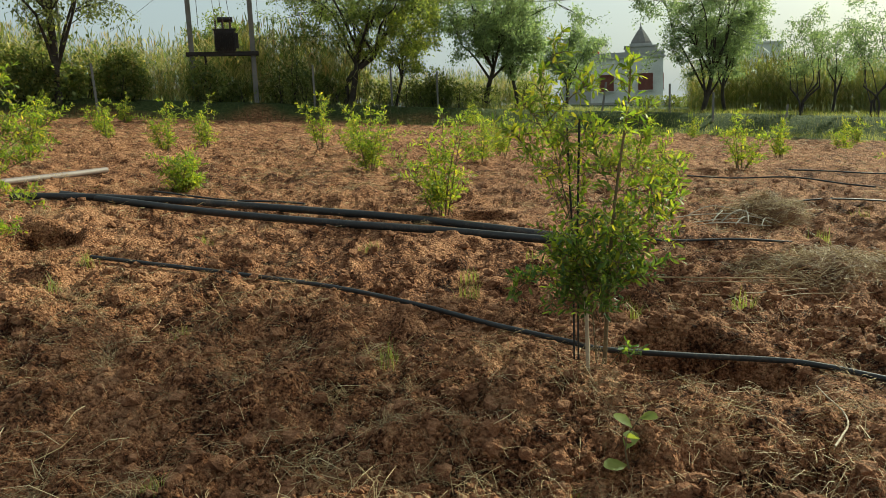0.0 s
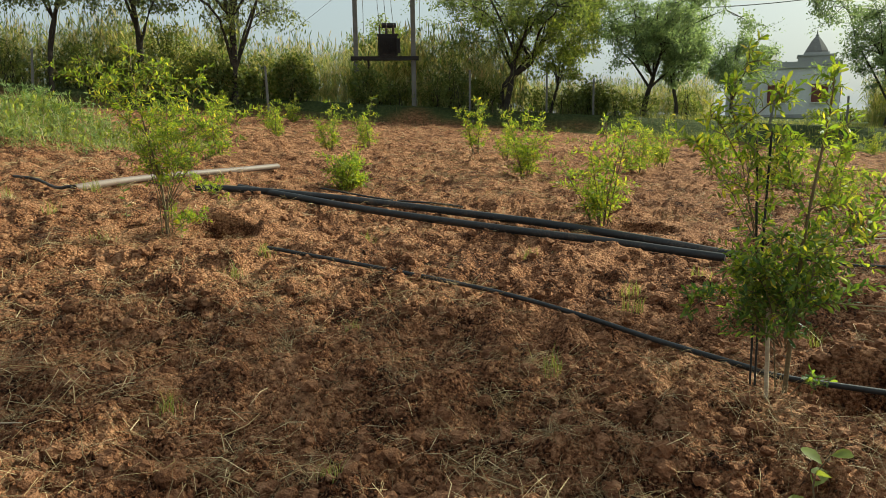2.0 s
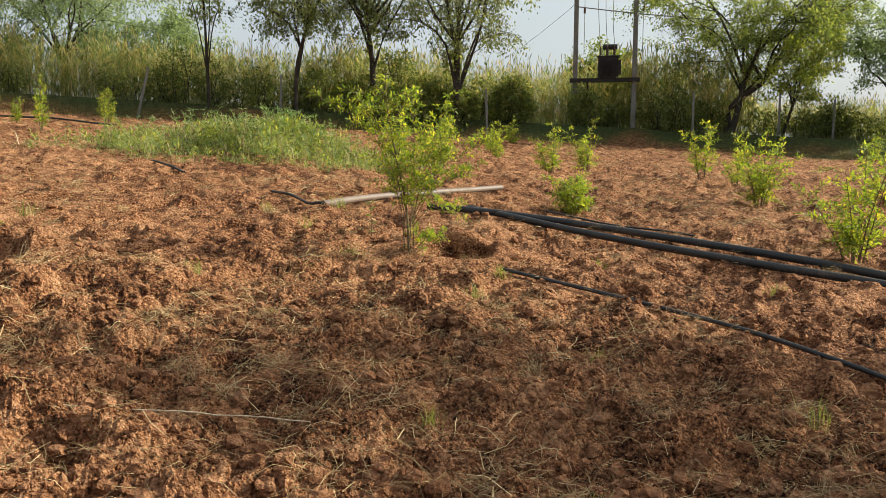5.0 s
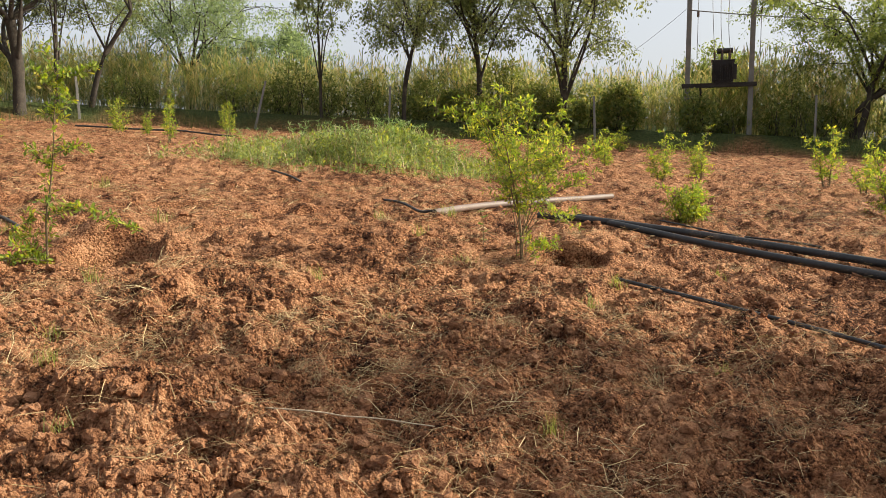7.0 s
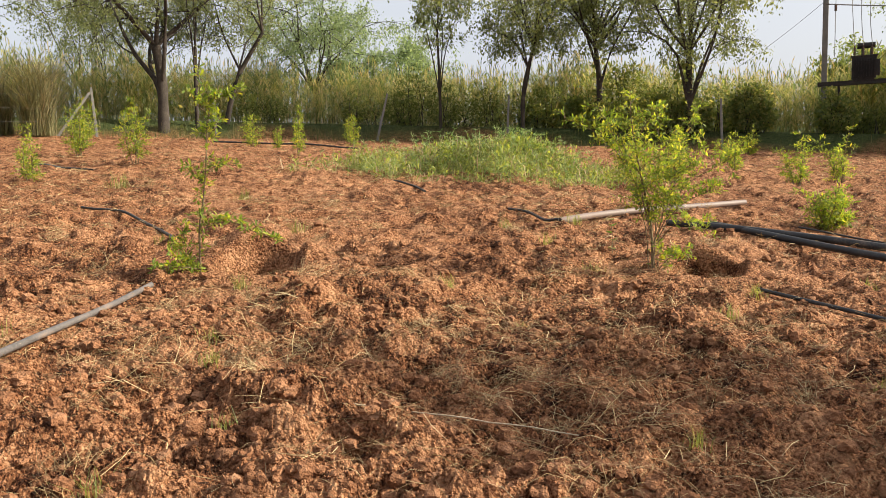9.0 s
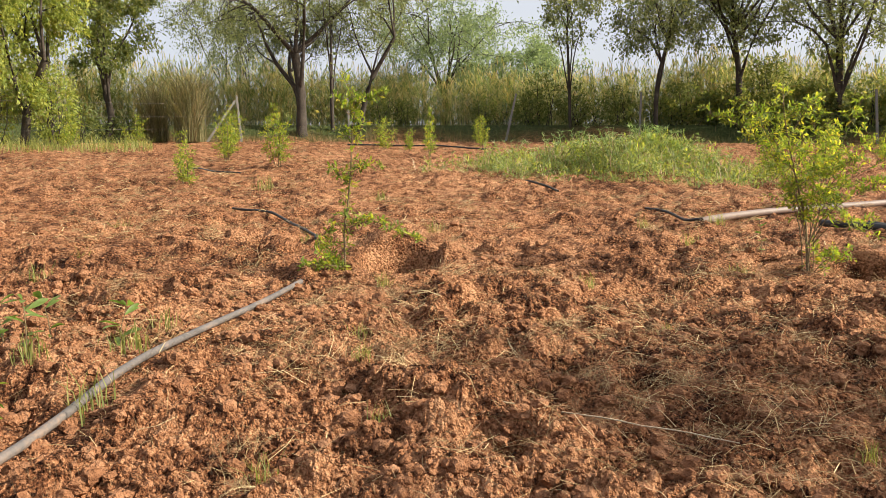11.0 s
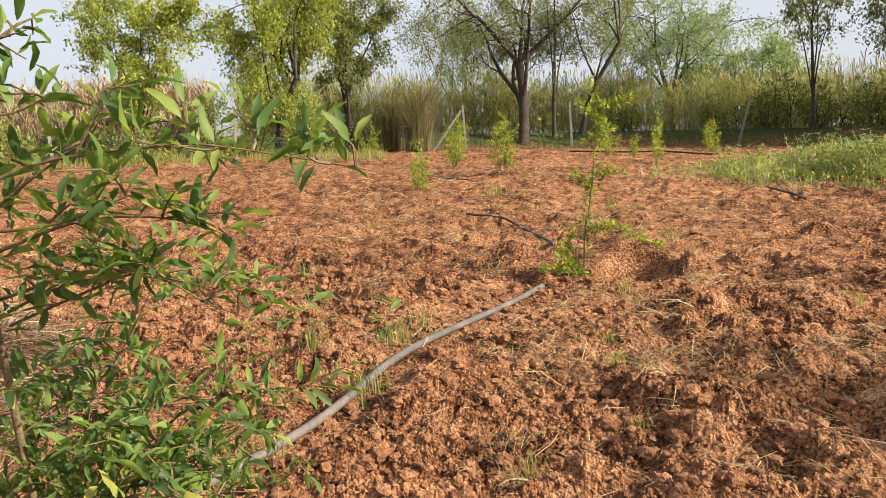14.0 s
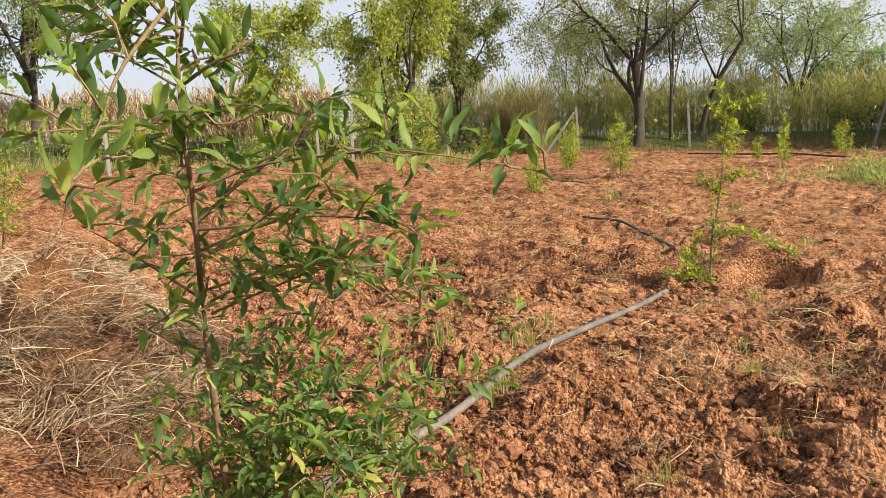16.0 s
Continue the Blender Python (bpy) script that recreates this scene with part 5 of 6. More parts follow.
def block(name, yaw, dist, w, d, h, mat, label, turn, extra=(), wins=(), lift=0.0):
    x, y = pt(yaw, dist)
    z = float(lie(np.array([x]), np.array([y]))[0]) + lift
    ob = thing(name, x, y, z, label, "building", "buildings in the distance", turn=turn)
    part("wall", boxes([((0, d / 2, h / 2 - 0.5), (w, d, h + 1))]), mat, ob)
    part("roof", boxes([((0, d / 2, h + 0.08), (w + 0.3, d + 0.3, 0.16))] + list(extra)), mat, ob)
    for cx, cz in wins:
        wd = part("window", boxes([((cx, -0.02, cz), (0.9, 0.08, 1.1))]), DARK_GLASS, ob)
        part("sill", boxes([((cx, -0.08, cz - 0.6), (1.1, 0.2, 0.08))]), mat, wd)


block("building", -10.6, 84, 3.6, 5, 6.3, GREY_PLASTER, "plain grey plastered building behind the house", -25, [((-0.9, 2.4, 6.4), (1.6, 4.6, 1.0))], [(0.9, 4.6)], 0.0)
block("building", -22.6, 92, 4.6, 5, 5.6, WHITEWASH, "pale two-tier building beyond the trees", -10, [((-0.6, 2.4, 6.5), (2.0, 2.2, 2.0)), ((-0.6, 2.4, 7.6), (3.0, 3.2, 0.2)), ((-0.7, 2.4, 7.95), (0.8, 0.8, 0.6))], [(0.8, 3.0)], 0.6)
block("building", -24.9, 95, 4.4, 6, 4.0, WHITEWASH, "pale low building beyond the trees", -30, (), [(-1.2, 2.4), (1.0, 2.4)], 0.5)


# ---- pipes ----
pipe("black_pipe", LONG_PIPE, 0.034, HDPE, "thick black plastic irrigation pipe lying on the soil", n=90, lift=1.0, span=2)
pipe("black_pipe", SECOND_PIPE, 0.032, HDPE, "thick black plastic irrigation pipe lying on the soil", n=90, lift=1.0, span=2)
pipe("white_pipe", WHITE_PIPE, 0.037, PVC, "dirty white plastic pipe lying on the soil", hollow=True, lift=0.9, span=2)
pipe("drip_line", DRIP, 0.0125, HDPE, "thin black drip irrigation line", n=140, lift=1.5, span=2)
pipe("grey_pipe", GREY, 0.0160, GREY_PIPE, "dusty grey plastic pipe lying across the clods", n=90, lift=1.5, span=2)
HOSE = "short piece of black hose half buried in soil"
pipe("black_hose", [(-8.95, 3.62), (-8.2, 3.72), (-7.3, 3.52), (-6.5, 3.30), (-6.0, 3.02)], 0.014, HDPE, HOSE, lift=0.5, span=2, rounds=3)
pipe("black_hose", [(-14.68, 5.38), (-14.72, 5.84), (-14.17, 6.09)], 0.015, HDPE, HOSE, lift=0.3)
pipe("black_hose", [(-5.81, 7.06), (-5.36, 6.83), (-4.94, 6.51), (-4.74, 6.45)], 0.014, HDPE, HOSE, lift=0.6)
pipe("black_hose", [(-9.73, 8.88), (-8.77, 8.41), (-7.70, 7.69)], 0.016, HDPE, HOSE, lift=0.3)
pipe("black_hose", [(-22.44, 13.59), (-20.42, 14.98), (-18.18, 15.92)], 0.026, HDPE, "long black pipe along the field edge", lift=0.8)
THIN = "thin black drip line running over the soil"
pipe("drip_line", [(1.05, 6.48), (1.82, 6.42), (2.73, 6.37)], 0.010, HDPE, THIN, lift=0.9)
pipe("drip_line", [(3.65, 9.10), (4.61, 9.25), (5.76, 9.70), (7.26, 10.35)], 0.011, HDPE, THIN, lift=0.9)
pipe("drip_line", [(3.98, 12.84), (5.36, 12.41), (6.34, 11.44)], 0.012, HDPE, THIN, lift=0.9)
pipe("drip_line", [(-3.05, 8.29), (-2.38, 8.05), (-1.95, 7.94), (-1.40, 7.69)], 0.010, HDPE, THIN, lift=0.9)
pipe("drip_line", [(6.55, 14.70), (8.15, 14.45), (10.06, 14.77)], 0.014, HDPE, THIN, lift=0.9)


# ---- saplings ----
YOUNG = "young green pomegranate sapling with several thin stems"


def facing(x, y, lines):
    """Stem lines given as across, away and up, as seen from the path."""
    d = math.hypot(x + 0.4, y - 0.1)
    fx, fy = (x + 0.4) / d, (y - 0.1) / d
    return [[(u * fy + w * fx, -u * fx + w * fy, h) for u, w, h in line] for line in lines]


staked = [[(0.00, 0, -0.05), (0.02, 0.00, 0.32), (0.04, 0.00, 0.62), (0.09, 0.02, 1.00), (0.10, 0.02, 1.16)], [(-0.02, 0, -0.05), (-0.05, 0.02, 0.29), (-0.12, 0.03, 0.57), (-0.20, 0.03, 0.96), (-0.22, 0.0, 1.10), (-0.13, 0.0, 1.28)],
          [(-0.12, 0.03, 0.57), (-0.22, 0.06, 0.76), (-0.31, 0.08, 0.88), (-0.36, 0.10, 0.93)], [(0.03, 0.0, 0.50), (0.13, -0.05, 0.60), (0.24, -0.08, 0.70)], [(0.03, 0.0, 0.45), (0.15, 0.05, 0.52), (0.25, 0.08, 0.66), (0.28, 0.09, 0.78)],
          [(-0.02, 0, 0.20), (-0.15, -0.03, 0.34), (-0.27, -0.04, 0.36), (-0.34, -0.05, 0.30)], [(0.02, 0, 0.28), (0.12, 0.02, 0.36), (0.21, 0.03, 0.42)], [(-0.03, 0.0, 0.22), (-0.10, 0.10, 0.48), (-0.08, 0.18, 0.75), (-0.06, 0.20, 0.95)],
          [(0.0, 0.02, 0.25), (0.05, 0.12, 0.55), (0.12, 0.2, 0.82), (0.16, 0.22, 1.0)], [(-0.01, -0.02, 0.2), (-0.06, -0.12, 0.40), (-0.10, -0.18, 0.55)], [(0.0, -0.02, 0.2), (0.06, -0.12, 0.42), (0.08, -0.16, 0.58)], [(-0.02, 0.0, 0.2), (-0.10, -0.05, 0.38), (-0.17, -0.08, 0.52)],
          [(0.0, 0.0, 0.22), (-0.02, -0.08, 0.44), (-0.03, -0.1, 0.62)], [(0.0, 0.03, 0.22), (0.02, 0.09, 0.42), (0.0, 0.1, 0.6)], [(-0.12, 0.03, 0.60), (-0.15, -0.05, 0.78), (-0.12, -0.08, 0.92)], [(0.05, 0.0, 0.66), (-0.02, 0.03, 0.82), (-0.04, 0.04, 0.95)],
          [(-0.18, 0.03, 0.85), (-0.25, 0.0, 0.98), (-0.29, -0.02, 1.02)], [(-0.20, 0.03, 0.96), (-0.10, 0.0, 1.05), (-0.05, -0.02, 1.09)], [(0.02, 0, 0.02), (0.08, -0.02, 0.10), (0.10, -0.02, 0.06)], [(0.03, 0.0, 0.3), (0.10, -0.05, 0.4), (0.12, -0.06, 0.52)],
          [(-0.04, 0.0, 0.22), (-0.09, -0.06, 0.30), (-0.13, -0.10, 0.42)], [(-0.04, 0.02, 0.2), (-0.12, 0.04, 0.30), (-0.16, 0.05, 0.46)], [(0.0, -0.02, 0.2), (0.0, -0.1, 0.28), (0.02, -0.15, 0.40)], [(-0.08, 0.0, 0.35), (-0.13, -0.06, 0.45), (-0.16, -0.1, 0.56)],
          [(0.02, 0.0, 0.3), (0.08, 0.06, 0.40), (0.1, 0.08, 0.54)], [(-0.05, -0.02, 0.3), (-0.06, -0.09, 0.42), (-0.09, -0.13, 0.50)], [(-0.03, 0.0, 0.18), (-0.10, -0.02, 0.24), (-0.18, -0.03, 0.30)]]
sapling(0.47, 3.08, 1.30, 0.40, 6, 30, 0.047, POM_DARK, "bushy dark green pomegranate sapling tied to a black stake", 101, 0.24, single=300, tips=POM, stem_r=0.009, lines=facing(0.47, 3.08, staked))
wide = [[(0.00, 0.00, -0.05), (-0.02, 0.0, 0.35), (-0.10, 0.0, 0.75), (-0.15, 0.0, 1.05), (-0.16, 0.0, 1.27)], [(-0.03, 0.0, -0.05), (-0.06, 0.02, 0.35), (-0.22, 0.05, 0.80), (-0.42, 0.10, 1.00), (-0.63, 0.10, 1.10)],
        [(0.02, 0.02, -0.05), (-0.04, -0.04, 0.40), (-0.22, -0.10, 0.85), (-0.35, -0.15, 1.14)], [(0.03, 0.0, -0.05), (0.04, 0.03, 0.30), (0.12, 0.05, 0.62), (0.23, 0.10, 0.95), (0.30, 0.10, 1.12)], [(0.02, 0.0, 0.25), (0.19, -0.05, 0.58), (0.42, -0.10, 0.74), (0.56, -0.10, 0.82)],
        [(0.02, 0.0, 0.22), (0.15, -0.10, 0.45), (0.33, -0.15, 0.56), (0.45, -0.15, 0.62)], [(0.02, 0.0, 0.20), (0.15, 0.0, 0.34), (0.28, 0.0, 0.33), (0.36, 0.0, 0.24)], [(0.0, 0.03, -0.05), (0.02, 0.08, 0.40), (0.04, 0.12, 0.80), (0.02, 0.15, 1.18)], [(0.0, -0.02, 0.15), (-0.08, -0.10, 0.60), (-0.02, -0.15, 0.95)],
        [(0.0, 0.0, 0.20), (0.08, 0.15, 0.60), (0.12, 0.20, 1.02)], [(-0.10, 0.0, 0.70), (-0.22, 0.12, 0.92), (-0.30, 0.16, 1.12)], [(0.02, 0.0, 0.0), (0.10, -0.03, 0.10), (0.20, -0.05, 0.14)], [(0.02, 0.0, 0.0), (0.13, 0.03, 0.06), (0.28, 0.03, 0.12)], [(0.0, 0.0, 0.2), (-0.05, 0.06, 0.42), (-0.10, 0.1, 0.62)],
        [(0.0, 0.0, 0.2), (0.06, -0.05, 0.4), (0.06, -0.08, 0.58)], [(0.10, 0.05, 0.55), (0.22, 0.0, 0.72), (0.34, -0.04, 0.92)], [(-0.13, 0.0, 0.9), (-0.04, -0.05, 1.05), (0.02, -0.08, 1.14)]]
sapling(-3.00, 5.00, 1.24, 0.60, 6, 20, 0.048, POM, "wide light green pomegranate sapling beside a dug pit", 102, 0.30, single=280, lines=facing(-3.00, 5.00, wide), core=0.35)
slim = [[(0, 0, -0.05), (0.01, 0.01, 0.30), (0.035, 0.0, 0.44), (0.07, 0.0, 0.69), (0.09, 0.02, 0.94), (0.115, 0.02, 1.14), (0.04, 0.0, 1.34)], [(0.115, 0.02, 1.14), (0.22, 0.02, 1.16), (0.34, 0.0, 1.20)], [(0.01, 0.0, 0.30), (0.19, -0.03, 0.355), (0.35, -0.06, 0.28), (0.54, -0.08, 0.20)],
        [(0.0, 0.0, -0.03), (-0.12, 0.0, 0.10), (-0.19, 0.0, 0.26)], [(0.0, 0.0, 0.05), (-0.14, -0.04, 0.08), (-0.28, -0.05, 0.06)], [(0.0, 0.0, -0.03), (-0.06, 0.05, 0.14), (-0.10, 0.08, 0.34)], [(0.06, 0.0, 0.60), (0.0, 0.02, 0.66), (-0.04, 0.03, 0.74)], [(0.09, 0.02, 0.90), (0.15, 0.03, 0.96), (0.19, 0.03, 1.04)],
        [(0.07, 0.0, 0.68), (0.16, 0.0, 0.72), (0.26, 0.0, 0.71)], [(0.10, 0.02, 1.05), (0.04, 0.0, 1.10), (0.0, -0.02, 1.18)]]
sapling(-5.00, 2.67, 1.30, 0.62, 1, 34, 0.056, POM, "thin upright pomegranate sapling beside a dug pit", 103, 0.06, single=200, narrow=True, lines=facing(-5.00, 2.67, slim))
FOOT = (-1.93, -0.30)
near = [[(0.00, 0.00, -0.08), (0.05, -0.02, 0.30), (0.12, -0.04, 0.57), (0.19, -0.05, 0.77), (0.31, -0.05, 0.94), (0.37, -0.055, 1.03), (0.42, -0.05, 1.20)],
        [(0.40, -0.05, 1.12), (0.44, -0.09, 1.16), (0.46, -0.13, 1.18)], [(0.38, -0.05, 1.06), (0.37, -0.12, 1.10), (0.38, -0.19, 1.12)], [(0.40, -0.05, 1.10), (0.47, -0.04, 1.14), (0.52, -0.05, 1.16)],
        [(0.31, -0.05, 0.94), (0.35, 0.03, 0.97), (0.42, 0.13, 0.98), (0.47, 0.19, 0.98), (0.52, 0.29, 0.96), (0.56, 0.35, 0.945)],
        [(0.24, -0.05, 0.86), (0.30, 0.06, 0.90), (0.37, 0.16, 0.90), (0.43, 0.24, 0.87)], [(0.27, -0.05, 0.89), (0.36, 0.04, 0.90), (0.45, 0.12, 0.93)], [(0.20, -0.05, 0.80), (0.30, 0.08, 0.84), (0.42, 0.20, 0.82)],
        [(0.28, -0.05, 0.90), (0.31, 0.01, 0.95), (0.35, 0.08, 1.00), (0.38, 0.10, 1.04)],
        [(0.16, -0.04, 0.78), (0.20, 0.02, 0.81), (0.25, 0.09, 0.83), (0.31, 0.15, 0.86)],
        [(0.15, -0.04, 0.76), (0.20, 0.05, 0.80), (0.27, 0.13, 0.83), (0.32, 0.20, 0.79), (0.36, 0.25, 0.77)],
        [(0.15, -0.05, 0.78), (0.16, -0.10, 0.82), (0.19, -0.16, 0.87), (0.22, -0.20, 0.90)],
        [(0.36, -0.06, 1.03), (0.40, -0.11, 1.01), (0.43, -0.17, 1.01), (0.45, -0.22, 1.00)],
        [(0.57, -0.05, 1.11), (0.59, -0.09, 1.05), (0.60, -0.11, 1.00), (0.62, -0.13, 0.95), (0.63, -0.14, 0.91)],
        [(0.36, -0.05, 1.07), (0.40, -0.01, 1.09), (0.43, 0.03, 1.10)],
        [(0.36, -0.06, 1.03), (0.38, -0.00, 1.02), (0.41, 0.05, 1.04)],
        [(0.38, -0.05, 1.12), (0.42, -0.08, 1.11), (0.44, -0.11, 1.08)],
        [(0.32, -0.04, 0.97), (0.35, -0.10, 0.98), (0.37, -0.15, 0.99)],
        [(0.14, -0.04, 0.70), (0.14, -0.10, 0.72), (0.15, -0.15, 0.76)],
        [(0.12, -0.04, 0.57), (0.10, -0.10, 0.59), (0.09, -0.14, 0.61)],
        [(0.10, -0.04, 0.50), (0.15, 0.07, 0.50), (0.24, 0.21, 0.51)],
        [(-0.02, -0.02, -0.05), (0.02, -0.01, 0.25), (0.03, 0.12, 0.57), (0.07, 0.25, 0.60), (0.10, 0.39, 0.61)],
        [(-0.03, -0.00, -0.05), (0.04, 0.02, 0.25), (0.06, 0.04, 0.59), (0.12, 0.10, 0.71), (0.20, 0.15, 0.82)],
        [(0.02, -0.01, -0.05), (0.02, -0.01, 0.25), (0.02, 0.01, 0.58), (0.02, 0.04, 0.67)],
        [(-0.02, -0.02, -0.05), (0.01, 0.03, 0.25), (0.07, 0.10, 0.54), (0.09, 0.16, 0.64)],
        [(0.02, 0.03, -0.05), (0.03, -0.01, 0.25), (0.11, 0.11, 0.52), (0.16, 0.20, 0.58)],
        [(-0.01, 0.01, -0.05), (0.03, 0.02, 0.25), (0.17, 0.14, 0.51), (0.21, 0.25, 0.54)],
        [(0.02, -0.02, -0.05), (0.02, 0.01, 0.25), (0.17, 0.07, 0.51), (0.21, 0.13, 0.55)],
        [(0.00, -0.02, -0.05), (0.02, -0.02, 0.25), (-0.01, 0.06, 0.53), (-0.02, 0.13, 0.64)],
        [(0.03, 0.03, -0.05), (0.02, -0.00, 0.25), (0.14, 0.03, 0.52), (0.16, 0.07, 0.61)],
        [(0.02, 0.01, -0.05), (0.04, 0.02, 0.25), (0.08, 0.17, 0.44), (0.11, 0.31, 0.45)],
        [(0.00, -0.00, -0.05), (0.02, 0.00, 0.25), (0.02, -0.03, 0.50), (-0.02, -0.04, 0.59)],
        [(-0.02, -0.01, -0.05), (0.03, -0.02, 0.25), (0.24, 0.10, 0.51), (0.27, 0.16, 0.52)],
        [(-0.03, 0.01, -0.05), (0.01, 0.01, 0.25), (0.00, 0.15, 0.54), (-0.00, 0.25, 0.63)],
        [(-0.00, -0.01, -0.05), (0.04, -0.01, 0.25), (0.08, 0.19, 0.50), (0.08, 0.29, 0.56)],
        [(-0.01, -0.02, -0.05), (0.03, -0.01, 0.25), (0.07, -0.05, 0.48), (0.09, -0.09, 0.51)]]
sapling(*FOOT, 1.2, 0.34, 0, 13, 0.060, POM_DARK, "tall leafy pomegranate sapling standing close to the path", 104, 0.16, single=300, lines=near, stem_r=0.0075, z=0.13, form=ARCHED)
FIELD = [(-0.08, 7.19, 0.98, 0.79, 6), (-1.10, 11.87, 1.10, 0.81, 7), (-2.89, 8.78, 0.45, 0.59, 8), (-5.10, 14.79, 0.97, 0.70, 5), (-4.74, 16.31, 1.08, 0.79, 5), (-9.73, 25.07, 0.92, 0.87, 5), (-7.44, 17.87, 0.70, 0.46, 4),
         (-2.32, 15.51, 1.08, 0.71, 5), (-1.68, 15.07, 0.71, 0.66, 4), (1.42, 30.22, 0.95, 0.80, 4), (1.33, 16.46, 0.97, 0.97, 6), (0.71, 14.10, 0.92, 0.77, 5), (5.58, 14.58, 1.13, 0.95, 6), (7.87, 17.98, 1.00, 0.70, 5), (8.47, 25.83, 0.80, 0.70, 4),
         (5.22, 8.45, 1.29, 0.93, 7), (-24.56, 10.57, 1.19, 0.86, 5), (-14.57, 7.07, 1.19, 0.72, 5), (-19.91, 13.33, 1.03, 0.75, 5), (-16.07, 12.04, 1.24, 0.55, 4), (-22.98, 19.84, 1.08, 0.79, 4), (-17.70, 7.35, 1.27, 0.86, 6),
         (-12.42, 4.39, 0.86, 0.63, 3), (-19.53, 16.86, 1.06, 0.66, 4), (-27.53, 8.36, 1.07, 0.88, 4), (-26.16, 6.04, 1.10, 0.86, 4), (-8.92, -2.58, 1.82, 0.77, 5), (2.89, 10.56, 0.95, 0.90, 5), (2.95, 13.40, 0.79, 0.89, 5), (11.27, 21.63, 0.80, 0.70, 4), (3.12, 21.01, 0.88, 0.88, 4),
         (-8.26, 19.56, 0.80, 0.75, 4), (-10.97, 22.38, 0.86, 0.76, 4), (-6.37, 12.50, 0.87, 0.73, 5), (-7.35, 12.71, 1.01, 0.64, 5), (-19.43, 13.91, 0.65, 0.47, 3), (12.95, 24.10, 0.90, 0.80, 4), (-10.03, 13.18, 0.86, 0.64, 4)]
for i, (x, y, h, w, n) in enumerate(FIELD):
    far = math.hypot(x, y) > 15
    sapling(x, y, h, w * 1.15, n, 16 if far else 22, (0.064 if far else 0.056) + 0.026 * min(1, math.hypot(x, y) / 20), POM, YOUNG, 120 + i, 0.2)


def stakes():
    z = at(0.47, 3.08)
    for k, (dx, dy, h) in enumerate(((-0.10, 0.05, 0.93), (-0.115, 0.06, 0.90))):
        acc = Acc()
        acc.add(*tube([(0.02, 0.03, -0.1), (0.018, 0.02, h * 0.5), (0.028 - 0.03 * k, 0.01, h)], (0.004, 0.0045, 0.0045), 6))
        ob = acc.part("garden_stake", STAKE, None, "thin black stake supporting the sapling", True)
        ob.matrix_world = Matrix.Translation((0.47 + dx, 3.08 + dy, z))
        tagged(ob, category="stake", group="stakes")
    acc = Acc()
    acc.add(*tube([(0, 0, -0.1), (-0.005, 0, 0.15), (-0.01, 0, 0.32)], 0.008, 7))
    ob = acc.part("bamboo_stake", DRY_STICK, None, "short pale stick pushed in beside the sapling", True)
    ob.matrix_world = Matrix.Translation((0.405, 3.04, z))
    tagged(ob, category="stake", group="stakes")


stakes()


# ---- clods, straw, weeds on the field ----
def field_points(n, seed, near=1.3, far=26.0, power=1.0):
    """Points over the seen stretch of the field, thinner with distance."""
    r = np.random.default_rng(seed)
    d = near * (far / near) ** (r.random(n) ** power)
    yaw = r.uniform(-36, 108, n)
    return CX - d * np.sin(np.radians(yaw)), CY + d * np.cos(np.radians(yaw)), d, r


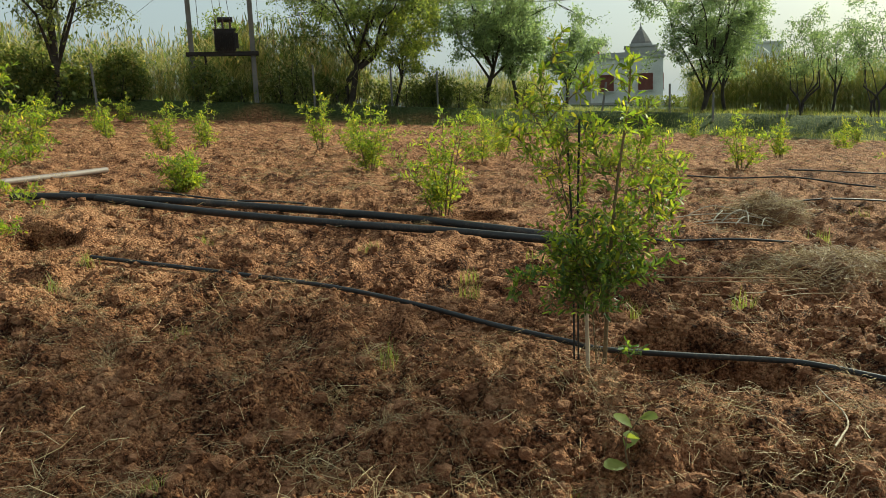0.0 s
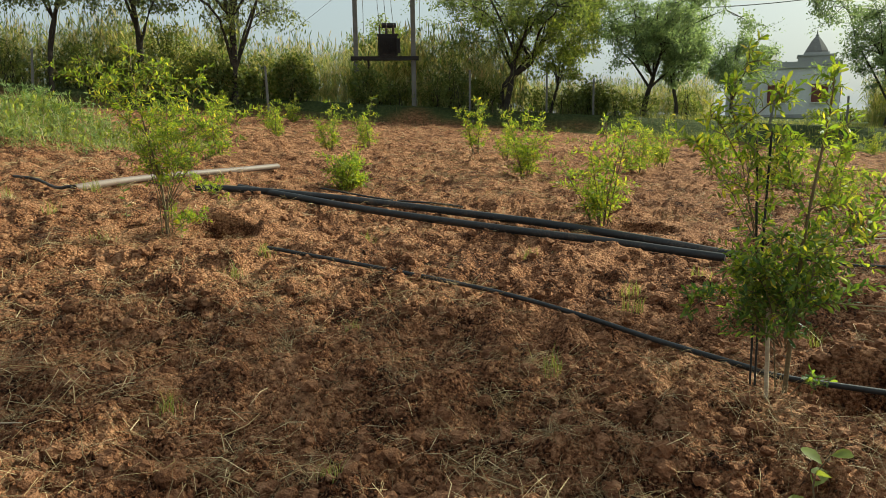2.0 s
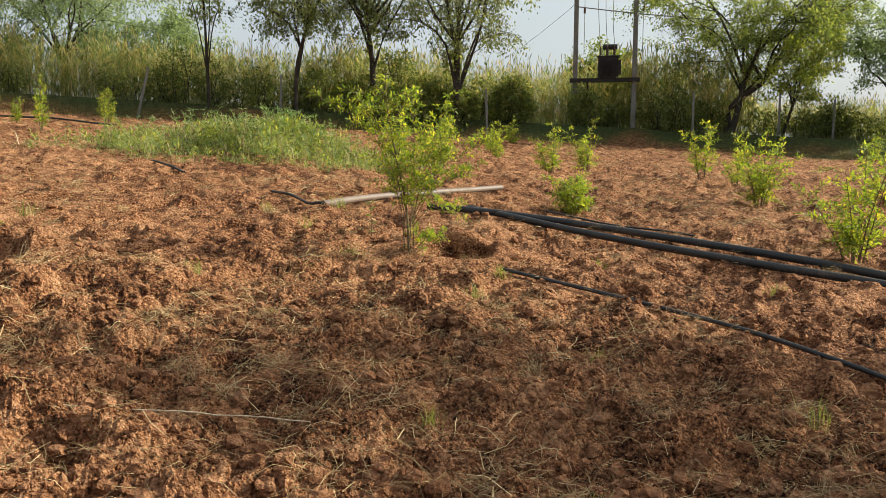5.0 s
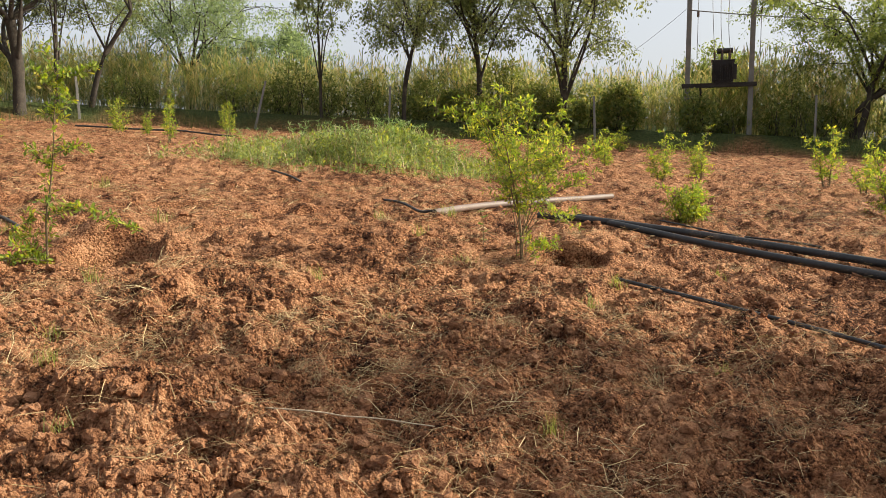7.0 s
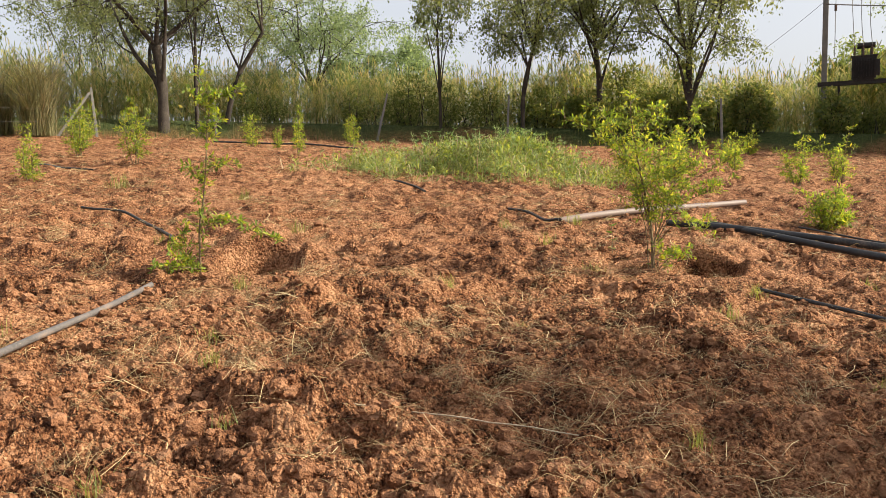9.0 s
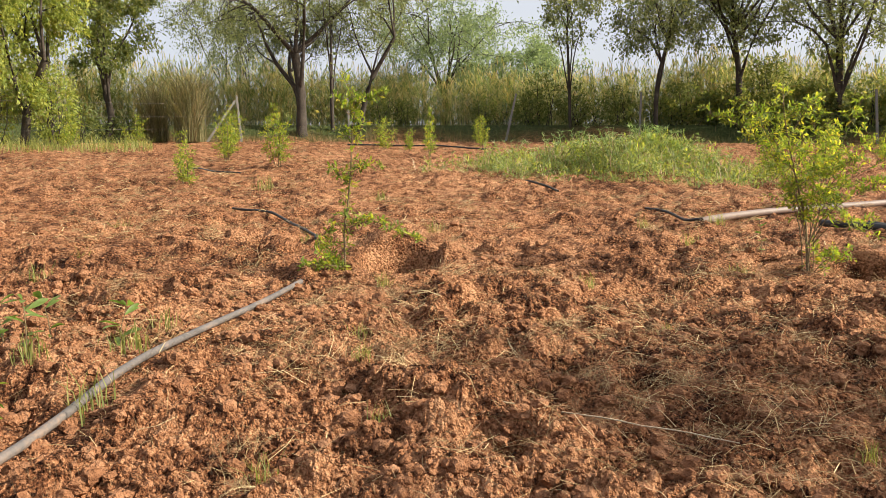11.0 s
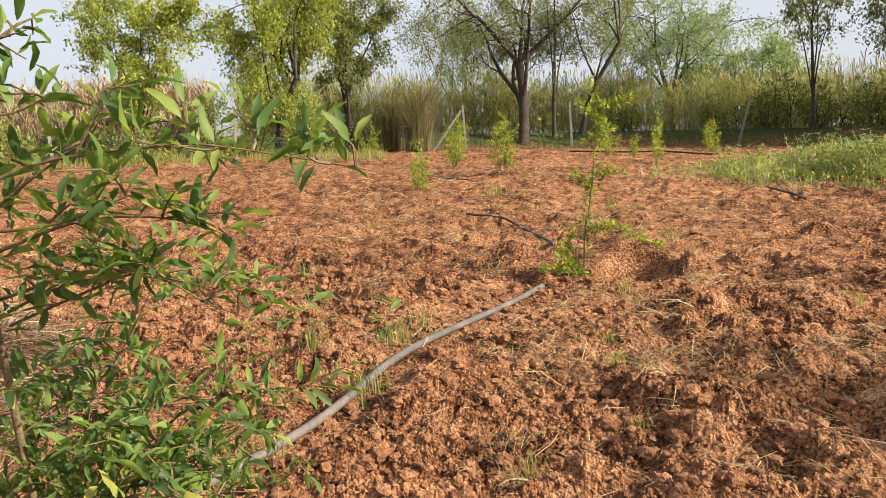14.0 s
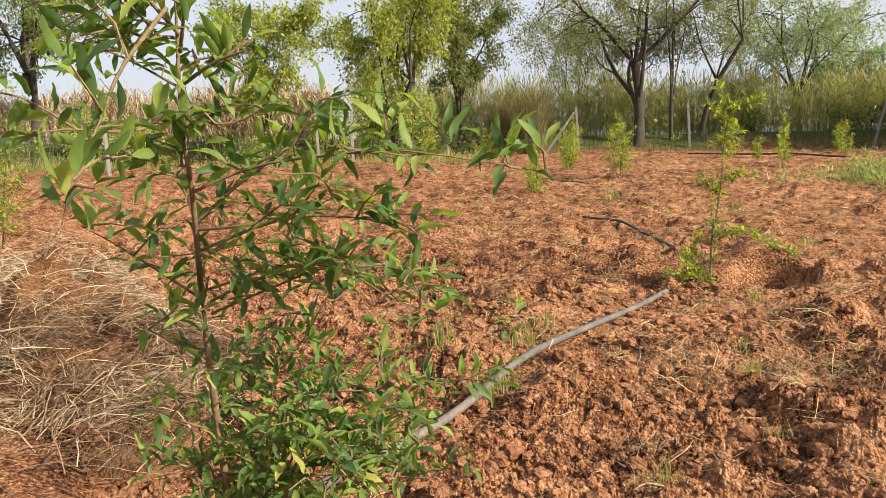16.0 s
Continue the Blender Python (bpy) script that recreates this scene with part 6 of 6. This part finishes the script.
def clods():
    x, y, d, r = field_points(19000, 201, 1.4, 5.5)
    x2, y2, d2, _ = field_points(12500, 202, 3.6, 22)
    keep = soft_noise(x2 * 1.1, y2 * 1.1, 203) + r.uniform(-0.35, 0.35, len(x2)) > -0.08
    x2, y2, d2 = x2[keep], y2[keep], d2[keep]
    x, y, d = np.concatenate([x, x2]), np.concatenate([y, y2]), np.concatenate([d, d2])
    t = (1 + 5 ** 0.5) / 2
    iv = unit(np.array([(-1, t, 0), (1, t, 0), (-1, -t, 0), (1, -t, 0), (0, -1, t), (0, 1, t), (0, -1, -t), (0, 1, -t), (t, 0, -1), (t, 0, 1), (-t, 0, -1), (-t, 0, 1)], float))
    jf = np.array([(0, 11, 5), (0, 5, 1), (0, 1, 7), (0, 7, 10), (0, 10, 11), (1, 5, 9), (5, 11, 4), (11, 10, 2), (10, 7, 6), (7, 1, 8), (3, 9, 4), (3, 4, 2), (3, 2, 6), (3, 6, 8), (3, 8, 9), (4, 9, 5), (2, 4, 11), (6, 2, 10), (8, 6, 7), (9, 8, 1)])
    # one step finer, for the large ones
    v, cache, f = [p for p in iv], {}, []
    def mid(a, b):
        k = (min(a, b), max(a, b))
        if k not in cache:
            cache[k] = len(v)
            v.append(unit(v[a] + v[b]))
        return cache[k]
    for a, b, c in jf:
        ab, bc, ca = mid(a, b), mid(b, c), mid(c, a)
        f += [(a, ab, ca), (b, bc, ab), (c, ca, bc), (ab, bc, ca)]
    fine_form = np.array(v), np.array(f)
    ov = np.array([(1, 0, 0), (-1, 0, 0), (0, 1, 0), (0, -1, 0), (0, 0, 1), (0, 0, -1)], float)
    of = np.array([(0, 2, 4), (2, 1, 4), (1, 3, 4), (3, 0, 4), (2, 0, 5), (1, 2, 5), (3, 1, 5), (0, 3, 5)])
    size = np.where(np.arange(len(x)) < 19000, np.minimum(0.0048 * (1 - r.random(len(x))) ** -0.55, 0.030), np.minimum(0.011 * (1 - r.random(len(x))) ** -0.5 * (1 + 0.015 * d), 0.036))
    z = soil(x, y)
    vs, fs, base = [], [], 0
    rank = np.where((size > 0.022) & (d < 5.0), 2, np.where(size * 3 / d > 0.0115, 1, 0))
    apart = np.argsort(np.where((size > 0.013) & (d < 5), d, 99))[:290]
    rank[apart] = 3
    lumps_ = []
    for k in range(8):
        v = fine_form[0] * (1 + 0.7 * (np.random.default_rng(50 + k).random((len(fine_form[0]), 1)) - 0.5)) * np.array([1.25, 0.9, 0.7])
        lumps_.append(fast_mesh("soil_clod", v, fine_form[1], CLOD, False))
    for i in apart:
        ob = new("soil_clod", lumps_[i % 8])
        ob.parent = field
        ob.matrix_local = Matrix.Translation((x[i], y[i], z[i] + 0.2 * size[i])) @ Matrix.Rotation(r.uniform(0, 6.28), 4, "Z") @ Matrix.Scale(size[i], 4)
    for k in range(24):
        v, f = ((ov, of), (iv, jf), fine_form)[k // 8]
        sel = np.where((np.arange(len(x)) % 8 == k % 8) & (rank == k // 8))[0]
        form = v * (1 + (0.5, 0.6, 0.7)[k // 8] * (np.random.default_rng(k).random((len(v), 1)) - 0.5)) * np.array([1.15, 0.9, 0.8])
        a = r.uniform(0, 6.28, len(sel))
        c, s = np.cos(a)[:, None], np.sin(a)[:, None]
        sz = size[sel, None]
        out = np.stack([(form[:, 0] * c - form[:, 1] * s) * sz + x[sel, None], (form[:, 0] * s + form[:, 1] * c) * sz + y[sel, None], form[None, :, 2] * sz + (z[sel] + 0.2 * size[sel])[:, None]], -1)
        vs.append(out.reshape(-1, 3))
        fs.append((f[None] + (np.arange(len(sel)) * len(v))[:, None, None]).reshape(-1, 3) + base)
        base += len(vs[-1])
    me = fast_mesh("soil_clods", np.concatenate(vs), np.concatenate(fs), FIELD_CLOD, False)
    tagged(new("soil_clods", me), "loose reddish-brown soil clods strewn over the field", "clod", kind="stuff")


clods()

STEM = (np.array([(0, 0.5, 0), (0, -0.5, 0), (0.5, -4.0, 0.10), (0.5, -3.0, 0.10), (1.0, 1.2, -0.03), (1.0, 1.7, -0.03)]) * (1, 0.018, 1), np.array([(0, 1, 2, 3), (3, 2, 4, 5)]))


def straw(name, x, y, z, length, label, seed, flat=0.28, mat=STRAW, wide=1.0):
    r = np.random.default_rng(seed)
    n = len(x)
    a = r.uniform(0, 6.28, n)
    ax = np.stack([np.cos(a), np.sin(a), r.normal(0.05, flat, n)], 1)
    p = np.stack([x, y, z], 1) - 0.5 * ax * length[:, None]
    acc = Acc()
    acc.add(*scatter((STEM[0] * (1, wide, 1), STEM[1]), p, ax, length, r=r))
    tagged(acc.part(name, mat), label, "straw", kind="stuff")


def litter():
    x, y, d, r = field_points(78000, 211, 1.3, 14)
    keep = soft_noise(x * 0.7, y * 0.7, 301) + 0.5 * soft_noise(x * 2.3, y * 2.3, 303) + r.uniform(-0.25, 0.25, len(x)) > -0.07
    x, y, d = x[keep], y[keep], d[keep]
    straw("straw_litter", x, y, soil(x, y) + r.uniform(0.004, 0.028, len(x)), (0.015 + 0.10 * r.random(len(x)) ** 1.7) * (1 + 0.03 * d), "dry straw and root litter scattered over the soil", 212, wide=0.85)
    x, y, d, r = field_points(40000, 217, 7.0, 29)
    keep = soft_noise(x * 0.5, y * 0.5, 301) + 0.6 * soft_noise(x * 1.7, y * 1.7, 303) + r.uniform(-0.3, 0.3, len(x)) > -0.03
    x, y, d = x[keep], y[keep], d[keep]
    straw("straw_wisps", x, y, soil(x, y) + r.uniform(0.005, 0.04, len(x)), r.uniform(0.03, 0.14, len(x)) * (0.7 + 0.06 * d), "pale wisps of dry straw over the far soil", 218, 0.3, STRAW, 2.4)
    # drifts
    xs, ys = [], []
    for px, py, sx, n in [(-0.95, 3.83, 0.16, 130), (-2.91, 2.02, 0.22, 160), (-2.33, 2.43, 0.14, 110), (-3.25, 1.97, 0.20, 90), (-4.22, 0.98, 0.24, 110), (-1.00, 2.21, 0.30, 110), (0.94, 2.26, 0.26, 110), (1.65, 3.69, 0.36, 150), (-0.88, 8.70, 0.39, 190),
                          (2.30, 5.00, 0.40, 200), (2.72, 5.60, 0.50, 150), (2.74, 7.49, 0.30, 120), (-3.14, 2.93, 0.29, 120), (-2.20, 1.60, 0.30, 220), (-1.70, 2.30, 0.30, 220), (-2.75, 2.85, 0.30, 200), (-2.05, 3.35, 0.34, 200), (-3.60, 2.30, 0.25, 160), (-2.60, 3.80, 0.30, 150), (-3.29, 4.72, 0.29, 90), (-21.51, 12.11, 0.56, 260)]:
        xs.append(r.normal(px, sx, n))
        ys.append(r.normal(py, sx * 0.6, n))
    x, y = np.concatenate(xs), np.concatenate(ys)
    straw("straw_drift", x, y, soil(x, y) + r.uniform(0.0, 0.06, len(x)), r.uniform(0.04, 0.17, len(x)), "drifts of dry yellow straw lying on the soil", 213, 0.35)


litter()


def tangle():
    """Clumps of pulled dry grass: many thin curved fibres, bent out from a root."""
    r = np.random.default_rng(215)
    x, y, d, _ = field_points(520, 216, 1.5, 13)
    keep = soft_noise(x * 0.7, y * 0.7, 301) + r.uniform(-0.3, 0.3, len(x)) > -0.05
    x, y, d = x[keep], y[keep], d[keep]
    k = 46
    s = np.repeat(r.uniform(0.04, 0.13, len(x)) * (1 + 0.02 * d), k)
    a = np.repeat(r.uniform(0, 6.28, len(x)), k) + r.normal(0, 0.9, len(s))
    px, py = np.repeat(x, k) + r.normal(0, 0.35, len(s)) * s, np.repeat(y, k) + r.normal(0, 0.35, len(s)) * s
    ax = np.stack([np.cos(a), np.sin(a), np.abs(r.normal(0.05, 0.35, len(s)))], 1)
    acc = Acc()
    acc.add(*scatter((STEM[0] * (1, 0.7, 1.6), STEM[1]), np.stack([px, py, soil(px, py) + r.uniform(0.0, 0.03, len(s))], 1), ax, s * r.uniform(0.5, 1.5, len(s)), r=r))
    tagged(acc.part("dry_grass_clumps", STRAW), "tangled clumps of pulled dry grass on the soil", "straw", kind="stuff")


tangle()


def curled(bow, side, n=5):
    """A thin flat straw that bows up and to the side."""
    u = np.linspace(0, 1, n)
    mid = np.stack([u, side * np.sin(u * 3.1) + 0.3 * side * np.sin(u * 7), bow * np.sin(u * 3.14)], 1)
    return np.concatenate([mid - (0, 0.006, 0), mid + (0, 0.006, 0)]), np.array([(k, k + 1, n + k + 1, n + k) for k in range(n - 1)])


def straw_heap():
    r = np.random.default_rng(221)
    def top(x, y):
        k = 0.0
        for px, py, a, b, h in ((-4.55, -1.12, 0.50, 0.42, 0.46), (-3.95, -1.00, 0.48, 0.36, 0.26), (-4.30, -0.72, 0.42, 0.30, 0.26), (-5.20, -1.55, 0.65, 0.50, 0.22), (-3.55, -0.68, 0.34, 0.26, 0.13), (-6.42, -1.60, 0.87, 0.49, 0.13)):
            k = np.maximum(k, h * np.exp(-((x - px) / a) ** 2 - ((y - py) / b) ** 2))
        return k
    gx, gy = np.meshgrid(np.linspace(-8.2, -2.9, 200), np.linspace(-2.6, -0.1, 100))
    z = lie(gx, gy) + top(gx, gy) * (1 + 1.1 * soft_noise(gx * 3, gy * 3, 6) + 0.9 * soft_noise(gx * 6, gy * 6, 7)) + 0.07 * soft_noise(gx * 14, gy * 14, 17) + 0.45 * lumps(gx, gy, 0.09, 18) + 0.03 * soft_noise(gx * 40, gy * 40, 27) - 0.10 - 0.25 * np.clip(1 - top(gx, gy) / 0.07, 0, 1)
    v = np.stack([gx, gy, z], -1).reshape(-1, 3)
    i, j = np.arange(99)[:, None] * 200, np.arange(199)[None]
    f = np.stack([i + j, i + j + 1, i + 200 + j + 1, i + 200 + j], -1).reshape(-1, 4)
    ob = thing("straw_heap", -4.7, -1.25, float(lie(np.array([-4.7]), np.array([-1.25]))[0]), "long heap of dry matted straw and roots", "straw")
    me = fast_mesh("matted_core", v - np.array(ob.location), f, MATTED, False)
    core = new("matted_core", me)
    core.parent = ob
    n = 56000
    x, y = r.uniform(-8.0, -3.0, n), r.uniform(-2.4, -0.3, n)
    keep = top(x, y) > r.uniform(0.01, 0.12, n)
    x, y = x[keep], y[keep]
    gap = soft_noise(x * 3.2, y * 3.2, 45) + 0.7 * soft_noise(x * 8, y * 8, 46) + r.uniform(-0.2, 0.2, len(x)) > -0.32
    x, y = x[gap], y[gap]
    a = 14 * soft_noise(x * 1.9, y * 1.9, 44) + r.normal(0, 0.55, len(x))
    ln = 0.07 + 0.26 * r.random(len(x)) ** 1.5
    ax = np.stack([np.cos(a), np.sin(a), r.normal(0, 0.22, len(x))], 1)
    p = np.stack([x, y, lie(x, y) + top(x, y) * (1 + 1.1 * soft_noise(x * 3, y * 3, 6) + 0.9 * soft_noise(x * 6, y * 6, 7)) + r.uniform(-0.04, 0.03, len(x))], 1) - 0.5 * ax * ln[:, None] - np.array(ob.location)
    pale = soft_noise(x * 2.6, y * 2.6, 48) + 0.6 * soft_noise(x * 6, y * 6, 49) + 0.9 * (top(x, y) - 0.22) + r.uniform(-0.12, 0.12, len(x)) > 0.02
    for name, mat, sel in (("brown_straw", HEAP_STRAW, ~pale), ("pale_straw", PALE_STRAW, pale)):
        acc = Acc()
        for k, (bow, side) in enumerate(((0.10, 0.06), (0.16, -0.12), (0.05, 0.16), (0.20, 0.02))):
            q = sel & (np.arange(len(x)) % 4 == k)
            acc.add(*scatter(curled(bow, side), p[q], ax[q], ln[q], r=r))
        tagged(acc.part(name, mat, ob), kind="stuff")


straw_heap()


def straw_mound(x, y, a, b, h, n, label, seed):
    """A low dome of pulled dry grass, its fibres bent round it."""
    r = np.random.default_rng(seed)
    z0 = float(lie(np.array([x]), np.array([y]))[0])
    ob = thing("straw_mound", x, y, z0, label, "straw", "straw mounds")
    def top(u, v):
        return h * np.maximum(1 - (u / a) ** 2 - (v / b) ** 2, -0.4) * (1 + 0.7 * soft_noise((u + x) * 4, (v + y) * 4, seed)) + 0.05 * soft_noise((u + x) * 11, (v + y) * 11, seed + 1)
    g = np.linspace(-1.1, 1.1, 44)
    gu, gv = np.meshgrid(g * a, g * b)
    v = np.stack([gu, gv, top(gu, gv) - 0.02 + 0.02 * soft_noise(gu * 30, gv * 30, 5)], -1).reshape(-1, 3)
    i, j = np.arange(43)[:, None] * 44, np.arange(43)[None]
    acc = Acc()
    acc.add(v, np.stack([i + j, i + j + 1, i + 45 + j, i + 44 + j], -1).reshape(-1, 4))
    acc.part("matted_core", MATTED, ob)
    for name, k, mat, rise in (("dark_straw", int(n * 0.25), HEAP_STRAW, 0.010), ("loose_straw", int(n * 0.6), STRAW, 0.018)):
        q, s = r.uniform(0, 6.28, k), np.sqrt(r.random(k)) * 1.12
        u, w = a * s * np.cos(q), b * s * np.sin(q)
        t = 9 * soft_noise((u + x) * 2.2, (w + y) * 2.2, seed + 3) + q + 1.4 + r.normal(0, 0.5, k)
        ln = 0.06 + 0.20 * r.random(k) ** 1.4
        ax = np.stack([np.cos(t), np.sin(t), r.normal(0, 0.30, k)], 1)
        p = np.stack([u, w, top(u, w) + r.uniform(-0.01, rise * 2, k)], 1) - 0.5 * ax * ln[:, None]
        acc = Acc()
        for m, (bow, side) in enumerate(((0.10, 0.06), (0.16, -0.12), (0.05, 0.16))):
            acc.add(*scatter(curled(bow, side), p[m::3], ax[m::3], ln[m::3], r=r))
        tagged(acc.part(name, mat, ob), kind="stuff")


straw_mound(3.16, 7.86, 0.42, 0.40, 0.26, 4200, "rounded mound of pulled brown dry grass", 224)
straw_mound(2.45, 5.25, 0.72, 0.36, 0.11, 4200, "flat mound of pale and brown dry straw", 226)


def tufts():
    """Small tufts of green grass between the clods, each a thing."""
    r = np.random.default_rng(231)
    spots = [(-2.09, 4.06, 0.10), (0.83, 4.00, 0.12), (3.14, 6.71, 0.14), (4.37, 8.33, 0.17), (0.04, 4.79, 0.10), (0.01, 4.24, 0.10), (-0.37, 3.15, 0.11), (-3.94, 0.93, 0.16), (-5.60, 0.92, 0.13), (-2.16, 4.64, 0.10), (-3.37, 0.62, 0.15), (-3.85, 0.54, 0.14), (-4.30, 1.22, 0.12), (-1.55, 2.40, 0.08), (-1.20, 3.29, 0.07),
             (-4.76, 6.75, 0.17), (-5.17, 6.18, 0.15), (-3.38, 4.86, 0.13), (-4.11, 5.33, 0.14), (-2.68, 1.39, 0.10), (-3.11, 1.58, 0.08), (1.39, 3.98, 0.12), (1.98, 3.30, 0.12), (0.21, 2.24, 0.07), (-6.15, 3.02, 0.09), (-4.45, 2.61, 0.11), (-3.59, 3.49, 0.09), (-1.86, 5.83, 0.11), (-0.60, 5.34, 0.10), (0.50, 5.21, 0.10),
             (-8.13, 2.15, 0.17), (-6.66, 1.43, 0.15), (-8.71, 5.49, 0.18), (-10.90, 4.99, 0.23), (-5.85, 4.14, 0.13), (-3.00, 0.20, 0.13), (-2.60, 0.90, 0.10), (1.67, 2.69, 0.12), (2.71, 4.04, 0.15), (-0.90, 2.07, 0.07), (-3.54, 1.86, 0.09), (-2.85, 3.23, 0.08)]
    for i, (x, y, s) in enumerate(spots):
        n = 34
        a, t = r.uniform(0, 6.28, n), np.abs(r.normal(0, 0.55, n))
        ax = np.stack([np.cos(a) * t, np.sin(a) * t, np.ones(n)], 1)
        p = np.stack([r.normal(0, s * 0.3, n), r.normal(0, s * 0.3, n), np.full(n, -0.01)], 1)
        acc = Acc()
        acc.add(*scatter(BLADE, p, ax, s * r.uniform(0.5, 1.2, n), up=-np.stack([np.cos(a), np.sin(a), np.full(n, 0.2)], 1), r=r))
        ob = thing("grass_tuft", x, y, at(x, y), "small tuft of green grass among the clods", "grass", "grass tufts")
        tagged(acc.part("blade_mass", VERGE_GRASS, ob), kind="stuff")


tufts()


def weed(x, y, high, leaves, leaf_len, mat, label, seed, broad=1.9):
    """A small broad-leaved weed: one stem and a few leaves."""
    r = np.random.default_rng(seed)
    ob = thing("weed", x, y, at(x, y), label, "weed", "small weeds")
    line = smooth_line([(0, 0, -0.03), (r.normal(0, 0.01), r.normal(0, 0.01), high * 0.5), (r.normal(0, 0.02), r.normal(0, 0.02), high)], 6)
    acc = Acc()
    acc.add(*tube(line, np.linspace(0.0035, 0.0015, 6), 5))
    acc.part("stem", TWIG, ob)
    tv = LEAF_FINE[0] * (1, broad, 1)
    for i in range(leaves):
        a = i * 2.4 + r.uniform(-0.4, 0.4)
        lf = Acc()
        lf.add(*scatter((tv, LEAF_FINE[1]), line[[5 - (i % 5)]], np.array([[math.cos(a), math.sin(a), r.uniform(0.1, 0.7)]]), np.array([leaf_len * r.uniform(0.7, 1.2)]), r=r))
        lf.part("leaf", mat, ob, smooth=True)


weed(0.38, 2.31, 0.15, 6, 0.07, LIGHT_LEAF, "small seedling with broad yellow-green leaves", 241)
weed(0.21, 2.16, 0.05, 6, 0.06, GRASS, "low green weed pressed to the soil", 242)
weed(-3.51, 5.33, 0.26, 26, 0.05, POM_DARK, "low leafy green shoot beside the sapling", 249, 0.8)
for i, (x, y) in enumerate([(-4.25, 0.70), (-3.95, 0.55), (-4.1, 0.95), (-3.7, 0.35), (-4.45, 0.55), (-3.5, 0.2)]):
    weed(x, y, 0.22, 11, 0.095, POM_DARK, "leafy green shoot growing from the soil", 243 + i, 0.9)


def stick(pts, radius, label, mat=DRY_STICK, bow=0.0):
    p = smooth_line([(a, b, 0) for a, b in pts], 14)
    r = np.random.default_rng(int(abs(pts[0][0]) * 1000))
    p[:, 2] = soil(p[:, 0], p[:, 1]).mean() * 0.6 + 0.4 * lie(p[:, 0], p[:, 1]) + 0.05 + 0.002 * r.normal(0, 1, 14) + bow * np.sin(np.linspace(0.2, 3.1, 14))
    acc = Acc()
    acc.add(*tube(p - p[0], np.linspace(radius, radius * 0.5, 14), 6))
    ob = acc.part("dry_stick", mat, None, label, True)
    ob.matrix_world = Matrix.Translation(p[0])
    tagged(ob, category="stick", group="dry sticks")


STK = "pale dry bare root stick lying on the soil"
for pts, rad in [([(1.30, 2.32), (1.27, 2.52), (1.56, 2.84)], 0.006),
                 ([(-2.53, 1.74), (-2.19, 1.87), (-1.75, 2.02)], 0.0035), ([(0.99, 2.36), (1.14, 2.57), (1.19, 2.87)], 0.004), ([(-4.16, -0.59), (-4.54, -0.69), (-4.92, -0.59)], 0.006)]:
    stick(pts, rad, STK)
for pts, rad, bow in [([(1.80, 7.10), (2.25, 7.30), (2.85, 7.72)], 0.008, 0.05), ([(1.92, 7.00), (2.40, 7.28), (2.78, 7.50)], 0.007, 0.02), ([(2.30, 7.62), (2.60, 7.70), (3.00, 7.55)], 0.007, 0.10), ([(2.42, 7.30), (2.62, 7.58), (2.70, 7.95)], 0.009, 0.09),
                      ([(2.50, 7.28), (2.72, 7.40), (2.86, 7.70)], 0.008, 0.12), ([(2.62, 7.25), (2.80, 7.42), (3.02, 7.40)], 0.009, 0.07), ([(2.46, 7.48), (2.66, 7.36), (2.92, 7.30)], 0.008, 0.03), ([(2.72, 7.20), (2.78, 7.44), (2.66, 7.66)], 0.008, 0.10), ([(2.85, 7.22), (2.96, 7.38), (3.12, 7.44)], 0.007, 0.06),
                      ([(2.20, 7.18), (2.52, 7.22), (2.90, 7.12)], 0.006, 0.02)]:
    stick(pts, rad * 0.75, "bleached bowed stalk beside the straw mound", BLEACHED, bow)
for pts, rad in [([(1.22, 4.92), (1.66, 4.88), (2.12, 4.84)], 0.006), ([(1.34, 4.84), (1.72, 4.80), (2.06, 4.72)], 0.005), ([(1.25, 4.42), (1.62, 4.46), (1.98, 4.56)], 0.006), ([(1.75, 4.52), (2.05, 4.60), (2.40, 4.60)], 0.005)]:
    stick(pts, rad * 0.8, "long dry yellow stalk lying on the soil", CROP_DRY)
